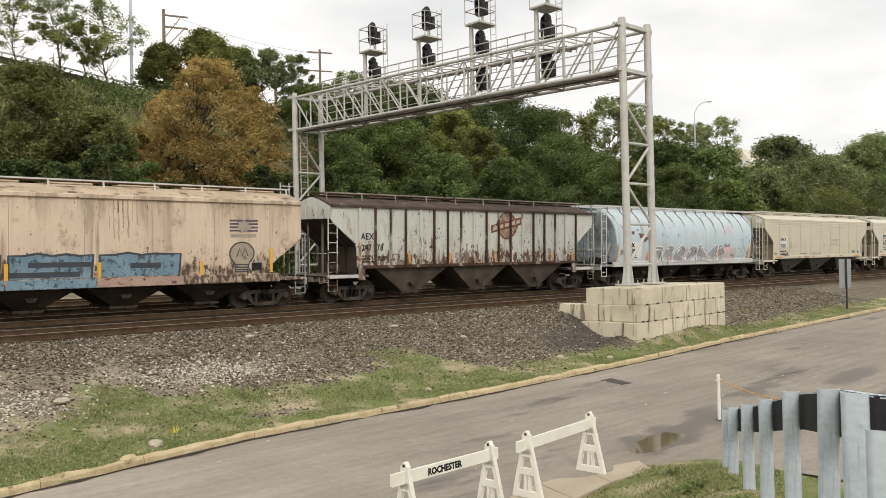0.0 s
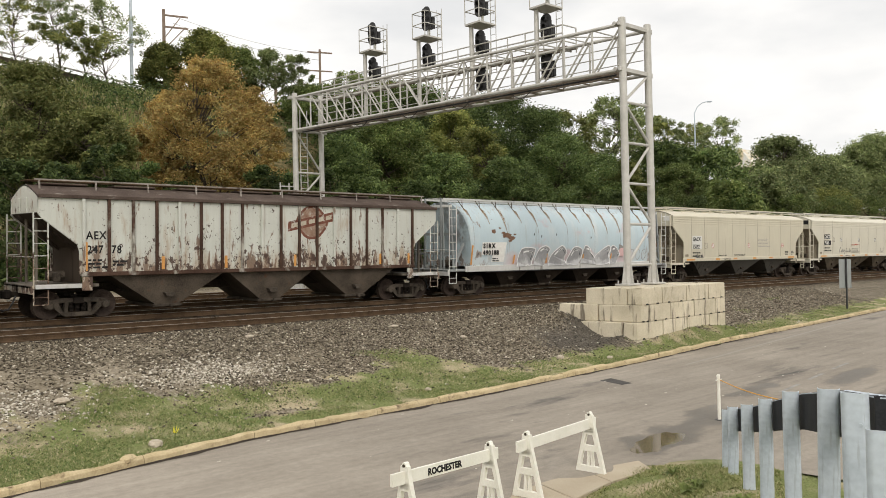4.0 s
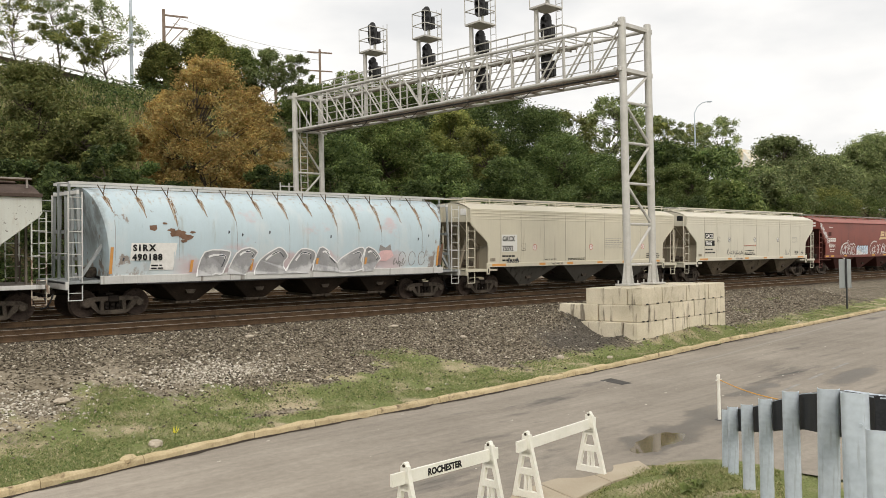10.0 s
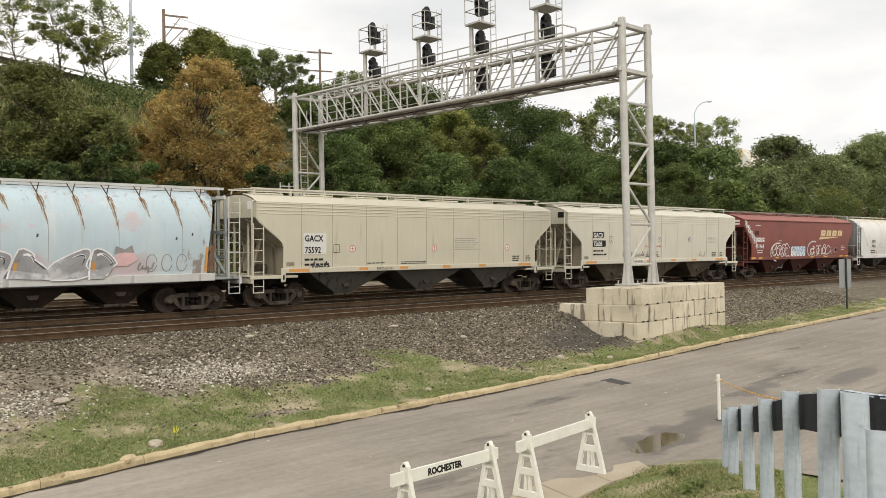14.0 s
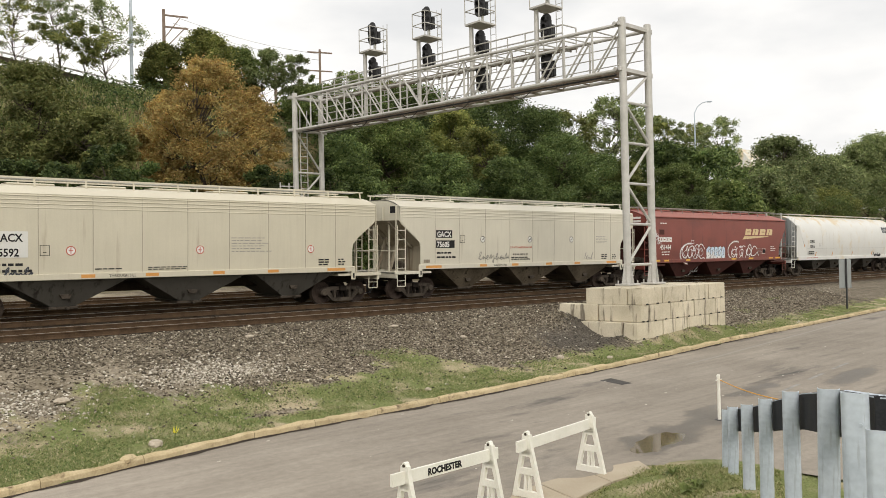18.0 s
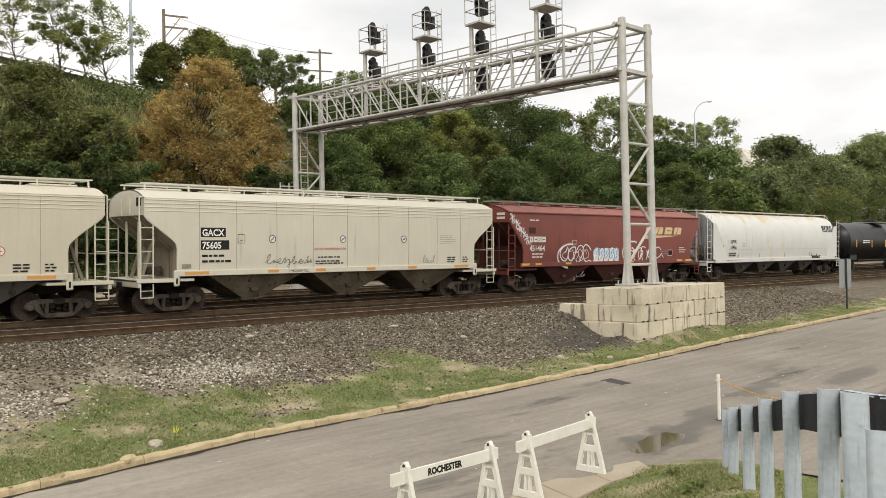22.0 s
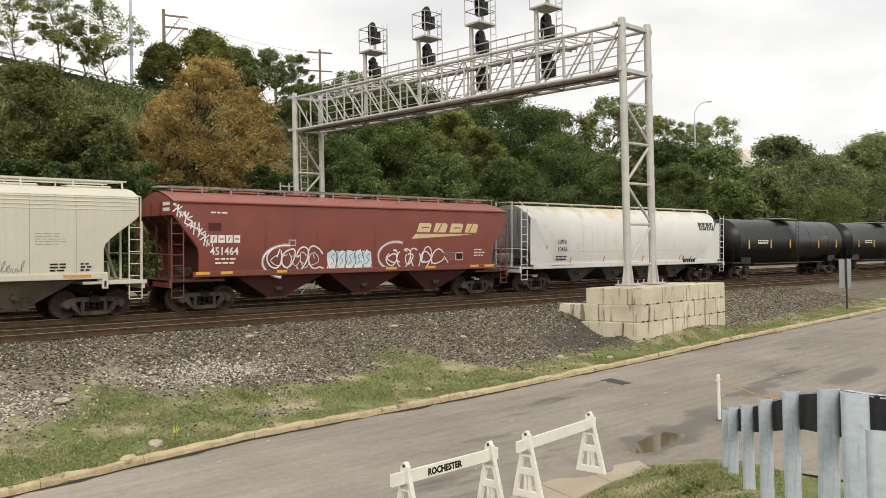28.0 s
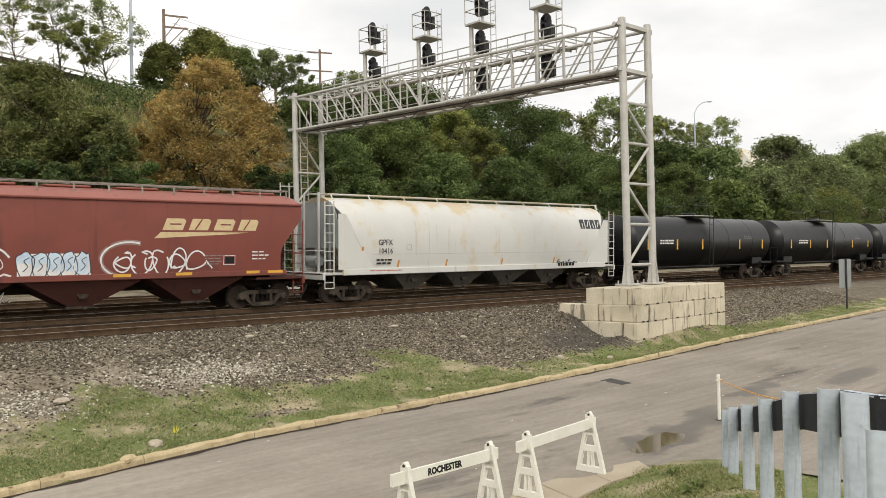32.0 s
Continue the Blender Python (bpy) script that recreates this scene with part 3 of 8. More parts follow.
rdm.inputs[2].default_value = (0.105, 0.096, 0.083, 1)
rl.new(rdm.outputs[0], rbs.inputs["Base Color"])
rgl = rn.new("ShaderNodeMapRange")
for i, v in enumerate((0.0, 0.85, 0.85, 0.42)):
    rgl.inputs[i + 1].default_value = v
rl.new(rdr.outputs[0], rgl.inputs[0])
rl.new(rgl.outputs[0], rbs.inputs["Roughness"])
road_ob = tagged(part("road", rm, ASPHALT, None, "", True), "worn grey asphalt access road, damp round a puddle", "road", kind="structure")
road_ob.data.attributes.new("damp", "FLOAT", "POINT").data.foreach_set("value", [damp_at(q[0], q[1]) if 11 < q[0] < 30 and 8 < q[1] < 13 else 0.0 for q in rm.v])


def road_at(x, y):
    y0, y1 = near_edge(x), kerb_y(x) - 0.02
    return -pothole(x, y) + road_z(x) + 0.012 * noise.noise((x * 0.5, y * 0.5, 0)) + 0.03 * math.sin(math.pi * min(1, max(0, (y - y0) / (y1 - y0))))


def flat_patch(name, outline, material, lift, label, category):
    m = M()
    c = (sum(p[0] for p in outline) / len(outline), sum(p[1] for p in outline) / len(outline))
    rings = []
    for k in (0.0, 0.12, 0.24, 0.36, 0.48, 0.6, 0.72, 0.84, 1.0):
        rings.append([(c[0] + (x - c[0]) * k, c[1] + (y - c[1]) * k, road_at(c[0] + (x - c[0]) * k, c[1] + (y - c[1]) * k) + lift) for x, y in outline])
    m.loft(rings[1:], True, False)
    m.add([(c[0], c[1], road_at(*c) + lift)] + rings[1], [(0, i + 1, (i + 1) % len(outline) + 1) for i in range(len(outline))])
    return tagged(part(name, m, material, None, "", True), label, category, kind="structure")


def blob(cx, cy, rx, ry, rot, seed, n=28, rough=0.22):
    out = []
    for i in range(n):
        t = 2 * math.pi * i / n
        r = 1 + rough * noise.noise((math.cos(t) * 1.5, math.sin(t) * 1.5, seed))
        a, b = rx * r * math.cos(t), ry * r * math.sin(t)
        out.append((cx + a * math.cos(rot) - b * math.sin(rot), cy + a * math.sin(rot) + b * math.cos(rot)))
    return out


WATER = surf("puddle_water", (0.105, 0.080, 0.050), (0.150, 0.120, 0.080), 2, 0.04, 0, 0)
WATER.node_tree.nodes["Principled BSDF"].inputs["IOR"].default_value = 1.33
# the water lies level in the dip
pd = blob(14.85, 9.97, 1.75, 0.80, 0.24, 7.0, n=40, rough=0.2)
level = road_at(14.85, 9.97) + pothole(14.85, 9.97) - 0.058
tagged(part("puddle", M().add([(x, y, level) for x, y in pd], [tuple(range(len(pd)))]), WATER), "shallow brown puddle standing in a dip of the asphalt", "puddle", kind="structure")
flat_patch("asphalt_patch", [(19.87, 15.48), (19.60, 14.50), (20.00, 14.42), (20.42, 15.50)], ASPHALT_DARK, 0.004, "small dark repair patch in the asphalt", "road")
flat_patch("worn_line", [(20.9, 10.58), (20.95, 10.48), (22.4, 10.70), (22.35, 10.80)], surf("worn_road_paint", (0.24, 0.23, 0.21), (0.34, 0.33, 0.31), 6, 0.9, 0, 0.1, 60, (0.20, 0.19, 0.175), 0.55, spot_scale=4.0), 0.004, "worn white line on the asphalt", "road")
flat_patch("worn_line", [(23.2, 10.92), (23.25, 10.82), (24.5, 10.98), (24.45, 11.08)], bpy.data.materials["worn_road_paint"], 0.004, "worn white line on the asphalt", "road")


FLECK = surf("pale_chip", (0.42, 0.39, 0.33), (0.58, 0.54, 0.47), 9, 0.9, 0, 0.1)
chips = M()
crnd = random.Random(12)
for _ in range(46):
    cx, cy = crnd.uniform(7, 32), crnd.uniform(11, 16.2)
    cr = crnd.choice((0.008, 0.012, 0.016, 0.028))
    if cy > kerb_y(cx) - 0.25:
        continue
    chips.loft([[(cx + cr * 1.6 * q * math.cos(t), cy + cr * q * math.sin(t), road_at(cx, cy) + dz) for t in (1.05 * i + 0.2 * math.sin(5 * i) for i in range(6))] for q, dz in ((1.0, 0.002), (0.8, 0.007 + 0.1 * cr))])
tagged(part("road_grit", chips, FLECK), "scattered pale chips and grit on the asphalt", "grit", kind="stuff")

GUTTER = surf("gutter_line", (0.030, 0.024, 0.020), (0.065, 0.052, 0.042), 4, 0.85, 0, 0.3)


def build_kerb():
    root = empty("kerb", Matrix(), "weathered tan concrete kerb along the road", "kerb")
    root["kind"] = "structure"
    x, i = -30.0, 0
    rnd = random.Random(4)
    while x < 110:
        step = rnd.uniform(1.3, 2.6) if x < 40 else 3.0
        a, b = Vector((x, kerb_y(x) + 0.02)), Vector((x + step - 0.012, kerb_y(x + step) + 0.02))
        w = 0.17 + rnd.uniform(-0.012, 0.012)
        za, zb = road_z(x) - 0.12, road_z(x + step) - 0.12
        h = 0.27 + rnd.uniform(-0.012, 0.012)
        m = M()
        rows = []
        for k in range(17):
            u = k / 16
            p = a.lerp(b, u)
            p.y = kerb_y(p.x) + 0.02
            z = za + (zb - za) * u
            jit = 0.060 * noise.noise((p.x * 1.1, 0, 1)) + 0.035 * noise.noise((p.x * 3.4, 4, 1)) + 0.016 * noise.noise((p.x * 7.0, 2, 1))
            jit2 = 0.022 * noise.noise((p.x * 5.0, 5, 1)) + 0.03 * noise.noise((p.x * 0.9, 7, 1)) - 0.11 * max(0.0, noise.noise((p.x * 2.9, 9, 1)) - 0.22)
            rows.append([(p.x, p.y + jit, z), (p.x, p.y + 0.02 + jit, z + h - 0.04 + jit2), (p.x, p.y + 0.055 + jit, z + h + jit2), (p.x, p.y + w - 0.02, z + h + jit * 0.7), (p.x, p.y + w, z + h - 0.03), (p.x, p.y + w, z)])
        m.loft(rows)
        part("kerb_stone", m, KERB, root)
        x += step
    part("kerb_stone", M().box((6.35, 16.36, road_z(6.3) + 0.14), (0.34, 0.22, 0.16), 0.05, 0.6), KERB, root, "broken, tipped lump of kerb")
    gut = M()
    for k in range(220):
        xa, xb = 0.3 * k - 4, 0.3 * k - 3.7
        wa, wb = (0.075 + 0.17 * (noise.noise((q * 0.9, 3.3, 0)) + 0.6 * noise.noise((q * 3.1, 1.3, 0))) for q in (xa, xb))
        gut.add([(xa, kerb_y(xa) + 0.03, road_z(xa) + 0.012), (xb, kerb_y(xb) + 0.03, road_z(xb) + 0.012), (xb, kerb_y(xb) - max(0.01, wb), road_at(xb, kerb_y(xb) - 0.06) + 0.007), (xa, kerb_y(xa) - max(0.01, wa), road_at(xa, kerb_y(xa) - 0.06) + 0.007)], [(0, 1, 2, 3)])
    part("gutter_strip", gut, GUTTER, root, "dark line of uneven width along the gutter")


build_kerb()


# ---- tracks ----
def track_point(x, dy, z=0.0):
    return (x, RAIL_Y + dy * math.cos(CANT) - z * math.sin(CANT), dy * math.sin(CANT) + z * math.cos(CANT))


RAIL_PROF = [(-0.075, -0.18), (0.075, -0.18), (0.075, -0.165), (0.012, -0.145), (0.012, -0.045), (0.036, -0.035), (0.036, -0.004), (0.03, 0.0), (-0.03, 0.0), (-0.036, -0.004), (-0.036, -0.035), (-0.012, -0.045), (-0.012, -0.145), (-0.075, -0.165)]


def build_track(off, x0, x1, busy):
    root = empty("railway_track", Matrix.Translation(track_point(0, off + GAUGE / 2, -0.18)), "rusty rails on dark timber ties in ballast", "railway track", "parallel railway tracks")
    root["kind"] = "structure"
    o = root.matrix_basis.translation
    for dy in (off, off + GAUGE):
        web, head = M(), M()
        web.loft([[tuple(Vector(track_point(x, dy + a, z - 0.002)) - o) for a, z in RAIL_PROF] for x in (x0, x1)])
        head.loft([[tuple(Vector(track_point(x, dy + a, z)) - o) for a, z in ((-0.031, -0.003), (0.031, -0.003), (0.031, 0.002), (-0.031, 0.002))] for x in (x0, x1)])
        r = part("rail", web, RUST, root)
        part("rail_head", head, RAILTOP, r, "bright polished running surface")
    tm = M().box((0, 0, 0), (0.23, 2.6, 0.17), 0.015).mesh("tie", TIE)
    x = 4.0
    rnd = random.Random(int(off * 10) + 77)
    while x < 60 and off < 5:
        t = part("tie", tm, None, root)
        t.matrix_basis = Matrix.Translation(Vector(track_point(x, off + GAUGE / 2 + rnd.uniform(-0.04, 0.04), -0.275)) - o) @ pose(0, 0, 0, math.degrees(CANT), 0, rnd.uniform(-1, 1))
        x += 0.53
    return root


for off in TRACKS:
    build_track(off, -60.0, 260.0, off == 0)


flat_patch("worn_line", [(25.5, 11.25), (25.55, 11.15), (27.0, 11.32), (26.95, 11.42)], bpy.data.materials["worn_road_paint"], 0.004, "worn white line on the asphalt", "road")
seam = M()
for k in range(30):
    xa, xb = 24.0 + 0.8 * k, 24.8 + 0.8 * k
    ya, yb = (15.15 + 0.104 * (x - 24.0) for x in (xa, xb))
    seam.add([(xa, ya, road_at(xa, ya) + 0.004), (xb, yb, road_at(xb, yb) + 0.004), (xb, yb + 0.12, road_at(xb, yb + 0.12) + 0.004), (xa, ya + 0.12, road_at(xa, ya + 0.12) + 0.004)], [(0, 1, 2, 3)])
tagged(part("pavement_seam", seam, surf("pale_asphalt_seam", (0.27, 0.25, 0.22), (0.34, 0.32, 0.28), 3, 0.9, 0, 0.1, 60, (0.20, 0.19, 0.17), 0.5), None), "pale worn seam along the asphalt road", "road", kind="structure")


# ---- the signal bridge ----
GK = 1.05
G_NEAR = Vector((27.50, 19.94))      # near leg, corner post towards the camera
G_SKEW = -0.1195
G_TOP, G_BOT = 10.82, 9.03           # axes of the chords
G_LEN = 20.16                        # along y
G_WIDE = 1.70                        # between the two trusses, along the railway
BLOCK_TOP = 0.53


def gp(u, v, z):
    """u: 0 to 1 from the near leg to the far leg; v: 0 the truss towards the camera, 1 the one behind."""
    y = G_NEAR.y + u * G_LEN
    return Vector((G_NEAR.x + u * G_LEN * G_SKEW + v * G_WIDE, y, z))


GRATE = surf("brown_grating", (0.16, 0.125, 0.095), (0.27, 0.225, 0.18), 3, 0.7, 0.1, 0.1)


def build_gantry():
    root = empty("signal_bridge", Matrix.Translation((G_NEAR.x + 1, G_NEAR.y, BLOCK_TOP)), "tall galvanised lattice signal bridge spanning the tracks", "signal gantry")
    o = root.matrix_basis.translation
    L = lambda p: Vector(p) - o
    for u, name, zb in ((0.0, "near_leg", BLOCK_TOP + 0.05), (1.0, "far_leg", 0.3)):
        for v in (0, 1):
            post = M().tube(L(gp(u, v, zb)), L(gp(u, v, G_TOP + 0.24)), 0.15, 16)
            post.spin([(0.0, 0.03), (0.13, 0.02), (0.15, 0.0)], L(gp(u, v, G_TOP + 0.24)), "z", 16)
            p = part("leg_post", post, GALV, root, "", True)
            pl = M().box(L(gp(u, v, zb)), (0.85, 0.62, 0.07), 0.01)
            part("base_plate", pl, GALV, p)
            gus = M()
            for dx, dy in ((1, 0), (-1, 0), (0, 1), (0, -1)):
                c = L(gp(u, v, zb))
                gus.add([c + Vector((dx * 0.16 - dy * 0.012, dy * 0.16 - dx * 0.012, 0.03)), c + Vector((dx * 0.40 - dy * 0.012, dy * 0.28 - dx * 0.012, 0.03)), c + Vector((dx * 0.16 - dy * 0.012, dy * 0.16 - dx * 0.012, 0.95)),
                         c + Vector((dx * 0.16 + dy * 0.012, dy * 0.16 + dx * 0.012, 0.03)), c + Vector((dx * 0.40 + dy * 0.012, dy * 0.28 + dx * 0.012, 0.03)), c + Vector((dx * 0.16 + dy * 0.012, dy * 0.16 + dx * 0.012, 0.95))],
                        [(0, 1, 2), (5, 4, 3), (0, 3, 4, 1), (1, 4, 5, 2), (2, 5, 3, 0)])
            part("gusset", gus, GALV, p)
            for sx, sy in itertools.product((-0.33, 0.33), (-0.22, 0.22)):
                part("anchor_bolt", M().tube(L(gp(u, v, zb)) + Vector((sx, sy, 0.03)), L(gp(u, v, zb)) + Vector((sx, sy, 0.16)), 0.028, 6), GALV, p)
        zs = [1.35, 2.95, 4.55, 6.15, 7.75] if u == 0 else [1.6, 3.3, 5.0, 6.7]
        for i, z in enumerate(zs):
            part("leg_strut", M().tube(L(gp(u, 0, z)), L(gp(u, 1, z)), 0.055, 8), GALV, root)
        zs2 = zs + [9.0]
        for i, (za, zb2) in enumerate(zip(zs2, zs2[1:])):
            v0 = i % 2
            part("leg_brace", M().tube(L(gp(u, v0, za)), L(gp(u, 1 - v0, zb2)), 0.055, 8), GALV, root)
        for z in (G_TOP, G_BOT):
            part("cross_beam", M().box(L((gp(u, 0, z) + gp(u, 1, z)) / 2), (G_WIDE + 0.5, 0.12, 0.16), 0.01), GALV, root)
            part("beam_end", M().tube(L(gp(u, 0, z)) + Vector((-0.3, 0.16, 0)), L(gp(u, 1, z)) + Vector((0.45, 0.16, 0)), 0.085, 10), GALV, root)
    n = 15
    for v in (0, 1):
        for z in (G_TOP, G_BOT):
            part("chord", M().tube(L(gp(0, v, z)), L(gp(1, v, z)), 0.074, 10), GALV, root, "", True)
        for i in range(1, n):
            part("truss_post", M().tube(L(gp(i / n, v, G_BOT)), L(gp(i / n, v, G_TOP)), 0.042, 8), GALV, root)
        for i in range(n):
            a, b = i / n, (i + 1) / n
            lo, hi = (b, a) if i < n / 2 else (a, b)
            part("truss_diagonal", M().tube(L(gp(lo, v, G_BOT)), L(gp(hi, v, G_TOP)), 0.040, 8), GALV, root)
    for z in (G_TOP, G_BOT):
        for i in range(n):
            # the lower bracing takes the brown grating colour, the upper the pale steel
            part("lateral_strut", M().tube(L(gp(i / n, 0, z)), L(gp(i / n, 1, z)), 0.028, 6), GRATE if z == G_BOT else GALV, root)
            part("lateral_brace", M().tube(L(gp(i / n, i % 2, z)), L(gp((i + 1) / n, 1 - i % 2, z)), 0.026, 6), GRATE if z == G_BOT else GALV, root)
    # walkway grating on the lower chords, with hand rails behind
    deck = M()
    for k in range(6):
        v = 0.12 + 0.14 * k
        deck.bar(L(gp(0.0, v, G_BOT + 0.06)), L(gp(1.0, v, G_BOT + 0.06)), 0.13, 0.03)
    part("walkway_grating", deck, GRATE, root, "brown steel grating")
    for v, zz in ((0.82, (0.55, 0.95, 1.3)), (0.30, ())):
        for h in zz:
            part("handrail", M().tube(L(gp(0.0, v, G_BOT + h)), L(gp(1.0, v, G_BOT + h)), 0.022, 6), GALV, root)
    # upper railing along the top chord, from the far leg to the last signal
    for v in (0.12,):
        for h in (0.38, 0.72, 1.08):
            part("upper_handrail", M().tube(L(gp(0.20, 1.0, G_TOP + h)), L(gp(0.99, 1.0, G_TOP + h)), 0.032, 6), GALV, root)
        for i in range(17):
            u = 0.20 + 0.79 * i / 16
            part("handrail_post", M().tube(L(gp(u, 1.0, G_TOP)), L(gp(u, 1.0, G_TOP + 1.08)), 0.034, 6), GALV, root)
    # the upper walkway behind the top chord, on short brackets, closed by a rail at its end
    up = M()
    for k in range(4):
        up.bar(L(gp(0.19, 1.03 + 0.13 * k, G_TOP + 0.10)), L(gp(0.99, 1.03 + 0.13 * k, G_TOP + 0.10)), 0.17, 0.03)
    part("upper_walkway", up, GRATE, root, "brown steel grating")
    for i in range(13):
        u = 0.21 + 0.77 * i / 12
        part("walkway_bracket", M().bar(L(gp(u, 0.96, G_TOP + 0.05)), L(gp(u, 1.50, G_TOP + 0.05)), 0.07, 0.06), GALV, root)
    for h in (0.38, 1.08):
        part("end_rail", M().tube(L(gp(0.20, 1.0, G_TOP + h)), L(gp(0.20, 1.55, G_TOP + h)), 0.03, 6), GALV, root)
    part("handrail_post", M().tube(L(gp(0.20, 1.55, G_TOP)), L(gp(0.20, 1.55, G_TOP + 1.08)), 0.034, 6), GALV, root)
    # cables hanging under the lower chord
    for u in (0.25, 0.42, 0.58, 0.75):
        loop = []
        for i in range(9):
            t = i / 8
            q = gp(u + 0.028 * (t - 0.5) * 2, 0.1, G_BOT - 0.1 - 0.30 * math.sin(math.pi * t))
            loop.append(L(q))
        part("cable", M().hose([q + Vector((0.004, 0, 0)) for q in loop], 0.020, 6), BLACK, root, "black drooping cable")
    part("conduit", M().tube(L(gp(0.02, 0.1, G_BOT - 0.14)), L(gp(0.98, 0.1, G_BOT - 0.14)), 0.035, 6), BLACK, root, "dark conduit under the chord")
    # a small railed landing beside the far leg
    for dx, dy in ((-1.0, 0.0), (-0.45, 0.0), (-0.45, -0.6)):
        part("landing_post", M().tube(L(gp(1, 0, 4.7)) + Vector((dx, dy, 0)), L(gp(1, 0, 6.1)) + Vector((dx, dy, 0)), 0.035, 6), GALV, root)
    for z in (5.2, 5.9):
        part("landing_rail", M().tube(L(gp(1, 0, z)) + Vector((-1.0, 0, 0)), L(gp(1, 0, z)) + Vector((-0.1, 0, 0)), 0.03, 6), GALV, root)
    part("landing", M().box(L(gp(1, 0, 4.7)) + Vector((-0.55, -0.2, 0)), (1.1, 0.9, 0.08), 0.01), GALV, root)
    # ladder on the far leg
    for dx in (0.45, 0.90):
        part("ladder_rail", M().tube(L(gp(1, 0, 0.6)) + Vector((dx, 0.2, 0)), L(gp(1, 0, G_BOT + 1.2)) + Vector((dx, 0.2, 0)), 0.03, 6), GALV, root)
    for i in range(24):
        z = 0.8 + i * 0.36
        part("rung", M().tube(L(gp(1, 0, z)) + Vector((0.45, 0.2, 0)), L(gp(1, 0, z)) + Vector((0.90, 0.2, 0)), 0.018, 6), GALV, root)
    return root


def build_signal(u, third):
    """One signal mast on the bridge: a cage with the upper head, and the lower head hung on the mast."""
    base = gp(u, 1.14, G_TOP)
    root = empty("signal_mast", Matrix.Translation(base), "black railway signal heads on a galvanised mast with cage", "railway signal", "signals on the bridge")
    z0 = 2.05                                # the platform
    mx, my = -0.30, 0.22
    part("mast", M().tube((mx, my, -1.85), (mx, my, z0 + 0.06), 0.105, 12), GALV, root, "", True)
    for z in (-0.05, -1.75):
        part("bracket", M().box((mx, my, z), (0.42, 0.30, 0.10), 0.01), GALV, root)
    part("cage_floor", M().box((0, -0.1, z0), (1.15, 1.0, 0.09), 0.01), GALV, root)
    for x, y in itertools.product((-0.55, 0.55), (-0.58, 0.38)):
        part("cage_post", M().tube((x, y, z0), (x, y, z0 + 1.25), 0.026, 6), GALV, root)
    for h in (0.65, 1.25):
        part("cage_rail", M().pipe([(-0.55, 0.38, z0 + h), (-0.55, -0.58, z0 + h), (0.55, -0.58, z0 + h), (0.55, 0.38, z0 + h), (-0.55, 0.38, z0 + h)], 0.024, 6), GALV, root)
    for yy in (-0.4, -0.05):
        part("ladder_rail", M().tube((0.75, yy, -0.2), (0.75, yy, z0 + 1.6), 0.02, 6), GALV, root)
    for i in range(11):
        part("rung", M().tube((0.75, -0.4, 0.0 + 0.34 * i), (0.75, -0.05, 0.0 + 0.34 * i), 0.014, 5), GALV, root)
    for zc, rz in [(3.05, 0.62), (1.20, 0.60)] + ([(-0.48, 0.70)] if third else []):
        # an upright oval backing plate that faces along the railway, with hooded lamps and a narrow box behind
        rx = 0.32
        cy = -0.14
        ring = lambda x, k: [(x, cy + k * rx * math.cos(t), zc + math.copysign(rz - rx, math.sin(t)) * k * (abs(math.sin(t)) > 0.01) + k * rx * math.sin(t)) for t in (2 * math.pi * i / 28 for i in range(28))]
        h = part("signal_head", M().loft([ring(-0.10, 0.98), ring(-0.09, 1.0), ring(-0.06, 1.0)]), BLACK, root, "black oval backing plate")
        part("lamp_housing", M().box((0.07, cy, zc - 0.08), (0.26, 0.30, 1.45 * rz), 0.05), BLACK, h)
        part("door_box", M().box((0.29, cy - 0.02, zc - 0.16), (0.20, 0.30, 1.0 * rz), 0.03), BLACK, h)
        for dz in (0.86, 0.3):
            part("head_arm", M().tube((mx, my, zc - rz * dz), (0.05, cy, zc - rz * dz), 0.035, 8) if zc < z0 else M().tube((0.02 + 0.14 * dz, cy, z0 + 0.04), (0.02 + 0.14 * dz, cy, zc - 0.5 * rz), 0.045, 8), GALV, h)
        for k in (-0.32 * rz / 0.6, 0.0, 0.32 * rz / 0.6):
            arc = [radians(-30 + 24 * i) for i in range(11)]
            hood = M().loft([[(-0.10, cy + 0.135 * math.cos(t), zc + k + 0.135 * math.sin(t)), (-0.27, cy + 0.128 * math.cos(t), zc + k + 0.128 * math.sin(t)), (-0.27, cy + 0.118 * math.cos(t), zc + k + 0.118 * math.sin(t)), (-0.10, cy + 0.124 * math.cos(t), zc + k + 0.124 * math.sin(t))] for t in arc])
            part("hood", hood, BLACK, h)
    return root


build_gantry()
for u, third in ((0.804, False), (0.611, False), (0.441, True), (0.255, True)):
    build_signal(u, third)


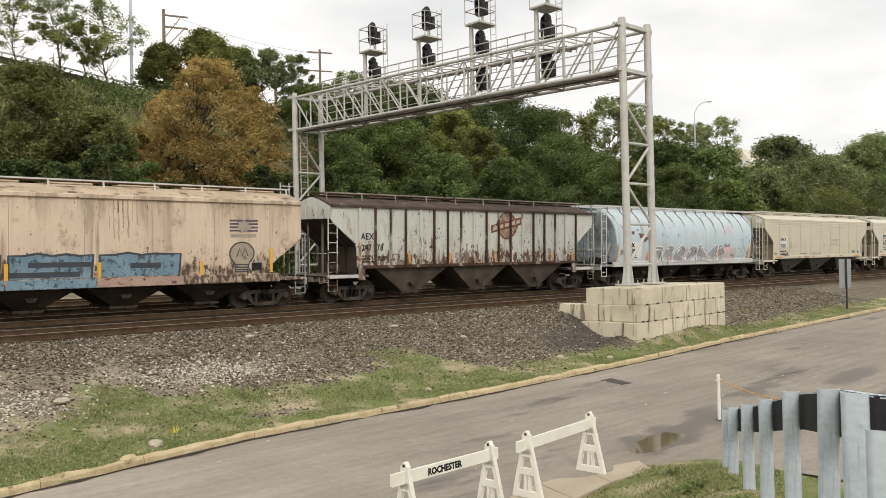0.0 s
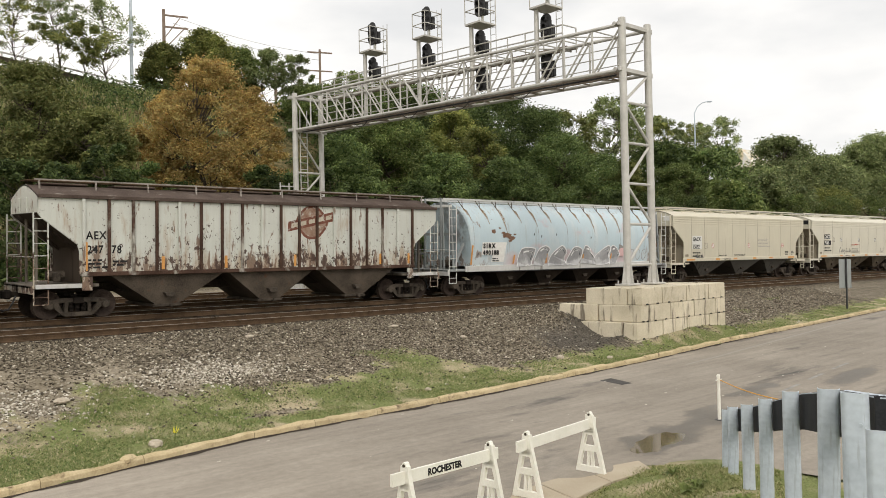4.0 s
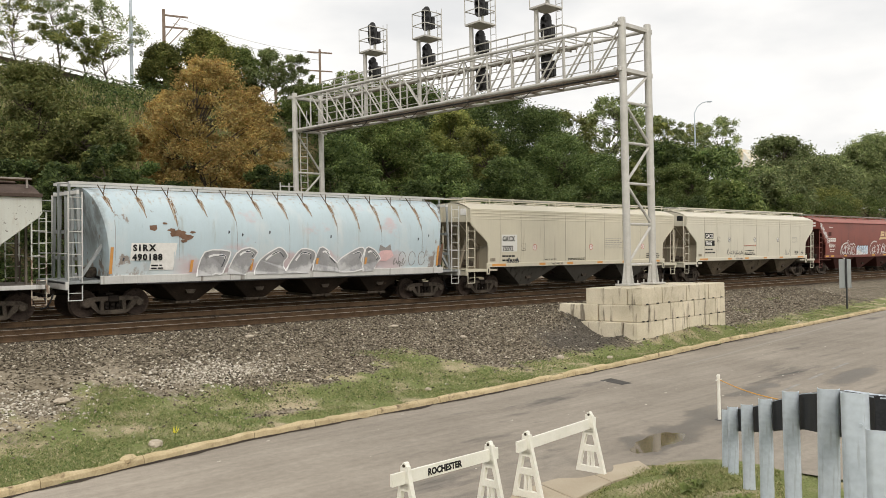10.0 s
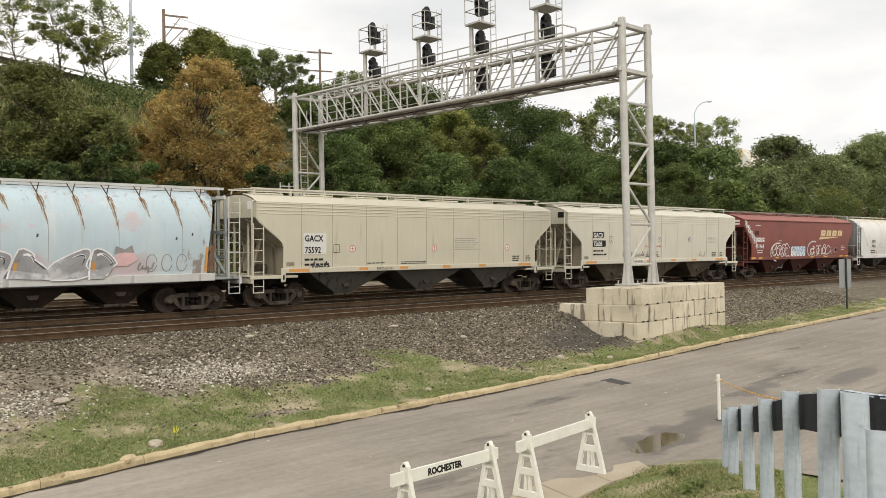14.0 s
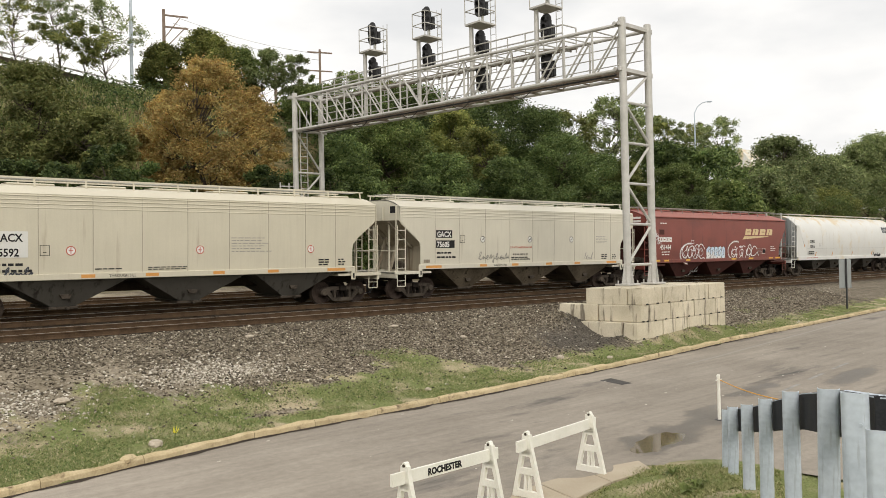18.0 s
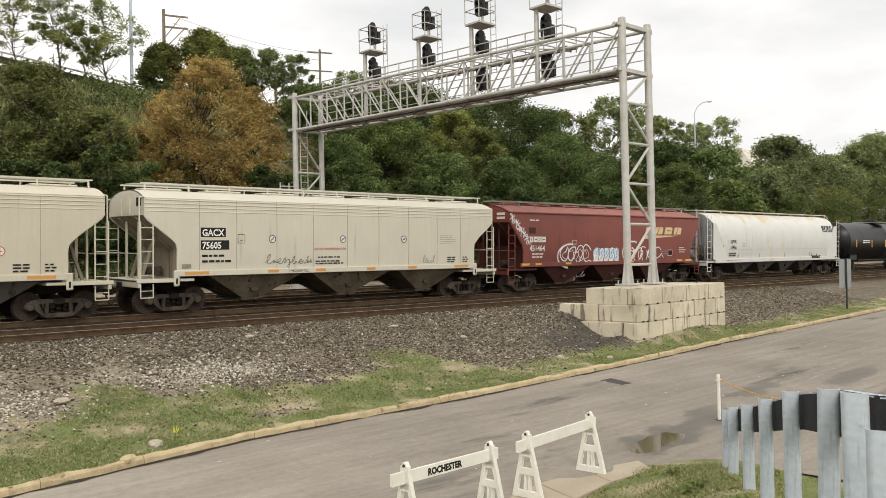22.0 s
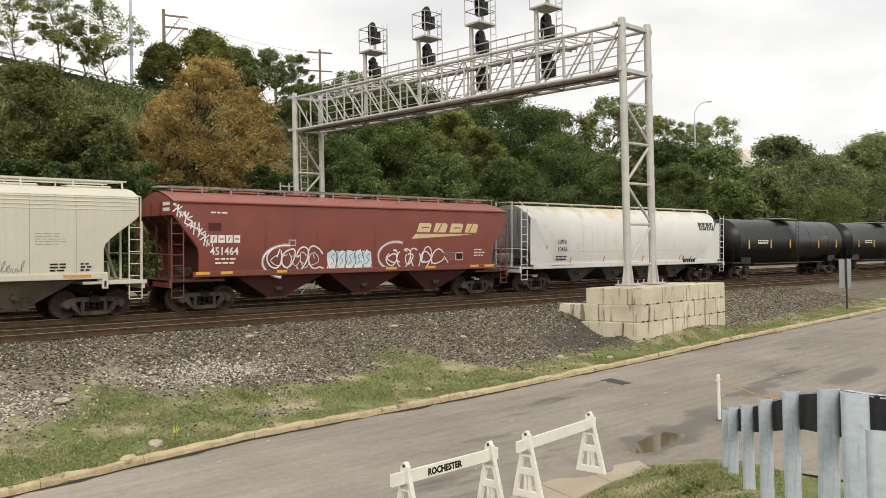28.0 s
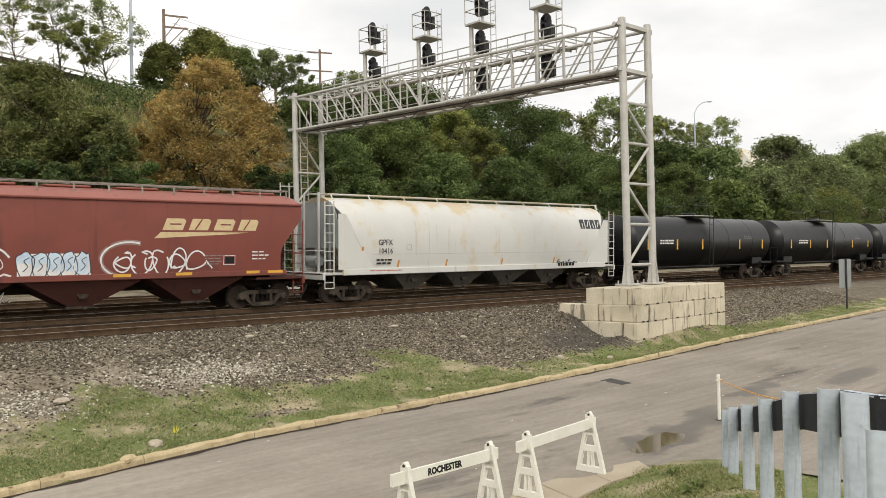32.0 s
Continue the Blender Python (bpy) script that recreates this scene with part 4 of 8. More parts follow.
# ---- the stacked concrete blocks on which the near leg stands ----
def build_block_wall():
    root = empty("block_plinth", Matrix.Translation((25.45, 17.85, -1.35)), "stacked pale concrete blocks with dark water stains", "concrete plinth")
    root.rotation_euler = (0, 0, 0.075)
    rnd = random.Random(9)
    top = BLOCK_TOP + 1.35
    h = 0.613

    def block(x0, x1, y0, y1, c, chip=0.0):
        """One rough-cast block; its edges wander and a few corners are knocked off."""
        g = 0.02
        m = M()
        nx, nyy = max(2, int((x1 - x0) / 0.2)), max(2, int((y1 - y0) / 0.2))
        ring = [(x0 + g + (x1 - x0 - 2 * g) * i / nx, y0 + g) for i in range(nx)] + [(x1 - g, y0 + g + (y1 - y0 - 2 * g) * i / nyy) for i in range(nyy)]
        ring += [(x1 - g - (x1 - x0 - 2 * g) * i / nx, y1 - g) for i in range(nx)] + [(x0 + g, y1 - g - (y1 - y0 - 2 * g) * i / nyy) for i in range(nyy)]
        cx, cy = (x0 + x1) / 2, (y0 + y1) / 2
        zt, zb = top - h * c - 0.004, top - h * (c + 1) + 0.004
        sd = rnd.uniform(0, 90)
        nz_ = lambda x, y, k, s: noise.noise((x * s + sd, y * s, k))
        rows = []
        for k, (z, inset, rough) in enumerate(((zb, 0.022, 0.02), (zb + 0.025, 0.0, 0.016), ((zt + zb) / 2, 0.0, 0.008), (zt - 0.028, 0.0, 0.016), (zt, 0.026, 0.02))):
            row = []
            for x, y in ring:
                d = Vector((cx - x, cy - y)).normalized()
                w = inset * (0.6 + 1.1 * max(0.0, nz_(x, y, k, 3.0))) + rough * nz_(x, y, k + 7, 4.0) + (0.16 * max(0.0, nz_(x, y, k + 3, 2.6) - 0.28) if k in (0, 1, 3, 4) else 0)
                corner = min(abs(x - x0), abs(x - x1)) + min(abs(y - y0), abs(y - y1))
                if corner < 0.06:
                    w += 0.02
                row.append((x + d.x * w, y + d.y * w, z - (0.018 * max(0.0, nz_(x, y, k, 2.0)) if k == 4 else 0)))
            rows.append(row)
        m.loft(rows)
        bl = part("concrete_block", m, CONC, root, "chipped, stained concrete block" if chip else "")
        if y0 < 0.05 and c < 3:
            for f in (0.25, 0.75):
                xx = x0 + (x1 - x0) * f
                part("lifting_notch", M().prism([(xx - 0.07, zb + 0.002), (xx - 0.05, zb + 0.04), (xx + 0.05, zb + 0.045), (xx + 0.07, zb + 0.002)], -0.006, 0.03), TEXTB, bl, "dark notch under the block")
        return bl

    for c in range(4):
        if c % 2 == 0:      # stretchers along the road; the side returns behind the corner block
            k = 0.36 if c == 0 else 0.0
            for a, b in ((-0.40 + k, 1.45), (1.45, 3.28), (3.28, 5.11), (5.11, 6.55)):
                block(a, b, 0.0, 0.61, c, a < 0 and c == 0)
            block(-0.38 + k, 0.23, 0.61, 2.44, c, c == 0)
            for a, b in ((0.23, 2.06), (2.06, 3.89), (3.89, 5.72), (5.72, 6.45)):
                block(a, b, 0.61, 1.22, c)
                block(a, b, 1.22, 2.44, c)
        else:               # the corner block runs back along the side
            k = 0.30 if c == 1 else 0.0
            block(-0.40 + k, 0.21 + k, 0.0, 1.83, c)
            block(-0.38 + k, 0.23 + k, 1.83, 3.66, c, True)
            for a, b in ((0.21 + k, 2.04), (2.04, 3.87), (3.87, 5.70), (5.70, 6.55)):
                block(a, b, 0.0, 0.61, c)
            for a, b in ((0.25 + k, 3.0), (3.0, 6.4)):
                block(a, b, 0.61, 2.44, c)


build_block_wall()


# ---- the train: eight cars and more on the second track, rolling towards -x ----
WHEEL_R = 0.457
WHEELSETS = []                    # (wheelset, its x on the truck)


def wheelset_mesh():
    m = M()
    for s in (-1, 1):
        y0 = s * 0.755
        prof = [(0.0, s * 0.09), (0.10, s * 0.09), (0.13, s * 0.05), (0.20, s * 0.005), (0.33, s * 0.02), (0.385, s * 0.055), (0.452, s * 0.06)]
        m.spin(prof, (0, y0, 0), "y", 28)
        m.spin([(0.452, s * 0.06), (0.457, s * 0.045), (0.460, -s * 0.04), (0.485, -s * 0.055), (0.487, -s * 0.075), (0.40, -s * 0.08), (0.2, -s * 0.05), (0.0, -s * 0.05)], (0, y0, 0), "y", 28)
        m.spin([(0.0, s * 0.33), (0.075, s * 0.33), (0.085, s * 0.30), (0.085, s * 0.09)], (0, y0, 0), "y", 12)
        for k in range(3):
            t = 2 * math.pi * k / 3
            m.tube((0.04 * math.cos(t), y0 + s * 0.32, 0.04 * math.sin(t)), (0.04 * math.cos(t), y0 + s * 0.35, 0.04 * math.sin(t)), 0.016, 6)
    m.tube((0, -0.75, 0), (0, 0.75, 0), 0.09, 12)
    return m


def side_frame_mesh(y, lift=0.0):
    """A cast three-piece truck's side frame in the plane y."""
    m = M()
    d = 0.07
    top = [(-1.05, 0.40), (-1.05, 0.56), (-0.85, 0.66), (-0.55, 0.70), (0.55, 0.70), (0.85, 0.66), (1.05, 0.56), (1.05, 0.40), (0.80, 0.42), (0.72, 0.52), (0.42, 0.56), (-0.42, 0.56), (-0.72, 0.52), (-0.80, 0.42)]
    m.prism(top, y - d, y + d)
    for s in (-1, 1):
        m.prism([(s * 0.80, 0.42), (s * 0.72, 0.54), (s * 0.62, 0.52), (s * 0.44, 0.20), (s * 0.50, 0.14)], y - d, y + d)
        m.prism([(s * 0.30, 0.58), (s * 0.42, 0.58), (s * 0.44, 0.20), (s * 0.34, 0.20)], y - d, y + d)
        m.spin([(0.0, -d - 0.06), (0.10, -d - 0.06), (0.125, -d - 0.03), (0.125, d)], (s * 0.889, y, 0.455), "y", 14)
    m.prism([(-0.50, 0.14), (-0.44, 0.24), (0.44, 0.24), (0.50, 0.14), (0.40, 0.10), (-0.40, 0.10)], y - d, y + d)
    return m


WS_WHEEL = wheelset_mesh().mesh("wheelset", WHEELM, True)
rim = M()
for s in (-1, 1):
    rim.spin([(0.425, s * 0.822), (0.454, s * 0.820), (0.459, s * 0.80)], (0, 0, 0), "y", 28)
WS_RIM = rim.mesh("rim", WHEELRIM, True)
SF_MESH = [side_frame_mesh(y).mesh("side_frame", TRUCKM) for y in (-1.0, 1.0)]
sp = M()
sp.spin([(0.085 if k % 2 else 0.055, 0.252 + 0.0225 * k) for k in range(13)], (0, 0, 0), "z", 10)
SP_MESH = sp.mesh("spring", TRUCK_DARK)
bol = M().box((0, 0, 0.62), (0.34, 2.3, 0.22), 0.03).box((0, 0, 0.78), (0.36, 0.36, 0.16), 0.02).box((0, -0.62, 0.76), (0.26, 0.2, 0.1), 0.02).box((0, 0.62, 0.76), (0.26, 0.2, 0.1), 0.02)
for s in (-1, 1):
    bol.bar((s * 0.45, -0.7, 0.42), (s * 0.45, 0.7, 0.42), 0.10, 0.14)
BOL_MESH = bol.mesh("truck", TRUCK_DARK)


def truck(car, x):
    t = part("truck", BOL_MESH, None, car, "grimy two-axle cast-steel truck")
    t.matrix_basis = Matrix.Translation((x, 0, 0))
    for me in SF_MESH:
        part("side_frame", me, None, t)
    for x2, y in itertools.product((-0.2, 0.0, 0.2), (-1.0, 1.0)):
        part("spring", SP_MESH, None, t).matrix_basis = Matrix.Translation((x2, y, 0))
    for dx in (-0.889, 0.889):
        w = part("wheelset", WS_WHEEL, None, t)
        w.matrix_basis = Matrix.Translation((dx, 0, WHEEL_R))
        WHEELSETS.append((w, dx))
    return t


def ladder(parent, x, y, z0, z1, w=0.42, n=5, r=0.016, material=None, along="x"):
    d = Vector((w, 0, 0)) if along == "x" else Vector((0, w, 0))
    a = Vector((x, y, 0))
    m = M()
    m.bar(a + Vector((0, 0, z0)), a + Vector((0, 0, z1)), 0.045, 0.02).bar(a + d + Vector((0, 0, z0)), a + d + Vector((0, 0, z1)), 0.045, 0.02)
    lad = part("ladder", m, material, parent)
    for i in range(n):
        z = z0 + (z1 - z0) * (i + 0.5) / n
        part("rung", M().tube(a + Vector((0, 0, z)), a + d + Vector((0, 0, z)), r, 6), material, lad)
    return lad


def couplers(car, T, over, z=0.84):
    for s in (-1, 1):
        x0 = s * (T + over)
        m = M().box((x0 - s * 0.55, 0, z), (0.9, 0.14, 0.18), 0.02)
        m.box((x0 - s * 0.07, -0.05, z), (0.24, 0.28, 0.30), 0.05).box((x0 + s * 0.06, 0.07, z), (0.14, 0.10, 0.28), 0.03)
        part("coupler", m, TRUCK_DARK, car)
        hose = [(x0 - s * 0.25, -0.35, 0.80), (x0 - s * 0.15, -0.36, 0.55), (x0 - s * 0.05, -0.30, 0.36), (x0 + s * 0.12, -0.22, 0.32)]
        part("air_hose", M().hose(hose, 0.028, 6), BLACK, car)


def running_board(car, half, z, hw, material, step, grate=0.62, gap=0.10):
    m = M()
    for y in (-grate / 2, -grate / 4, 0, grate / 4, grate / 2):
        m.bar((-half, y, z), (half, y, z), 0.10 if abs(y) < grate / 2 else 0.03, 0.03)
    k = int(2 * half / 0.5)
    for i in range(k + 1):
        x = -half + 2 * half * i / k
        m.bar((x, -grate / 2, z - 0.012), (x, grate / 2, z - 0.012), 0.03, 0.02)
    part("running_board", m, material, car, "metal-grating roof walkway")


def side_rail(car, half, y, z_rail, z_foot, material, n, y_in=0.10):
    """The raised walkway edge along a roof, on short stanchions."""
    part("roof_rail", M().bar((-half, y, z_rail), (half, y, z_rail), 0.045, 0.05), material, car)
    for i in range(n):
        x = -half + 0.15 + (2 * half - 0.3) * i / (n - 1)
        part("stanchion", M().bar((x, y, z_rail), (x, y - y_in, z_foot), 0.06, 0.02), material, car)


GREYEND = paint("grimy_grey_paint", (0.26, 0.28, 0.28), (0.10, 0.09, 0.08), 0.4, 0.6)


def bays(car, spans, z_top, z_bot, hw, material, label="", gate=0.36, foot=0.95):
    """Discharge hoppers: tapered funnels under the car, with their outlet gates."""
    for a, b in spans:
        c = (a + b) / 2
        g = gate
        m = M().loft([[(a, -hw, z_top), (b, -hw, z_top), (b, hw, z_top), (a, hw, z_top)],
                      [(a + (b - a) * 0.04, -hw * 0.98, z_top - 0.12), (b - (b - a) * 0.04, -hw * 0.98, z_top - 0.12), (b - (b - a) * 0.04, hw * 0.98, z_top - 0.12), (a + (b - a) * 0.04, hw * 0.98, z_top - 0.12)],
                      [(c - g, -foot, z_bot), (c + g, -foot, z_bot), (c + g, foot, z_bot), (c - g, foot, z_bot)]])
        h = part("hopper_bay", m, material, car, label)
        part("outlet_gate", M().box((c, 0, z_bot - 0.04), (2 * g + 0.22, 2 * foot + 0.12, 0.09), 0.01), TRUCKM, h)
        part("gate_capstan", M().tube((c + 0.1, -foot - 0.04, z_bot - 0.05), (c + 0.1, -foot - 0.22, z_bot - 0.05), 0.06, 8).tube((c + 0.1, -foot - 0.20, z_bot - 0.05), (c + 0.1, -foot - 0.24, z_bot - 0.05), 0.035, 6), TRUCKM, h, "worn metal capstan of the gate")
        part("vibrator_bracket", M().prism([(c - 0.20, z_bot + 0.42), (c + 0.20, z_bot + 0.42), (c + 0.12, z_bot + 0.28), (c - 0.12, z_bot + 0.28)], -foot - 0.30, -foot - 0.05), TRUCKM, h)


def arch(hw, ze, zp, n=12, power=2.2):
    """Half of a roof section and its mirror image: (y, z) from -hw to hw."""
    out = []
    for i in range(2 * n + 1):
        y = -hw + hw * i / n
        out.append((y, ze + (zp - ze) * (1 - abs(y / hw) ** power)))
    return out


def car_root(name, x_left_truck, x_right_truck, label, category="freight car"):
    c = (x_left_truck + x_right_truck) / 2
    ob = empty(name, Matrix.Translation(track_point(c, GAUGE / 2)) @ pose(0, 0, 0, math.degrees(CANT), 0, 0), label, category, "cars of the freight train")
    CARS.append((ob, c))
    T = (x_right_truck - x_left_truck) / 2
    for s in (-1, 1):
        truck(ob, s * T)
    couplers(ob, T, 1.98)
    # its near-black tone carries the shade under the car
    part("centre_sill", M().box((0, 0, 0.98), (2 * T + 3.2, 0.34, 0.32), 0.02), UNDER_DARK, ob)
    return ob, T


CARS = []


def end_gear(car, T, over, hw, deck_z, body_mat, posts_top, y=None, white=None):
    """The platforms over the trucks: deck, end posts, ladders, steps and brake gear."""
    mat = white or body_mat
    for s in (-1, 1):
        x1 = s * (T + over)
        xi = s * (T - 0.55)
        part("end_platform", M().box(((x1 + xi) / 2, 0, deck_z), (abs(x1 - xi), 2 * hw - 0.06, 0.10), 0.015), body_mat, car)
        part("end_beam", M().box((x1 - s * 0.06, 0, deck_z - 0.10), (0.12, 2 * hw, 0.26), 0.015), mat, car)
        for yy in (-hw + 0.02, hw - 0.02):
            xa = x1 - s * 0.10
            ladder(car, xa if s < 0 else xa - 0.44, yy, deck_z, posts_top, 0.44, max(4, int((posts_top - deck_z) / 0.36)), 0.016, mat)
            step = M().pipe([(xa, yy, deck_z - 0.1), (xa, yy, deck_z - 0.58), (xa - s * 0.44, yy, deck_z - 0.58), (xa - s * 0.44, yy, deck_z - 0.1)], 0.02, 6)
            step.tube((xa, yy, deck_z - 0.34), (xa - s * 0.44, yy, deck_z - 0.34), 0.014, 6)
            part("sill_step", step, mat, car)
        for yy in (-0.55, 0.55):
            part("end_post", M().bar((x1 - s * 0.45, yy, deck_z), (x1 - s * 0.45 , yy, posts_top + 0.4), 0.07, 0.07), body_mat, car)
        part("end_handrail", M().tube((x1 - s * 0.12, -hw + 0.03, deck_z + 0.95), (x1 - s * 0.12, hw - 0.03, deck_z + 0.95), 0.02, 6), mat, car)
    # brake cylinder and reservoir on the left platform
    x0 = -(T + over - 0.85)
    part("brake_cylinder", M().tube((x0, -0.25, deck_z + 0.3), (x0 + 0.55, -0.25, deck_z + 0.3), 0.17, 12), TRUCKM, car)
    part("brake_valve", M().box((x0 + 0.15, -0.8, deck_z + 0.28), (0.22, 0.2, 0.3), 0.03), TRUCKM, car)


SEAM = surf("dirty_weld", (0.30, 0.27, 0.215), (0.42, 0.385, 0.31), 3.0, 0.7, 0, 0.05)


def hopper_shell(car, T, over, hw, z_sill, z_break, z_eave, z_peak, cut, mat, roof_mat=None, curve=0.0, power=2.2, z_low=2.5, seams=(), band=0.0, cut_top=0.0, slope_mat=None):
    """Side sheets with cut-off lower corners, slope sheets, upper end walls and an arched roof."""
    e = T + over
    lo = z_low
    pts = [(-e + cut, z_sill), (-e + cut, lo - 0.18), (-e + cut - 0.07, lo + 0.06), (-e + 0.12 + cut_top, z_break - 0.16), (-e, z_break), (-e, z_eave)]
    outline = pts + [(-x, z) for x, z in reversed(pts)]
    for s in (-1, 1):
        # the sheet bulges a little outwards between sill and eave
        m = M()
        nz = 8
        rows = []
        for k in range(nz + 1):
            z = z_sill + (z_eave - z_sill) * k / nz
            xl = -np.interp(z, [p[1] for p in pts], [p[0] for p in pts])
            b = hw + curve * math.sin(math.pi * k / nz)
            rows.append([(-xl + 2 * xl * i / 12, s * b, z) for i in range(13)])
        vs = [p for r in rows for p in r]
        fs = [(k * 13 + i, k * 13 + i + 1, (k + 1) * 13 + i + 1, (k + 1) * 13 + i) for k in range(nz) for i in range(12)]
        m.add(vs, fs)
        m.add([(x, y - s * 0.03, z) for x, y, z in vs], [f[::-1] for f in fs])
        for i in (0, 12):
            for k in range(nz):
                a, b2 = k * 13 + i, (k + 1) * 13 + i
                m.add([vs[a], vs[b2], (vs[b2][0], vs[b2][1] - s * 0.03, vs[b2][2]), (vs[a][0], vs[a][1] - s * 0.03, vs[a][2])], [(0, 1, 2, 3)])
        part("side_sheet", m, mat, car, "", True)
        for k in (-1, 1):
            part("end_flange", M().pipe([(-k * x, s * (hw - 0.02), z) for x, z in pts[:5]], 0.03, 6), mat, car)
        for x in seams:
            sm = M()
            for k in range(8):
                za, zb = z_sill + (z_eave - z_sill) * k / 8, z_sill + (z_eave - z_sill) * (k + 1) / 8
                ya, yb = (s * (hw + 0.001 + curve * math.sin(math.pi * q / 8)) for q in (k, k + 1))
                sm.bar((x, ya, za), (x, yb, zb), 0.020, 0.012)
            part("weld_seam", sm, SEAM, car, "weld seam with a line of dirt")
        if band:
            for dz in (0.0, 0.13, 0.26, 0.39):
                part("eave_ridge", M().tube((-e + 0.02, s * (hw + 0.004), z_eave - 0.06 - dz), (e - 0.02, s * (hw + 0.004), z_eave - 0.06 - dz), band, 8), mat, car)
    for s in (-1, 1):
        sl = M().add([(s * e, -hw + 0.03, z_break), (s * e, hw - 0.03, z_break), (s * (e - 2.45), hw - 0.03, z_sill - 0.1), (s * (e - 2.45), -hw + 0.03, z_sill - 0.1),
                      (s * (e - 0.05), -hw + 0.03, z_break + 0.04), (s * (e - 0.05), hw - 0.03, z_break + 0.04), (s * (e - 2.5), hw - 0.03, z_sill - 0.06), (s * (e - 2.5), -hw + 0.03, z_sill - 0.06)],
                     [(0, 1, 2, 3), (7, 6, 5, 4), (0, 3, 7, 4), (1, 5, 6, 2), (0, 4, 5, 1), (3, 2, 6, 7)])
        part("slope_sheet", sl, slope_mat or mat, car)
        zp = z_break - (1.32 / 2.45) * (z_break - z_sill + 0.1)
        part("shear_plate", M().box((s * (e - 1.34), 0, (1.2 + zp) / 2), (0.03, 2 * hw - 0.24, zp - 1.2)), slope_mat or mat, car)
        for yy in (-0.75, 0.75):
            part("slope_stiffener", M().bar((s * (e - 0.05), yy, z_break - 0.05), (s * (e - 2.3), yy, z_sill - 0.05), 0.12, 0.10), slope_mat or mat, car)
        prof = arch(hw, z_eave, z_peak, 8, power)
        ew = M()
        ring = [(s * e, y, z) for y, z in prof] + [(s * e, hw, z_break), (s * e, -hw, z_break)]
        ew.loft([ring, [(x - s * 0.04, y, z) for x, y, z in ring]])
        part("end_wall", ew, mat, car)
        for yy in (-0.4, 0.4):
            part("end_wall_post", M().box((s * (e + 0.03), yy, (z_break + z_eave) / 2), (0.06, 0.12, z_eave - z_break), 0.01), mat, car)
    prof = arch(hw + 0.01, z_eave, z_peak, 12, power)
    rf = M().loft([[(x, y, z) for y, z in prof] + [(x, y * 0.98, z - 0.04) for y, z in reversed(prof)] for x in (-e, -e / 3, e / 3, e)])
    part("roof", rf, roof_mat or mat, car, "", True)
    for i in range(7):
        part("roof_hatch", M().box((-e + 1.2 + (2 * e - 2.4) * i / 6, 0, z_peak + 0.03), (1.5, 0.7, 0.08), 0.03), roof_mat or mat, car)
    return e


def sill(car, half, hw, z0, z1, mat, label=""):
    for s in (-1, 1):
        part("side_sill", M().box((0, s * (hw + 0.015), (z0 + z1) / 2), (2 * half, 0.09, z1 - z0), 0.012), mat, car, label)


def plate(name, car, x0, x1, z0, z1, y, mat, label="", proud=0.004):
    """A thin painted panel on the near side."""
    return part(name, M().box(((x0 + x1) / 2, y - proud / 2, (z0 + z1) / 2), (x1 - x0, proud, z1 - z0)), mat, car, label)


def small_print(car, x, z, w, rows, y, mat, gap=0.085, h=0.035, seed=1):
    """Stencilled data too small to read: rows of short bars."""
    rnd = random.Random(seed)
    m = M()
    if rows >= 4:
        mat, h = SPRAY["grey"], h * 0.6
    for r in range(rows):
        xx = x
        while xx < x + w * rnd.uniform(0.75, 1.0):
            d = rnd.uniform(0.08, 0.25)
            m.box((xx + d / 2, y, z - r * gap), (d, 0.003, h))
            xx += d + 0.05
    ob = part("stencilled_data", m, mat, car)
    ob["kind"] = "stuff"
    return ob


CREAM = paint("cream_car_paint", (0.55, 0.512, 0.405), (0.42, 0.37, 0.28), 0.18, 0.5, vary=0.05)
CREAM_W = paint("white_cream_car_paint", (0.585, 0.555, 0.46), (0.44, 0.40, 0.32), 0.16, 0.5, vary=0.05)
TAN = paint("tan_car_paint", (0.64, 0.51, 0.39), (0.34, 0.25, 0.175), 0.30, 0.6, vary=0.07, runs=0.42, rust=0.12)
blotch(TAN, (0.30, 0.225, 0.16), (0.9, 0.9, 0.07), 1.3, 0.52, 0.74, 0.8, z=(4.1, 2.6, 0.12))            # soot washed down from the roof
blotch(TAN, (0.24, 0.165, 0.11), (1.0, 1.0, 0.8), 1.6, 0.53, 0.72, 0.75, z=(1.3, 2.6, 0.18), shift=3.0)    # road dirt
blotch(TAN, (0.060, 0.034, 0.022), (1.0, 1.0, 0.5), 7.5, 0.635, 0.675, 0.9, z=(1.4, 2.45, 0.16), shift=9.0)   # scabs of rust
blotch(TAN, (0.060, 0.036, 0.026), (1.0, 1.0, 0.9), 9.0, 0.685, 0.71, 0.9, z=(1.4, 2.5, 0.09), shift=5.0)
PALEGREY = paint("pale_grey_car_paint", (0.54, 0.555, 0.51), (0.36, 0.34, 0.29), 0.22, 0.6, (5, 5, 0.4), vary=0.07, spot_scale=1.1, runs=0.35)
blotch(PALEGREY, (0.36, 0.27, 0.185), (1.5, 1.5, 0.28), 1.8, 0.53, 0.72, 0.75, z=(1.5, 2.9, 0.14))             # tan bleed below
blotch(PALEGREY, (0.15, 0.080, 0.045), (1.4, 1.4, 0.35), 3.0, 0.595, 0.66, 0.85, z=(1.5, 2.9, 0.12), shift=4.0)
blotch(PALEGREY, (0.060, 0.030, 0.020), (1.0, 1.0, 0.75), 4.2, 0.625, 0.655, 0.95, z=(1.5, 2.9, 0.12), shift=4.0)    # scabs of rust
blotch(PALEGREY, (0.055, 0.032, 0.024), (1.0, 1.0, 0.9), 9.0, 0.645, 0.675, 0.9, z=(1.5, 3.4, 0.05), shift=7.0)
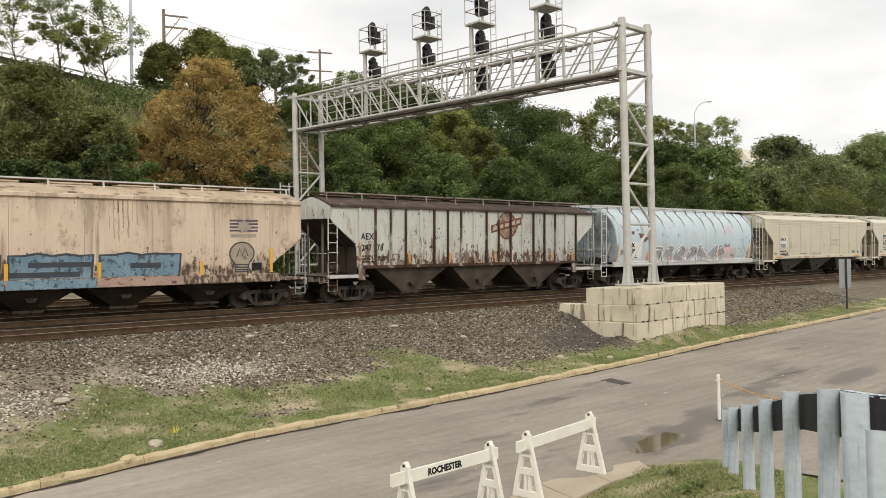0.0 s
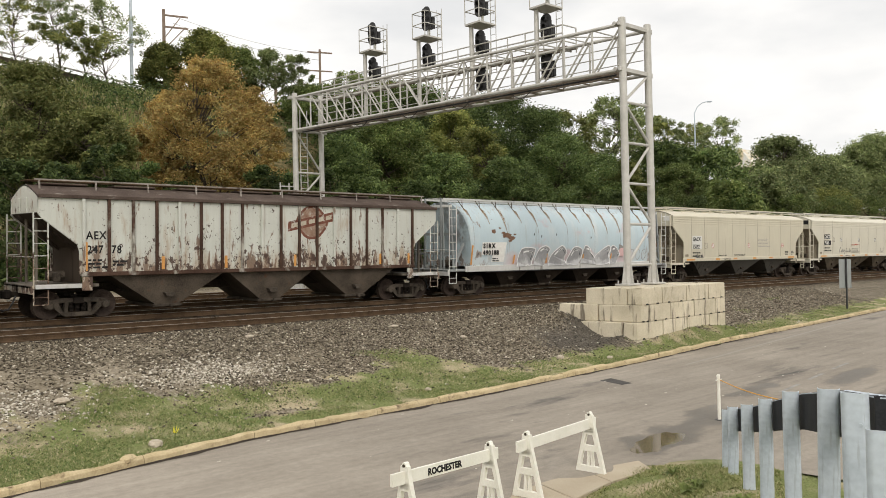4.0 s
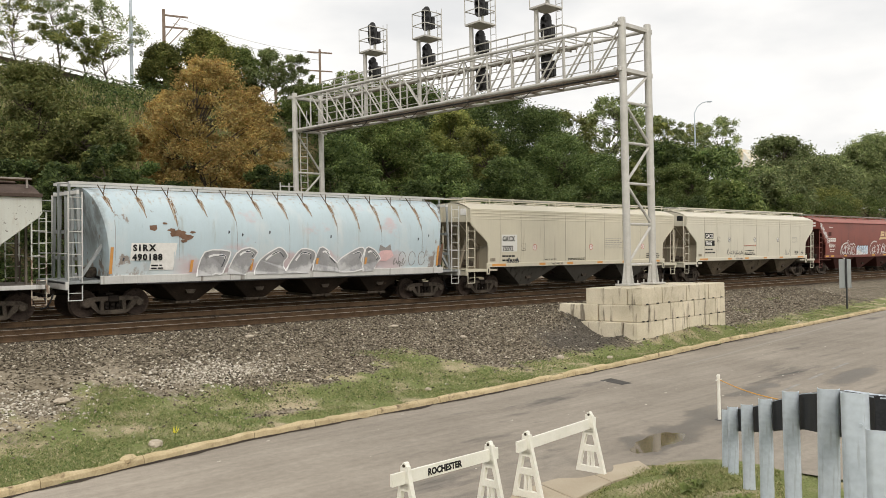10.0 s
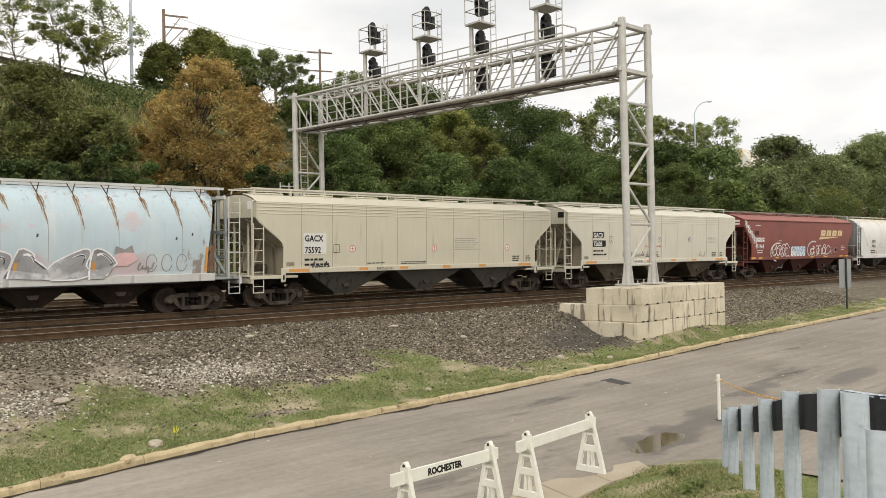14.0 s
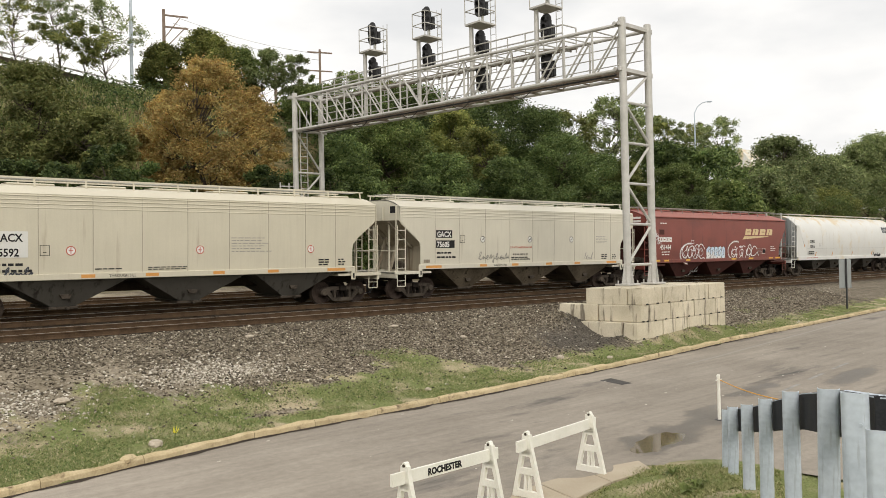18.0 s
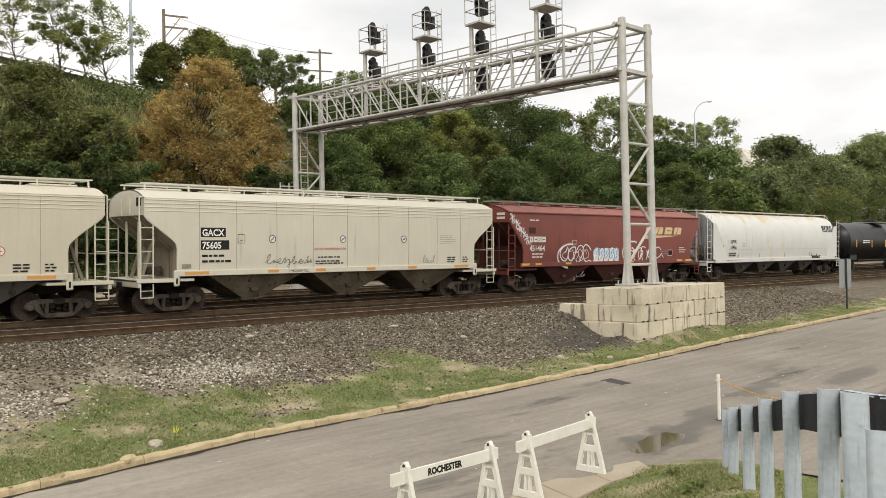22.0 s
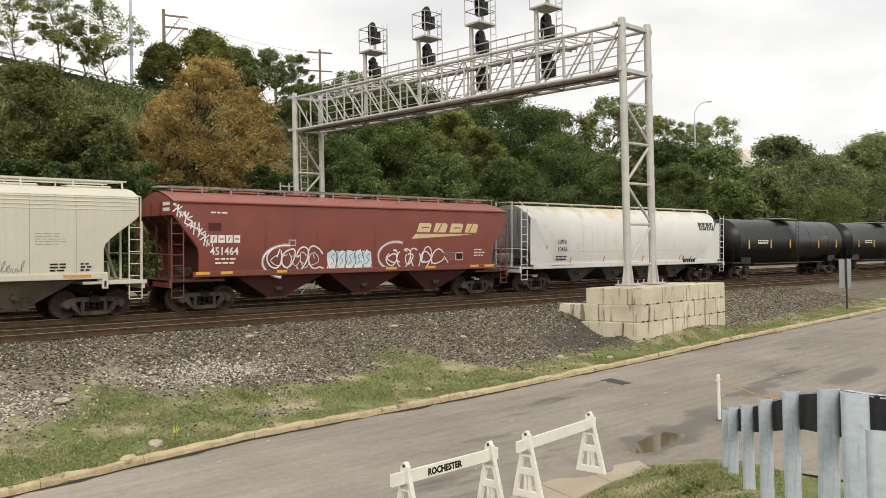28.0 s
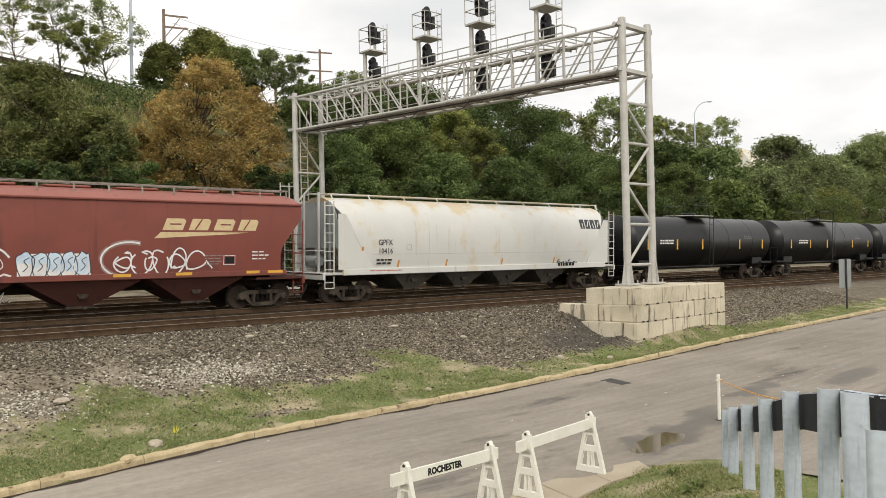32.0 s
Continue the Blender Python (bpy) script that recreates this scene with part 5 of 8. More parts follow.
BROWNROOF = surf("grimy_brown_roof", (0.050, 0.034, 0.028), (0.115, 0.088, 0.074), 1.4, 0.85, 0, 0.15, 20, (0.36, 0.33, 0.29), 0.2, (0.5, 2, 2))
PALEBLUE = paint("pale_blue_car_paint", (0.45, 0.555, 0.605), (0.36, 0.40, 0.40), 0.22, 0.5, vary=0.06, runs=0.25)
blotch(PALEBLUE, (0.60, 0.62, 0.62), (1.0, 1.0, 0.5), 0.9, 0.50, 0.72, 0.6, z=(1.4, 2.6, 0.12))                 # chalked lower side
blotch(PALEBLUE, (0.56, 0.40, 0.41), (0.8, 0.8, 1.2), 0.9, 0.56, 0.72, 0.7, z=(1.5, 2.5, 0.25), x=(-4.9, 5.2, 0.5))
blotch(PALEBLUE, (0.20, 0.125, 0.080), (1.0, 1.0, 0.7), 2.6, 0.60, 0.68, 0.75, z=(1.3, 2.4, 0.13), x=(-8.5, -6.2, 0.5), shift=3.0)
blotch(PALEBLUE, (0.20, 0.125, 0.080), (1.0, 1.0, 0.5), 2.6, 0.60, 0.68, 0.75, z=(1.3, 2.8, 0.13), x=(6.4, 8.5, 0.5), shift=3.0)   # pink overspray
blotch(PALEBLUE, (0.34, 0.25, 0.165), (3.0, 3.0, 0.14), 1.6, 0.66, 0.80, 0.6, z=(4.3, 3.2, 0.13), shift=2.0)         # rust washed down from the roof
blotch(PALEBLUE, (0.13, 0.075, 0.048), (2.2, 2.2, 0.35), 3.4, 0.715, 0.75, 0.85, z=(4.3, 3.4, 0.06), shift=6.0)
for end in ((-9.0, -7.42, 0.12), (7.42, 9.0, 0.12)):
    blotch(PALEBLUE, (0.15, 0.155, 0.15), (1.0, 1.0, 0.6), 1.4, 0.36, 0.62, 0.85, x=end)                                    # grimy ends
blotch(PALEBLUE, (0.17, 0.105, 0.072), (0.7, 0.7, 1.5), 2.6, 0.695, 0.725, 0.8, shift=12.0)
RED = paint("oxide_red_car_paint", (0.205, 0.050, 0.036), (0.13, 0.036, 0.028), 0.28, 0.5, vary=0.10, runs=0.2)
blotch(RED, (0.115, 0.036, 0.028), (0.6, 0.6, 0.8), 0.9, 0.50, 0.75, 0.6, z=(1.4, 2.6, 0.14))                     # road dirt
WHITECAR = paint("white_car_paint", (0.63, 0.63, 0.60), (0.52, 0.49, 0.42), 0.20, 0.45, vary=0.04, runs=0.15)
blotch(WHITECAR, (0.58, 0.46, 0.26), (0.9, 0.9, 0.6), 1.1, 0.55, 0.75, 0.8, z=(4.4, 3.5, 0.17))                  # yellow bleed under the roof
SPRAY = {k: surf(k + "_spray_paint", c, tuple(min(0.9, v * 1.35) for v in c), 2.2, 0.6, 0, 0.03, 25) for k, c in
         {"blue": (0.12, 0.24, 0.34), "dark": (0.035, 0.04, 0.05), "silver": (0.24, 0.24, 0.245), "white": (0.62, 0.62, 0.62), "pink": (0.55, 0.36, 0.36), "lightblue": (0.50, 0.60, 0.74), "grey": (0.22, 0.21, 0.2), "rust": (0.16, 0.07, 0.035)}.items()}
blotch(SPRAY["silver"], (0.50, 0.50, 0.505), (1.0, 1.0, 0.8), 1.6, 0.56, 0.74, 0.8, z=(1.3, 1.95, 0.2))
blotch(SPRAY["silver"], (0.12, 0.12, 0.125), (1.0, 1.0, 0.8), 2.2, 0.58, 0.70, 0.6, z=(2.5, 1.8, 0.1), shift=5.0)


def decal(name, car, poly, mat, y_of, label="", lift=0.006):
    """A painted shape of (x, z) laid on a side whose half width at height z is y_of(z)."""
    m = M()
    n = len(poly)
    m.add([(x, -y_of(z) - lift, z) for x, z in poly] + [(x, -y_of(z) - lift + 0.004, z) for x, z in poly], [tuple(range(n))] + [(i, n + i, n + (i + 1) % n, (i + 1) % n) for i in range(n)])
    return part(name, m, mat, car, label)


def strokes(name, car, lines, width, mat, y_of, label="", lift=0.010, taper=0.0):
    """Sprayed lines of (x, z) laid on the side, each one ribbon; taper: how far it narrows towards its end."""
    m = M()
    for pts in lines:
        pts = [p for i, p in enumerate(pts) if i == 0 or abs(p[0] - pts[i - 1][0]) + abs(p[1] - pts[i - 1][1]) > 1e-3]
        k = len(pts)
        if k < 2:
            continue
        front = []
        for i, (x, z) in enumerate(pts):
            d = Vector((pts[min(k - 1, i + 1)][0] - pts[max(0, i - 1)][0], pts[min(k - 1, i + 1)][1] - pts[max(0, i - 1)][1]))
            w = width / 2 * (1 - taper * i / (k - 1))
            n = Vector((-d.y, d.x)).normalized() * w if d.length > 1e-5 else Vector((0, w))
            e = d.normalized() * width * 0.35 * (-1 if i == 0 else 1 if i == k - 1 else 0) if d.length > 1e-5 else Vector((0, 0))
            front += [(x + e.x + n.x, z + e.y + n.y), (x + e.x - n.x, z + e.y - n.y)]
        vs = [(x, -y_of(z) - lift, z) for x, z in front] + [(x, -y_of(z) - lift + 0.003, z) for x, z in front]
        o, fs = 2 * k, []
        for i in range(k - 1):
            q = 2 * i
            fs += [(q, q + 1, q + 3, q + 2), (q, q + 2, o + q + 2, o + q), (q + 1, o + q + 1, o + q + 3, q + 3)]
        m.add(vs, fs)
    return part(name, m, mat, car, label)


def smooth_line(pts, n=5):
    """A rounded line through the points."""
    out = []
    for i in range(len(pts) - 1):
        p0, p1, p2, p3 = pts[max(0, i - 1)], pts[i], pts[i + 1], pts[min(len(pts) - 1, i + 2)]
        for k in range(n):
            t = k / n
            out.append(tuple(0.5 * (2 * b + (c - a) * t + (2 * a - 5 * b + 4 * c - d) * t * t + (3 * b - a - 3 * c + d) * t ** 3) for a, b, c, d in zip(p0, p1, p2, p3)))
    return out + [pts[-1]]


def scrawl(x, z, w, h, n, seed, lean=0.2):
    """A running line of loops and spikes that spells nothing."""
    r = random.Random(seed)
    pts = []
    for i in range(n):
        a = x + w * i / n
        q, hh, kind = w / n, h * (1.0 if i % 4 == 0 else r.uniform(0.35, 0.65)), r.randint(0, 3)
        if i == 0 or kind == 0:      # a loop
            pts += [(a, z + 0.1 * h), (a + 0.75 * q, z + 0.55 * hh), (a + 0.55 * q + lean * hh, z + hh), (a + 0.15 * q + lean * hh * 0.5, z + 0.6 * hh), (a + 0.45 * q, z + h * r.uniform(-0.1, 0.1))]
        elif kind == 1:              # a hump
            pts += [(a, z), (a + 0.2 * q, z + 0.5 * hh), (a + 0.5 * q, z + 0.45 * hh), (a + 0.6 * q, z)]
        elif kind == 2:              # a stroke up, and a tail below the line
            pts += [(a + 0.1 * q, z + 0.4 * h), (a + 0.4 * q, z + 0.35 * hh), (a + 0.3 * q, z - 0.45 * h), (a + 0.05 * q, z - 0.3 * h), (a + 0.7 * q, z + 0.2 * h)]
        else:                        # a spike
            pts += [(a, z + 0.05 * h), (a + 0.45 * q + lean * hh, z + hh), (a + 0.5 * q, z + 0.02 * h), (a + 0.8 * q, z + 0.25 * h)]
    return smooth_line(pts, 5)


GALVROOF = surf("rust_stained_galvanising", (0.16, 0.135, 0.115), (0.33, 0.30, 0.27), 2.0, 0.7, 0.1, 0.1, 20, (0.07, 0.048, 0.036), 0.5)


def build_gacx(name, xl, xr, number, paint_m, black_box, label):
    car, T = car_root(name, xl, xr, label)
    hw = 1.6
    seams = [-6.42, -4.95, -3.25, -1.6, 0.05, 1.67, 3.3, 4.95, 6.37]
    e = hopper_shell(car, T, 1.30, hw, 1.48, 3.48, 4.08, 4.42, 1.2, paint_m, None, 0.02, 2.6, 2.5, seams=seams, band=0.02, slope_mat=GREYCREAM)
    side = lambda z: hw + 0.02 * math.sin(math.pi * min(1, max(0, (z - 1.48) / 2.6)))
    sill(car, e - 1.2, hw, 1.33, 1.53, paint_m)
    bays(car, [(-6.0, -2.0), (-1.6, 2.4), (2.8, 6.5)], 1.36, 0.42, 1.45, UNDER_TAN if black_box else UNDER_LIGHT)
    running_board(car, e - 0.1, 4.64, hw, GALV, 1)
    side_rail(car, e - 0.15, -0.90, 4.63, 4.33, paint_m, 11, 0.05)
    side_rail(car, e - 0.15, 0.90, 4.63, 4.33, paint_m, 11, -0.05)
    end_gear(car, T, 1.52, hw, 1.20, paint_m, 3.25)
    for s in (-1, 1):
        part("jacking_pad", M().box((s * (e - 1.15), -hw - 0.03, 1.27), (0.22, 0.06, 0.56), 0.03), paint_m, car)
        part("pad_slot", M().box((s * (e - 1.15), -hw - 0.062, 1.17), (0.07, 0.012, 0.20), 0.004), TEXTB, car, "dark lifting slot")
        part("step_sill", M().box((s * (e - 0.45), -hw, 1.20), (1.45, 0.06, 0.13), 0.01), paint_m, car)
        for yy in (-hw + 0.12, hw - 0.12):
            part("corner_post", M().pipe([(s * (e + 0.12), yy, 1.25), (s * (e + 0.12), yy, 4.1), (s * e, yy, 4.12)], 0.028, 6), paint_m, car)
        for yy in (-0.45, 0.45):
            part("end_strut", M().bar((s * (e - 0.35), yy, 1.25), (s * (e - 0.85), yy, 2.75), 0.12, 0.10), GREYCREAM, car)
    z0 = 2.77 if black_box else 2.57
    y = -hw - 0.034
    x0 = -6.33 if black_box else -6.28
    if black_box:
        plate("stencil_panel", car, x0 - 0.05, x0 + 0.93, z0 - 0.04, z0 + 0.30, y + 0.006, TEXTB, "black stencil panel")
        plate("stencil_panel", car, x0 - 0.05, x0 + 1.07, z0 - 0.50, z0 - 0.16, y + 0.006, TEXTB, "black stencil panel")
        ink = TEXTW
    else:
        plate("stencil_panel", car, x0 - 0.06, x0 + 1.02, z0 - 0.50, z0 + 0.32, y + 0.006, WHITECAR, "pale stencil panel")
        ink = TEXTB
    letters("GACX", 0.345, ink, car, Matrix.Translation((x0, y - 0.004, z0)), bold=0.008, stretch=0.88)
    letters(number, 0.345, ink, car, Matrix.Translation((x0, y - 0.004, z0 - 0.46)), bold=0.008, stretch=0.88)
    small_print(car, x0, z0 - 0.72, 0.95, 2, y + 0.012, TEXTB, 0.2, 0.08)
    letters("THROUGH SILL", 0.14, TEXTB, car, Matrix.Translation((-2.75, -hw - 0.064, 1.38)), stretch=0.95)
    for a, b in ((-7.0, -6.08), (-3.65, -3.2), (-1.5, -1.04), (1.0, 1.45), (3.24, 3.71), (5.95, 6.82)):
        plate("reflector", car, a, b, 1.38, 1.49, -hw - 0.060, ORANGE, "orange reflective strip")
    ring = [(0.14 * math.cos(t), 0.14 * math.sin(t)) for t in (2 * math.pi * i / 20 for i in range(21))]
    cz = 2.66 if black_box else 2.27
    for xx in ((-3.45, -0.18, 3.02) if black_box else (-3.96, 0.51, 5.19)):
        d = decal("round_decal", car, [(xx + a, cz + b) for a, b in ring[:-1]], TEXTW, side, "round white and red decal")
        k = 0.07
        strokes("decal_ring", d, [[(xx + a, cz + b) for a, b in ring], [(xx - k, cz - k), (xx + k, cz + k)] if black_box else [(xx, cz - 0.1), (xx, cz + 0.1)], [(xx - 0.06, cz), (xx + 0.06, cz)]], 0.026, TEXTB if black_box else TEXTR, side)
    sq = [(-4.9, cz - 0.15), (-4.62, cz - 0.15), (-4.62, cz + 0.17), (-4.9, cz + 0.17), (-4.9, cz - 0.15)]
    strokes("square_stencil", car, [sq, [(-4.8, cz - 0.05), (-4.72, cz - 0.05)]], 0.02, TEXTB, side)
    if black_box:
        letters("DO NOT HAMMER ON CAR", 0.13, TEXTR, car, Matrix.Translation((-1.59, y, 2.23)), stretch=0.95)
        small_print(car, -1.4, 1.94, 1.2, 1, y + 0.008, TEXTB, 0.08, 0.05, seed=4)
        small_print(car, -1.5, 1.78, 1.4, 2, y + 0.010, TEXTB, 0.09, 0.05, seed=14)
        strokes("graffiti_scribble", car, [scrawl(-3.75, 1.72, 1.2, 0.36, 5, 3), scrawl(-2.6, 1.72, 0.95, 0.28, 6, 8)], 0.022, SPRAY["dark"], side, "thin black handwriting scrawl")
        small_print(car, 5.1, 2.82, 0.9, 5, y + 0.008, TEXTB, 0.085, seed=5)
        strokes("graffiti_scribble", car, [scrawl(4.1, 1.62, 0.7, 0.35, 5, 5)], 0.022, SPRAY["grey"], side, "faint grey scrawl")
    else:
        small_print(car, -3.2, 1.66, 1.1, 1, y + 0.012, TEXTB, seed=6)
        small_print(car, -1.4, 1.68, 1.5, 2, y + 0.012, TEXTB, 0.07, 0.03, seed=9)
        small_print(car, 1.75, 2.70, 1.6, 6, y + 0.008, TEXTB, 0.10, 0.045, seed=5)
        strokes("graffiti_scribble", car, [scrawl(-5.95, 1.52, 0.85, 0.24, 6, 2)], 0.04, SPRAY["dark"], side, "black scrawl above the sill", 0.05)
    small_print(car, 5.55, 1.84, 0.5, 3, y + 0.010, TEXTB, 0.1, 0.05, seed=8)
    small_print(car, 6.5, 1.84, 0.35, 3, y + 0.010, TEXTB, 0.1, 0.05, seed=28)
    plate("builder_plate", car, -7.1, -6.75, 1.62, 1.76, y + 0.012, GREYCREAM, "small grey builder's plate")
    part("end_panel", M().box((-e - 0.008, -1.15, 3.95), (0.012, 0.42, 0.30)), TEXTB if black_box else TEXTW, car, "small number panel on the end")
    return car


# grimy cream, darkened so the shade inside the car ends is in the colour
GREYCREAM = paint("shade_dark_grimy_cream", (0.30, 0.265, 0.205), (0.15, 0.115, 0.08), 0.55, 0.7, runs=0.6)


def build_aex(name, xl, xr):
    car, T = car_root(name, xl, xr, "rusty pale grey three-bay covered hopper with brown roof and ribbed sides", "hopper car")
    hw = 1.50
    e = hopper_shell(car, T, 1.37, hw, 1.50, 3.50, 4.02, 4.46, 1.30, PALEGREY, BROWNROOF, 0.0, 1.5, 2.42, slope_mat=SLOPE_SHADE)
    for s in (-1, 1):
        for i in range(18):
            x = -7.0 + 14.0 * i / 17
            part("side_post", M().box((x, s * (hw + 0.045), 2.76), (0.10, 0.09, 2.50), 0.015), RUSTY_POST if i % 4 else PALEGREY, car)
        part("eave_beam", M().box((0, s * (hw + 0.04), 4.03), (2 * e, 0.13, 0.12), 0.015), BROWNROOF, car)
        part("side_sill", M().box((0, s * (hw + 0.03), 1.49), (14.2, 0.13, 0.14), 0.015), RUSTY_POST, car)
        part("jacking_pad", M().box((s * (T - 0.15), -hw - 0.02, 1.25), (0.34, 0.08, 0.60), 0.02), PALEGREY, car)
        part("step_sill", M().box((s * (T + 0.7), -hw, 1.12), (1.5, 0.06, 0.14), 0.01), WHITEGREY, car)
    bays(car, [(-6.1, -1.95), (-1.75, 1.95), (2.15, 6.1)], 1.44, 0.36, 1.42, UNDER, gate=0.42, foot=1.2)
    running_board(car, e, 4.60, hw, RUST, 1)
    side_rail(car, e - 0.1, -0.78, 4.60, 4.29, GALVROOF, 10, 0.04)
    end_gear(car, T, 1.6, hw, 1.12, GRIMYGREY, 3.5, white=PALEGREY)
    y = -hw - 0.008
    letters("AEX", 0.37, TEXTB, car, Matrix.Translation((-6.91, y - 0.004, 2.65)), stretch=0.86, space=1.15, bold=0.008)
    letters("247", 0.37, TEXTB, car, Matrix.Translation((-6.89, y - 0.004, 2.18)), stretch=0.86, space=1.15, bold=0.008)
    letters("78", 0.37, TEXTB, car, Matrix.Translation((-6.09, y - 0.004, 2.18)), stretch=0.86, space=1.15, bold=0.008)
    small_print(car, -6.85, 1.95, 0.5, 3, y, TEXTB, 0.12, 0.06, 4)
    small_print(car, -6.05, 1.90, 0.45, 2, y, TEXTB, 0.12, 0.06, 5)
    for xx in (-6.98, -4.35, -1.95, 1.0, 5.2, 6.75):
        plate("reflector", car, xx, xx + 0.11, 1.60, 2.55 if xx < -6 else 2.05, y - 0.004, ORANGE, "faded orange reflective strip")
    # a worn emblem, as plain shapes in its colour
    wm = surf("worn_maroon_paint", (0.13, 0.05, 0.035), (0.20, 0.085, 0.06), 3, 0.8, 0, 0.05, 30, (0.5, 0.5, 0.45), 0.42, spot_scale=7.0)
    flat = lambda z: hw
    shield = [(1.85 + 0.66 * math.cos(t) * (1 + 0.08 * math.cos(4 * t)), 3.32 + 0.62 * math.sin(t)) for t in np.linspace(0, 6.28, 30)]
    strokes("worn_emblem", car, [shield], 0.10, wm, flat, "worn maroon shield outline, partly gone", 0.004)
    decal("worn_emblem", car, shield[:-1][::2], surf("faded_emblem_ground", (0.20, 0.105, 0.075), (0.36, 0.27, 0.21), 4, 0.8, 0, 0, 30, (0.5, 0.5, 0.45), 0.5, spot_scale=5.0), flat, "faded emblem ground", 0.003)
    decal("worn_emblem", car, [(0.74, 2.95), (2.96, 3.40), (2.96, 3.78), (0.74, 3.33)], wm, flat, "worn maroon band of an emblem", 0.006)
    for k in range(5):
        decal("emblem_bar", car, [(0.90 + 0.40 * k, 3.09 + 0.081 * k), (1.18 + 0.40 * k, 3.147 + 0.081 * k), (1.18 + 0.40 * k, 3.32 + 0.081 * k), (0.90 + 0.40 * k, 3.26 + 0.081 * k)], SPRAY_CREAM, flat, "faded cream bar", 0.008)
    return car


SPRAY_CREAM = surf("faded_cream_paint", (0.40, 0.36, 0.29), (0.50, 0.46, 0.38), 5, 0.8, 0, 0, 30, (0.16, 0.08, 0.055), 0.4, spot_scale=9.0)
# slope sheets in shadow: the shade is painted as a near-black brown
SLOPE_SHADE = paint("shaded_brown_steel", (0.060, 0.046, 0.036), (0.030, 0.023, 0.018), 0.4, 0.8, runs=0.4)
GRIMYGREY = paint("soot_stained_grey_paint", (0.17, 0.15, 0.125), (0.055, 0.042, 0.034), 0.6, 0.75, runs=0.6)


RUSTY_POST = surf("rusty_ribs", (0.038, 0.022, 0.016), (0.100, 0.060, 0.044), 1.2, 0.85, 0, 0.1, 20, (0.44, 0.43, 0.38), 0.40, (1, 1, 0.5), spot_scale=1.2)


SECTION = [(1.50, 1.40), (1.56, 1.75), (1.595, 2.15), (1.61, 2.55), (1.60, 2.9), (1.54, 3.3), (1.40, 3.7), (1.17, 4.02), (0.85, 4.25), (0.45, 4.39)]


def section():
    """The rounded body section all round: (y, z)."""
    return [(-y, z) for y, z in SECTION] + [(0.0, 4.43)] + [(y, z) for y, z in reversed(SECTION)]


def section_y(z):
    return float(np.interp(z, [q[1] for q in SECTION], [q[0] for q in SECTION]))


def build_sirx(name, xl, xr):
    car, T = car_root(name, xl, xr, "pale blue cylindrical covered hopper with silver graffiti", "hopper car")
    hw = 1.61
    e = T + 0.85
    sec = section()
    def ring(x, cutx):
        return [(x + cutx * (1 - max(0.0, (z - 1.4) / 3.03) ** 2.2), y, z) for y, z in sec]
    part("shell", M().loft([ring(-e, 0.55), ring(-e + 0.9, 0.0), ring(-e / 3, 0), ring(e / 3, 0), ring(e - 0.9, 0.0), ring(e, -0.55)]), PALEBLUE, car, "", True)
    for s in (-1, 1):
        part("side_sill", M().box((0, s * 1.53, 1.28), (2 * (T + 0.6), 0.12, 0.28), 0.015), WHITEGREY, car)
        part("sill_pipe", M().tube((-T + 0.6, s * 1.60, 1.12), (T - 0.6, s * 1.60, 1.12), 0.025, 6), BLACK, car)
        part("end_frame", M().box((s * (e + 0.35), 0, 4.2), (0.1, 2.4, 0.12), 0.01), WHITEGREY, car)
        for yy in (-1.35, -0.7, 0.0, 0.7, 1.35):
            part("end_rib", M().bar((s * (e + 0.35), yy, 1.3), (s * (e + 0.35), yy * 0.85, 4.3), 0.09, 0.07), GREYEND, car)
        for z in (2.0, 2.9):
            part("end_girt", M().bar((s * (e + 0.30), -1.35, z), (s * (e + 0.30), 1.35, z), 0.10, 0.12), GREYEND, car)
        part("end_brace", M().bar((s * (e + 0.3), -1.3, 1.4), (s * (e - 0.9), -1.2, 3.2), 0.1, 0.1), GREYEND, car)
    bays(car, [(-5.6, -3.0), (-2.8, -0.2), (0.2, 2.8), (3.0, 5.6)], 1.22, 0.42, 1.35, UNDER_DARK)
    running_board(car, e + 0.6, 4.56, hw, WHITEGREY, 1)
    for s in (-1, 1):
        part("roof_rail", M().bar((-e - 0.5, s * 0.80, 4.54), (e + 0.5, s * 0.80, 4.54), 0.05, 0.09), WHITEGREY, car)
    rnd = random.Random(31)
    for i in range(14):
        x = -e + 0.55 + (2 * e - 1.1) * i / 13
        br = M().tube((x - 0.14, -0.80, 4.52), (x, -0.98, 4.18), 0.018, 5).tube((x + 0.14, -0.80, 4.52), (x, -0.98, 4.18), 0.018, 5).tube((x, -0.98, 4.18), (x, -1.2, 3.99), 0.018, 5)
        part("roof_bracket", br, RUST, car)
        zs = np.linspace(1.42, 4.2, 12)
        strokes("shell_seam", car, [[(x, z) for z in zs]], 0.022, PALEBLUE, section_y, "", 0.004)
        n = rnd.uniform(0.5, 1.2)
        for dx, w0, f, mat in ((0.02, 0.075, 1.0, DRIP), (-0.05, 0.05, 0.6, DRIP), (0.09, 0.035, 0.45, DRIP), (0.0, 0.17, 0.85, DRIP_PALE)):
            run = smooth_line([(x + dx + 0.15 * f * k / 5 + rnd.uniform(-0.012, 0.012), 4.05 - n * f * k / 5) for k in range(6)], 3)
            strokes("rust_run", car, [run], w0, mat, section_y, "brown rust run from the roof bracket", 0.008 if mat is DRIP else 0.006, 0.8)
        if i % 2 == 0:
            strokes("grime_run", car, [[(x + 0.18, z) for z in np.linspace(3.3, 1.9, 8)]], 0.018, SPRAY["grey"], section_y, "thin dark run down the shell", 0.007, 0.7)
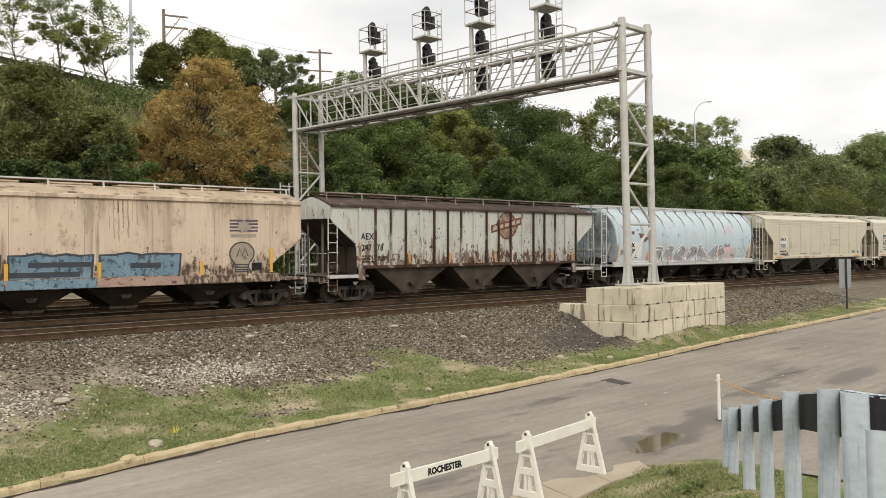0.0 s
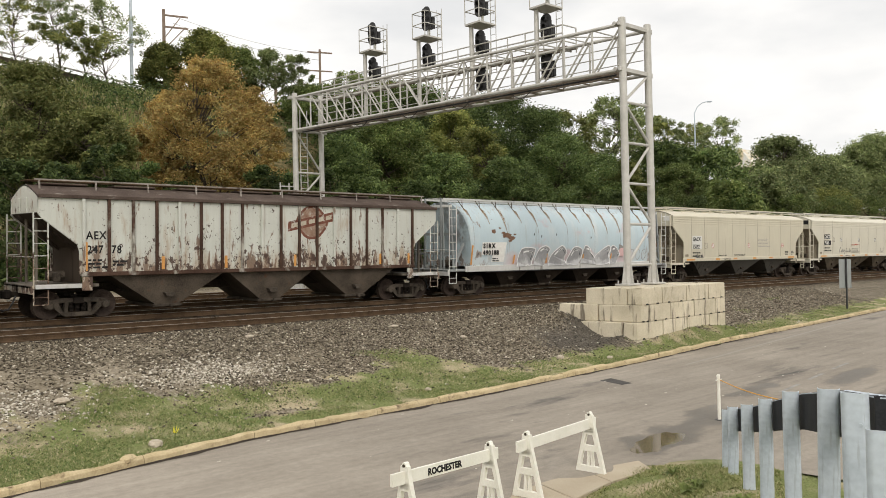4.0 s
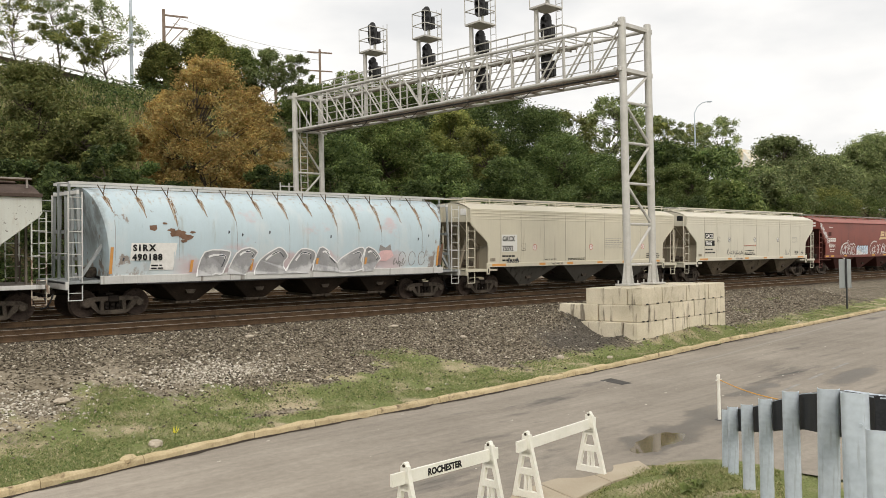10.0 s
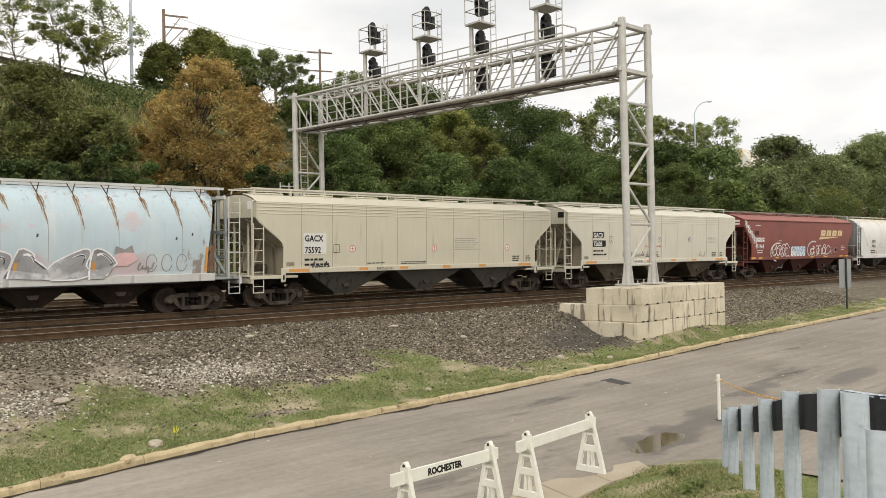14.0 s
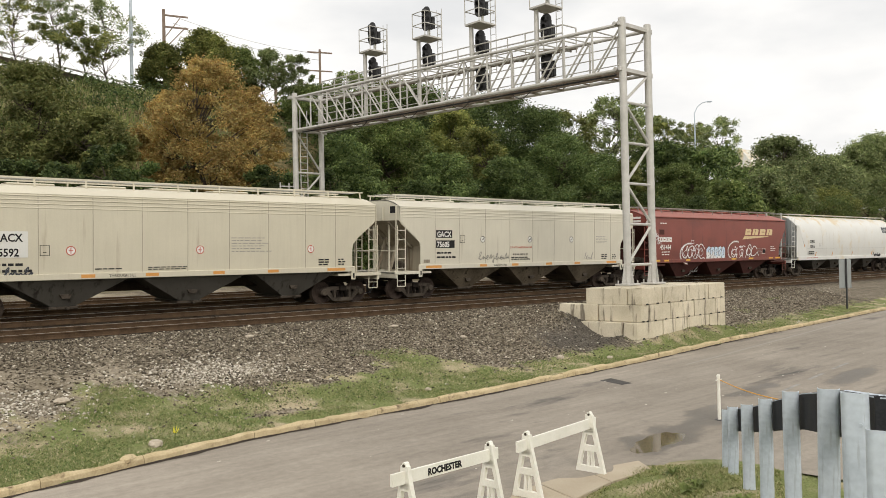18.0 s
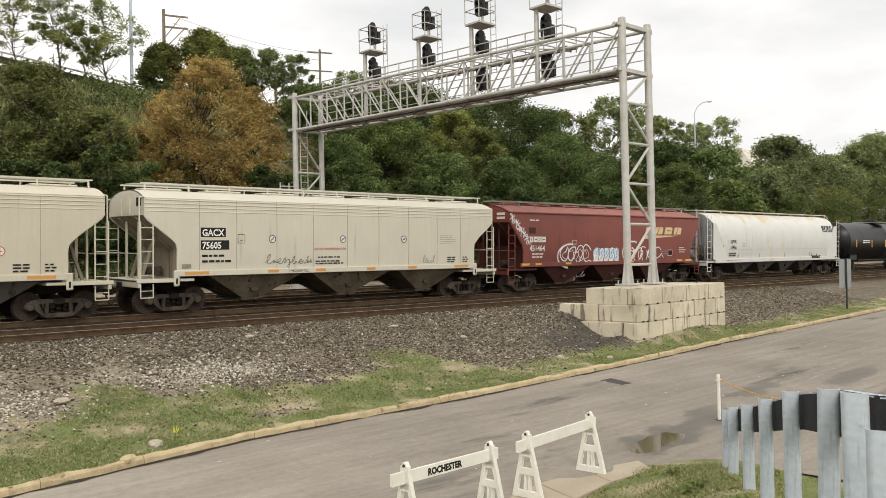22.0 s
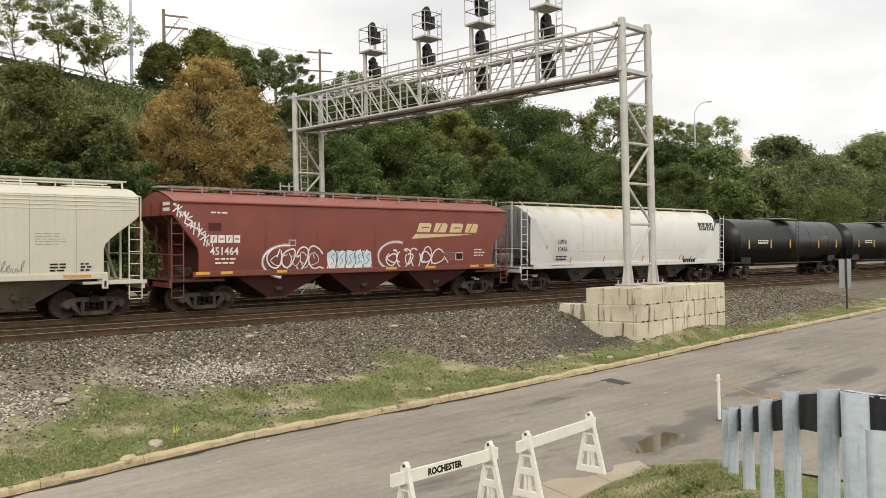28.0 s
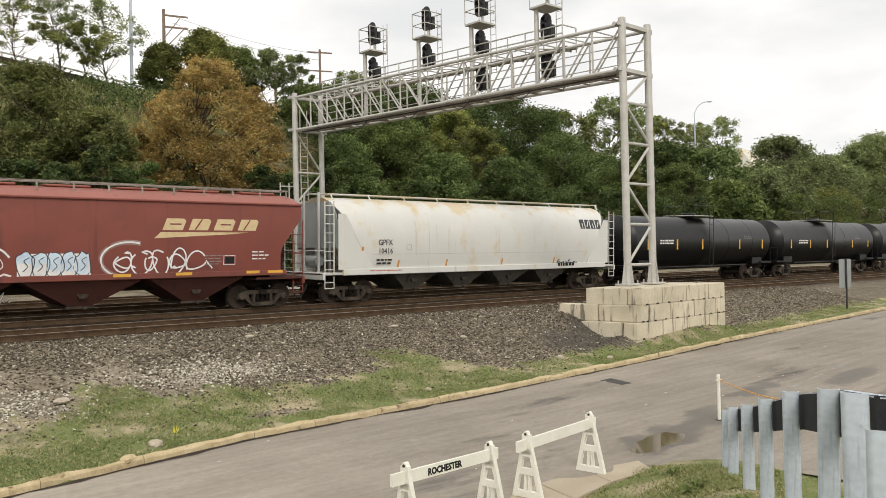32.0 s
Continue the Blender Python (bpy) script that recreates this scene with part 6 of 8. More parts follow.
    end_gear(car, T, 1.72, 1.55, 1.22, GREYEND, 4.2, white=WHITEGREY)
    decal("stencil_panel", car, [(-6.64, 1.92), (-5.9, 1.92), (-5.96, 1.58), (-5.1, 1.58), (-4.96, 2.52), (-6.6, 2.52)], TEXTW, section_y, "white stencil panel", 0.018)
    letters("SIRX", 0.30, TEXTB, car, Matrix.Translation((-6.55, -1.632, 2.25)), stretch=1.0, bold=0.014, space=1.4)
    letters("490188", 0.30, TEXTB, car, Matrix.Translation((-6.57, -1.625, 1.93)), stretch=1.0, bold=0.014, space=1.2)
    small_print(car, -5.9, 1.74, 0.45, 2, -1.578, TEXTB, 0.1, 0.05, 2)
    for xx, h in ((-7.35, 0.9), (-4.5, 0.42), (-2.1, 0.42), (0.8, 0.42), (3.2, 0.42), (7.2, 0.9)):
        decal("reflector", car, [(xx, 1.48), (xx + 0.10, 1.48), (xx + 0.14, 1.48 + h), (xx + 0.04, 1.48 + h)], ORANGE, section_y, "orange reflective strip", 0.05)
    # large silver letter shapes without a meaning
    glyphs = [[(0.0, 0.0), (0.32, 0.95), (1.25, 1.0), (1.35, 0.8), (1.05, 0.1), (0.75, 0.08), (0.6, 0.0)],
              [(0.0, 0.05), (0.4, 0.9), (0.95, 1.12), (1.28, 0.95), (1.2, 0.75), (0.75, 0.0)],
              [(0.0, 0.0), (0.25, 0.6), (0.9, 1.05), (1.2, 1.1), (1.5, 0.75), (1.3, 0.45), (1.45, 0.0)],
              [(0.0, 0.0), (0.3, 0.55), (0.75, 1.05), (1.35, 0.95), (1.4, 0.6), (1.1, 0.0)],
              [(0.0, 0.1), (0.35, 1.1), (0.8, 0.95), (0.85, 0.75), (1.35, 0.3), (1.3, 0.0)],
              [(0.0, 0.35), (0.25, 0.65), (1.15, 1.1), (1.4, 0.95), (1.25, 0.5), (1.45, 0.2), (0.9, 0.0), (0.1, 0.0)],
              [(0.0, 0.0), (0.15, 1.05), (0.6, 1.0), (0.95, 0.6), (0.85, 0.45), (0.5, 0.0)]]
    x = -4.25
    for i, g in enumerate(glyphs):
        o = smooth_line([(x + a * 0.97, 1.33 + b * 0.90) for a, b in g], 3)
        yo = lambda z: max(section_y(max(z, 1.42)), 1.595 if z < 1.45 else 0)
        decal("graffiti", car, o, SPRAY["silver"], yo, "silver-grey sprayed letter shape", 0.034 + 0.001 * i)
        strokes("graffiti_edge", car, [o[1:] if i % 2 else o[:-1]], 0.05, SPRAY["white"], yo, "white sprayed outline", 0.045)
        c = (sum(p[0] for p in o) / len(o), sum(p[1] for p in o) / len(o))
        inner = [(c[0] + (p[0] - c[0]) * 0.62, c[1] + (p[1] - c[1]) * 0.62) for p in o]
        strokes("graffiti_light", car, [inner[3:10]], 0.075, SPRAY["white"], yo, "white highlight stroke", 0.046)
        strokes("graffiti_shade", car, [inner[5:13]], 0.035, SPRAY["dark"], yo, "dark shading stroke", 0.047)
        x += max(p[0] for p in g) * 0.97 - 0.12
    for k in range(3):
        cx = 4.3 + 0.0 * k
        strokes("graffiti_scribble", car, [[(5.25 + 0.55 * k + 0.19 * math.cos(t), 1.82 + 0.30 * math.sin(t)) for t in np.linspace(0.2, 6.0, 14)]], 0.028, SPRAY["grey"], section_y, "thin grey loop")
    decal("graffiti", car, [(4.0, 1.75), (4.35, 1.72), (4.75, 1.95), (4.6, 2.25), (4.2, 2.3), (3.95, 2.05)], SPRAY["pink"], section_y, "pink sprayed blot", 0.034)
    decal("graffiti", car, [(3.95, 2.15), (4.0, 2.42), (4.3, 2.3), (4.55, 2.45), (4.62, 2.18), (4.3, 2.2)], SPRAY["grey"], section_y, "grey sprayed blot", 0.036)
    strokes("graffiti_scribble", car, [scrawl(4.75, 1.6, 0.6, 0.25, 5, 4)], 0.03, SPRAY["grey"], section_y, "thin grey scrawl")
    # bare brown patches where the paint has gone
    for px, pz, pr, ps in ((-4.95, 2.86, 0.20, 1), (-4.62, 2.72, 0.16, 2), (-4.72, 2.58, 0.08, 3), (-5.15, 2.96, 0.10, 4), (-4.4, 2.90, 0.07, 5), (-5.4, 3.2, 0.06, 6)):
        o = [(px + pr * 1.5 * math.cos(t) * (1 + 0.55 * noise.noise((math.cos(t) * 2, math.sin(t) * 2, ps * 3.1))), pz + pr * 0.62 * math.sin(t) * (1 + 0.55 * noise.noise((math.cos(t) * 2.5, math.sin(t) * 2.5, ps * 5.3)))) for t in np.linspace(0, 6.28, 26)[:-1]]
        decal("rust_patch", car, o, RUST_PATCH, section_y, "ragged brown patch of bare rusty steel", 0.012 + 0.001 * ps)
    decal("rust_patch", car, [(-5.95, 3.12), (-5.7, 3.14), (-5.68, 3.0), (-5.78, 2.93), (-5.95, 2.98)], RUST_PATCH, section_y, "small brown rust patch")
    for xx, z in ((-3.0, 2.85), (-2.45, 2.75), (-1.3, 2.85), (1.5, 2.7), (6.1, 2.6), (6.7, 2.75), (-6.9, 1.9)):
        decal("chip", car, [(xx, z), (xx + 0.06, z + 0.02), (xx + 0.08, z + 0.10), (xx + 0.02, z + 0.13)], SPRAY["dark"], section_y)
    decal("rust_patch", car, [(7.25, 1.5), (7.55, 1.5), (7.62, 2.5), (7.5, 2.45)], RUST_PATCH, section_y, "brown rust at the shell's end")
    return car


DRIP_PALE = surf("pale_rust_run", (0.38, 0.31, 0.23), (0.45, 0.43, 0.38), 4, 0.8, 0, 0, 30, (0.45, 0.555, 0.605), 0.5, spot_scale=5.0)
RUST_PATCH = surf("bare_rust", (0.13, 0.075, 0.05), (0.22, 0.135, 0.095), 5, 0.9, 0, 0.1)
WHITEGREY = paint("chalky_white_paint", (0.52, 0.52, 0.50), (0.18, 0.16, 0.14), 0.35, 0.6)
DRIP = surf("rust_run", (0.13, 0.078, 0.046), (0.28, 0.19, 0.12), 6, 0.8, 0, 0, 40, (0.40, 0.46, 0.48), 0.5, spot_scale=6.0)


def build_canamera(name, xl, xr):
    car, T = car_root(name, xl, xr, "grimy tan covered hopper with faded blue graffiti along the sill", "hopper car")
    hw = 1.58
    e = hopper_shell(car, T, 1.29, hw, 1.35, 2.72, 4.02, 4.50, 1.36, TAN, SOOTTAN, 0.04, 2.4, 1.70, seams=[-6.85, -4.55, -2.27, 0.02, 2.3, 4.62, 6.91])
    for s in (-1, 1):
        part("eave_beam", M().box((0, s * (hw + 0.03), 4.06), (2 * e, 0.10, 0.15), 0.02), TAN, car)
        part("side_sill", M().box((0, s * (hw + 0.02), 1.20), (2 * (e - 0.95), 0.12, 0.33), 0.03), TAN, car)
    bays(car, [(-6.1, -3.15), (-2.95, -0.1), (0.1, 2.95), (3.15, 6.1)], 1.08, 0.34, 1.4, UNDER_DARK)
    running_board(car, e, 4.62, hw, RUST, 1)
    side_rail(car, e - 0.1, -0.90, 4.62, 4.36, WHITEGREY, 10, 0.05)
    end_gear(car, T, 1.6, hw, 1.12, TAN, 2.9, white=GREYEND)
    side = lambda z: hw + 0.04 * math.sin(math.pi * min(1, max(0, (z - 1.35) / 2.67)))
    y = -hw - 0.05
    rnd = random.Random(8)
    for a, b in ((-2.28, 0.30), (0.50, 3.33), (-6.6, -2.5)):
        o = [(a, 1.38)] + [(a, 2.12)] + [(a + (b - a) * k / 6, 2.14 + 0.05 * rnd.uniform(-1, 1)) for k in range(1, 6)] + [(b, 2.14), (b - 0.05, 1.38)]
        decal("graffiti", car, o, SPRAYBLUE, side, "faded blue sprayed panel", 0.006)
        strokes("graffiti_edge", car, [o], 0.075, SPRAY["dark"], side, "dark sprayed outline", 0.009)
        part("graffiti_sill", M().box(((a + b) / 2, -hw - 0.083, 1.20), (b - a + 0.15, 0.006, 0.30)), SPRAYBLUE if b < 1 else SPRAY_TANPINK, car, "faded sprayed sill")
    for a, b, z, h in ((-1.71, 0.29, 1.74, 0.16), (-2.44, -0.13, 1.42, 0.17), (1.53, 2.6, 1.66, 0.18), (-5.9, -3.4, 1.6, 0.17)):
        decal("graffiti", car, [(a, z), (b, z), (b, z + h), (a, z + h)], SPRAY["dark"], side, "dark sprayed bar", 0.012)
    # soot from the roof, in long vertical streaks
    for k in range(12):
        x = -e + 0.4 + 2 * (e - 0.4) * rnd.random() if k > 8 else 0.5 + 0.16 * k
        top, ln, w = 3.95, rnd.uniform(0.4, 1.4), rnd.uniform(0.02, 0.06)
        strokes("soot_streak", car, [[(x + 0.02 * rnd.uniform(-1, 1), top - ln * q / 6) for q in range(7)]], w, SOOTTAN, side, "dark soot streak below the eave", 0.004)
    # the emblem as plain shapes: bars with a leaf
    cx = 5.8
    for k in range(4):
        part("emblem_bar", M().box((cx, y + 0.006, 2.97 + 0.125 * k), (1.16, 0.006, 0.065)), EMBLEM, car, "faded dark violet emblem bar")
    leaf = [(cx + 0.30 * r * math.sin(t), 3.14 + 0.27 * r * math.cos(t)) for t, r in ((2 * math.pi * i / 14, 1.0 if i % 2 == 0 else 0.62) for i in range(14))]
    part("emblem_leaf", M().prism(leaf, y - 0.002, y + 0.012), FADED_LEAF, car, "faded grey leaf shape")
    part("emblem_word", M().box((cx - 0.02, y + 0.004, 2.79), (1.05, 0.006, 0.13)), FADED_LEAF, car, "plain faded bar")
    bulb = [(5.72 + 0.50 * math.cos(t), 2.12 + 0.42 * math.sin(t)) for t in np.linspace(-0.9, 4.04, 20)]
    bulb += [(5.48, 1.45), (5.95, 1.45), bulb[0]]
    decal("graffiti", car, bulb[:-1], BULB, side, "grey sprayed ground of a bulb", 0.008)
    strokes("graffiti_scribble", car, [bulb, [(5.42, 1.72), (6.0, 1.70)], [(5.45, 1.62), (5.98, 1.60)], [(5.45, 1.53), (5.95, 1.51)], [(5.5, 2.0), (5.62, 2.3), (5.72, 2.0), (5.85, 2.35), (5.95, 2.05)]], 0.05, SPRAY["dark"], side, "dark sprayed drawing of a bulb", 0.012)
    plate("data_panel", car, 6.11, 6.53, 1.5, 1.78, y - 0.004, TEXTB, "black data panel")
    strokes("data_frame", car, [[(6.11, 1.5), (6.53, 1.5), (6.53, 1.78), (6.11, 1.78), (6.11, 1.5)]], 0.025, TEXTW, side, "", 0.024)
    for xx, za, h in ((6.88, 1.40, 0.92), (4.03, 1.36, 0.5), (0.42, 1.36, 0.52), (-2.42, 1.36, 0.52), (-5.6, 1.36, 0.52)):
        plate("reflector", car, xx, xx + 0.12, za, za + h, y - 0.02, REFL, "yellow reflective strip")
    return car


SOOTTAN = surf("soot_on_tan_paint", (0.33, 0.25, 0.175), (0.52, 0.42, 0.31), 1.2, 0.75, 0, 0.05, 20, (0.12, 0.09, 0.066), 0.55, (1.2, 2, 0.6), spot_scale=1.5)
EMBLEM = surf("faded_violet_paint", (0.075, 0.065, 0.10), (0.13, 0.115, 0.16), 5, 0.7, 0, 0, 30, (0.50, 0.40, 0.31), 0.25, spot_scale=6.0)
FADED_LEAF = surf("faded_grey_paint", (0.27, 0.235, 0.20), (0.40, 0.34, 0.285), 4, 0.75, 0, 0, 30, (0.52, 0.42, 0.32), 0.4, spot_scale=6.0)
BULB = surf("sprayed_grey_on_tan", (0.28, 0.235, 0.185), (0.45, 0.37, 0.285), 2.5, 0.7, 0, 0, 30, (0.09, 0.07, 0.055), 0.4, spot_scale=3.0)
SPRAY_TANPINK = surf("pinkish_sprayed_sill", (0.34, 0.23, 0.19), (0.46, 0.33, 0.27), 2, 0.7, 0, 0, 20, (0.15, 0.10, 0.08), 0.35)
blotch(SPRAY_TANPINK, (0.075, 0.038, 0.026), (0.7, 0.7, 1.2), 3.5, 0.54, 0.62, 0.85)
SPRAYBLUE = surf("faded_blue_spray_paint", (0.10, 0.19, 0.26), (0.20, 0.30, 0.37), 1.2, 0.65, 0, 0.03, 20, (0.30, 0.27, 0.22), 0.3, (0.6, 0.6, 1.4), spot_scale=1.5)
blotch(SPRAYBLUE, (0.040, 0.050, 0.062), (1.0, 1.0, 0.9), 6.0, 0.52, 0.60, 0.85)
blotch(SPRAYBLUE, (0.075, 0.050, 0.038), (1.0, 1.0, 0.6), 2.0, 0.60, 0.68, 0.7, shift=3.0)


def build_bnsf(name, xl, xr):
    car, T = car_root(name, xl, xr, "oxide red covered hopper with cream emblem and white graffiti", "hopper car")
    hw = 1.58
    e = hopper_shell(car, T, 1.42, hw, 1.45, 3.50, 3.98, 4.42, 0.95, RED, REDROOF, 0.05, 1.7, 2.30, seams=[], slope_mat=MAROON)
    for s in (-1, 1):
        part("eave_beam", M().box((0, s * (hw + 0.03), 3.98), (2 * e, 0.09, 0.08), 0.02), RED, car)
        part("side_sill", M().box((0, s * (hw + 0.02), 1.38), (2 * (e - 0.7), 0.10, 0.20), 0.015), RED, car)
    bays(car, [(-5.9, -2.0), (-1.8, 2.1), (2.3, 6.0)], 1.30, 0.40, 1.45, MAROON)
    running_board(car, e, 4.58, hw, GALV, 1)
    side_rail(car, e - 0.1, -0.84, 4.56, 4.26, GALVROOF, 15, 0.05)
    end_gear(car, T, 1.6, hw, 1.16, MAROON, 3.4, white=RED)
    side = lambda z: hw + 0.05 * math.sin(math.pi * min(1, max(0, (z - 1.45) / 2.53)))
    y = -hw - 0.06
    # the road's initials and emblem as plain shapes
    for k in range(4):
        decal("mark_shape", car, [(-7.03 + 0.31 * k, 2.52), (-6.77 + 0.31 * k, 2.52), (-6.77 + 0.31 * k, 2.80), (-7.03 + 0.31 * k, 2.80)], TEXTW, side, "plain white mark", 0.008)
        strokes("mark_gap", car, [[(-6.97 + 0.31 * k, 2.66), (-6.84 + 0.31 * k, 2.66)] if k % 2 else [(-6.93 + 0.31 * k, 2.60), (-6.88 + 0.31 * k, 2.73)]], 0.045, RED, side, "", 0.012)
    letters("451464", 0.40, TEXTW, car, Matrix.Translation((-7.05, y, 2.08)), stretch=0.95, bold=0.006)
    small_print(car, -6.85, 1.93, 0.85, 2, y + 0.01, TEXTW, 0.15, 0.06, 3)
    plate("data_panel", car, -7.1, -6.6, 2.95, 3.25, y + 0.008, MAROON, "dark repainted patch")
    small_print(car, -7.0, 3.62, 0.7, 1, y + 0.016, TEXTW, 0.1, 0.06, 33)
    for k in range(2):
        part("mark_shape", M().box((-e - 0.006, -0.95, 3.92 - 0.20 * k), (0.012, 0.55, 0.12)), TEXTW, car, "plain white mark")
    cx = 2.72
    for k in range(4):
        a = cx + 0.96 * k
        decal("emblem_shape", car, [(a, 2.97), (a + 0.17, 3.38), (a + 0.80, 3.38), (a + 0.88, 3.30), (a + 0.74, 2.97)], GOLD, side, "cream slanted emblem shape", 0.008)
        strokes("emblem_gap", car, [[(a + 0.26, 3.0), (a + 0.52, 3.35)] if k % 2 else [(a + 0.3, 3.18), (a + 0.68, 3.18)]], 0.05, RED, side, "", 0.012)
    decal("emblem_shape", car, [(2.42, 2.68), (2.66, 2.90), (6.05, 2.90), (5.3, 2.83)], GOLD, side, "cream wedge under the emblem", 0.008)
    rnd = random.Random(5)

    def bubbles(x, z, w, h, n, edge_mat, fill, edge, seed):
        r = random.Random(seed)
        for i in range(n):
            cx2 = x + w * (i + 0.5) / n
            o = [(cx2 + 0.60 * w / n * math.cos(t) * (1 + 0.15 * math.sin(3 * t + i)), z + h / 2 + (h / 2 + 0.06 * r.uniform(-1, 1)) * math.copysign(abs(math.sin(t)) ** 0.7, math.sin(t))) for t in np.linspace(0, 2 * math.pi, 22)]
            if fill:
                decal("graffiti", car, o[:-1], fill, side, "pale blue sprayed bubble letter", 0.010 + 0.001 * i)
            strokes("graffiti_edge", car, [o], edge, edge_mat, side, "sprayed outline", 0.016 + 0.001 * i)
    def loops(x, z, w, h, n, seed):
        """Open rounded strokes with tails, as a spray can draws them."""
        r = random.Random(seed)
        out = []
        for i in range(n):
            cx2, a0 = x + w * (i + 0.5) / n, r.uniform(0, 6.28)
            rx, rz, tilt = 0.55 * w / n * r.uniform(0.7, 1.15), h * 0.5 * r.uniform(0.6, 1.0), r.uniform(-0.3, 0.3)
            o = [(cx2 + rx * math.cos(t) + tilt * rz * math.sin(t), z + h / 2 + rz * math.sin(t) + 0.05 * math.sin(2 * t + i)) for t in np.linspace(a0, a0 + r.uniform(4.6, 6.2), 20)]
            o.append((o[-1][0] + r.uniform(-0.15, 0.25), o[-1][1] + r.uniform(-0.3, 0.2)))
            out.append(o)
        return out
    big = [(-3.9 + 1.0 * math.cos(t), 1.80 + 0.62 * math.sin(t)) for t in np.linspace(1.4, 4.5, 18)]
    strokes("graffiti_edge", car, [big], 0.15, SPRAY["halo"], side, "soft grey sprayed arc", 0.010)
    strokes("graffiti_edge", car, [big] + loops(-4.7, 1.42, 2.5, 1.05, 4, 3), 0.06, SPRAY["white"], side, "white sprayed outline letters", 0.014)
    strokes("graffiti_edge", car, loops(-4.5, 1.55, 2.1, 0.6, 5, 8), 0.03, SPRAY["white"], side, "thin white sprayed line", 0.018)
    strokes("graffiti_edge", car, [[(-3.75, 2.42), (-3.45, 2.42), (-3.45, 2.62), (-3.75, 2.62), (-3.75, 2.42)]], 0.03, SPRAY["white"], side, "small white square", 0.02)
    decal("graffiti", car, [(-1.98, 1.32), (0.28, 1.32), (0.30, 1.5), (0.22, 1.95), (-0.1, 2.18), (-1.6, 2.18), (-1.95, 1.9)], SPRAY["white"], side, "white sprayed backing", 0.009)
    bubbles(-1.95, 1.42, 2.2, 0.80, 5, SPRAY["dark"], SPRAY["lightblue"], 0.03, 2)
    for k in range(5):
        bx = -1.72 + 0.44 * k
        strokes("graffiti_edge", car, [smooth_line([(bx - 0.08, 1.62), (bx + 0.06, 1.78), (bx - 0.05, 1.95), (bx + 0.10, 2.06)], 4)], 0.025, SPRAY["dark"], side, "short dark sprayed stroke", 0.026)
        strokes("graffiti_light", car, [smooth_line([(bx + 0.05, 1.50), (bx + 0.16, 1.66), (bx + 0.14, 1.86)], 4)], 0.05, SPRAY["white"], side, "white highlight stroke", 0.027)
    arc = [(1.55 + 0.95 * math.cos(t), 1.95 + 0.60 * math.sin(t)) for t in np.linspace(1.2, 4.6, 16)]
    strokes("graffiti_edge", car, [arc], 0.16, SPRAY["halo"], side, "soft grey sprayed arc", 0.010)
    strokes("graffiti_edge", car, [arc] + loops(1.0, 1.38, 3.3, 0.98, 5, 41) + loops(1.1, 1.6, 2.9, 0.5, 6, 43)[::2], 0.055, SPRAY["white"], side, "white sprayed scrawl", 0.016)
    tag = []
    for k in range(11):
        a, b = -8.36 + 0.125 * k, 3.80 - 0.128 * k
        h0, kind = 0.17 + 0.05 * math.sin(2.3 * k), k % 4
        if kind == 0:
            tag.append(smooth_line([(a + 0.14, b + h0), (a - 0.05, b + 0.08), (a + 0.12, b), (a - 0.08, b - h0)], 4))
        elif kind == 1:
            tag += [[(a - 0.06, b - h0), (a + 0.02, b + h0)], [(a + 0.14, b + 0.7 * h0), (a - 0.02, b), (a + 0.15, b - h0)]]
        elif kind == 2:
            tag.append([(a - 0.08, b - h0), (a - 0.02, b + h0), (a + 0.05, b - 0.2 * h0), (a + 0.14, b + h0), (a + 0.15, b - h0)])
        else:
            tag.append(smooth_line([(a - 0.05, b + h0), (a + 0.03, b), (a + 0.14, b + h0), (a + 0.03, b), (a - 0.03, b - h0)], 3))
    strokes("graffiti_scribble", car, tag + [[(-8.0, 3.22), (-7.6, 3.05)]], 0.045, SPRAY["white"], side, "white sprayed scrawl running down the end", 0.02)
    strokes("graffiti_scribble", car, [scrawl(-3.5, 0.62, 1.6, 0.35, 6, 51)], 0.03, SPRAY["white"], lambda z: 1.36 - 0.8 * (1.2 - z), "white scrawl on the hopper", 0.02)
    for a, b in ((-7.6, -7.05), (-6.62, -6.15), (-4.3, -3.85), (1.0, 1.6), (3.2, 3.8), (5.95, 6.5), (6.85, 7.5)):
        plate("reflector", car, a, b, 1.37, 1.47, -hw - 0.072, REFL, "yellow reflective strip")
    small_print(car, 4.3, 2.05, 0.75, 4, y + 0.01, TEXTW, 0.10, 0.05, 9)
    small_print(car, 6.2, 2.18, 0.7, 3, y + 0.01, TEXTW, 0.13, 0.05, 8)
    strokes("data_frame", car, [[(5.05, 1.72), (5.5, 1.72), (5.5, 2.05), (5.05, 2.05), (5.05, 1.72)]], 0.03, TEXTW, side, "", 0.012)
    plate("data_panel", car, 5.1, 5.45, 1.77, 2.0, y, TEXTB, "black and white data panel")
    return car


SPRAY["halo"] = surf("soft_grey_overspray", (0.26, 0.17, 0.15), (0.36, 0.27, 0.25), 2, 0.7, 0, 0, 20, (0.20, 0.06, 0.045), 0.5, spot_scale=3.0)
# roof red made lighter and pinker: the sky's sheen is put into the colour
REDROOF = paint("sky_lit_red_roof_paint", (0.29, 0.095, 0.072), (0.15, 0.05, 0.04), 0.3, 0.6, vary=0.1)
MAROON = paint("grimy_maroon_paint", (0.085, 0.035, 0.03), (0.05, 0.03, 0.026), 0.4, 0.75)


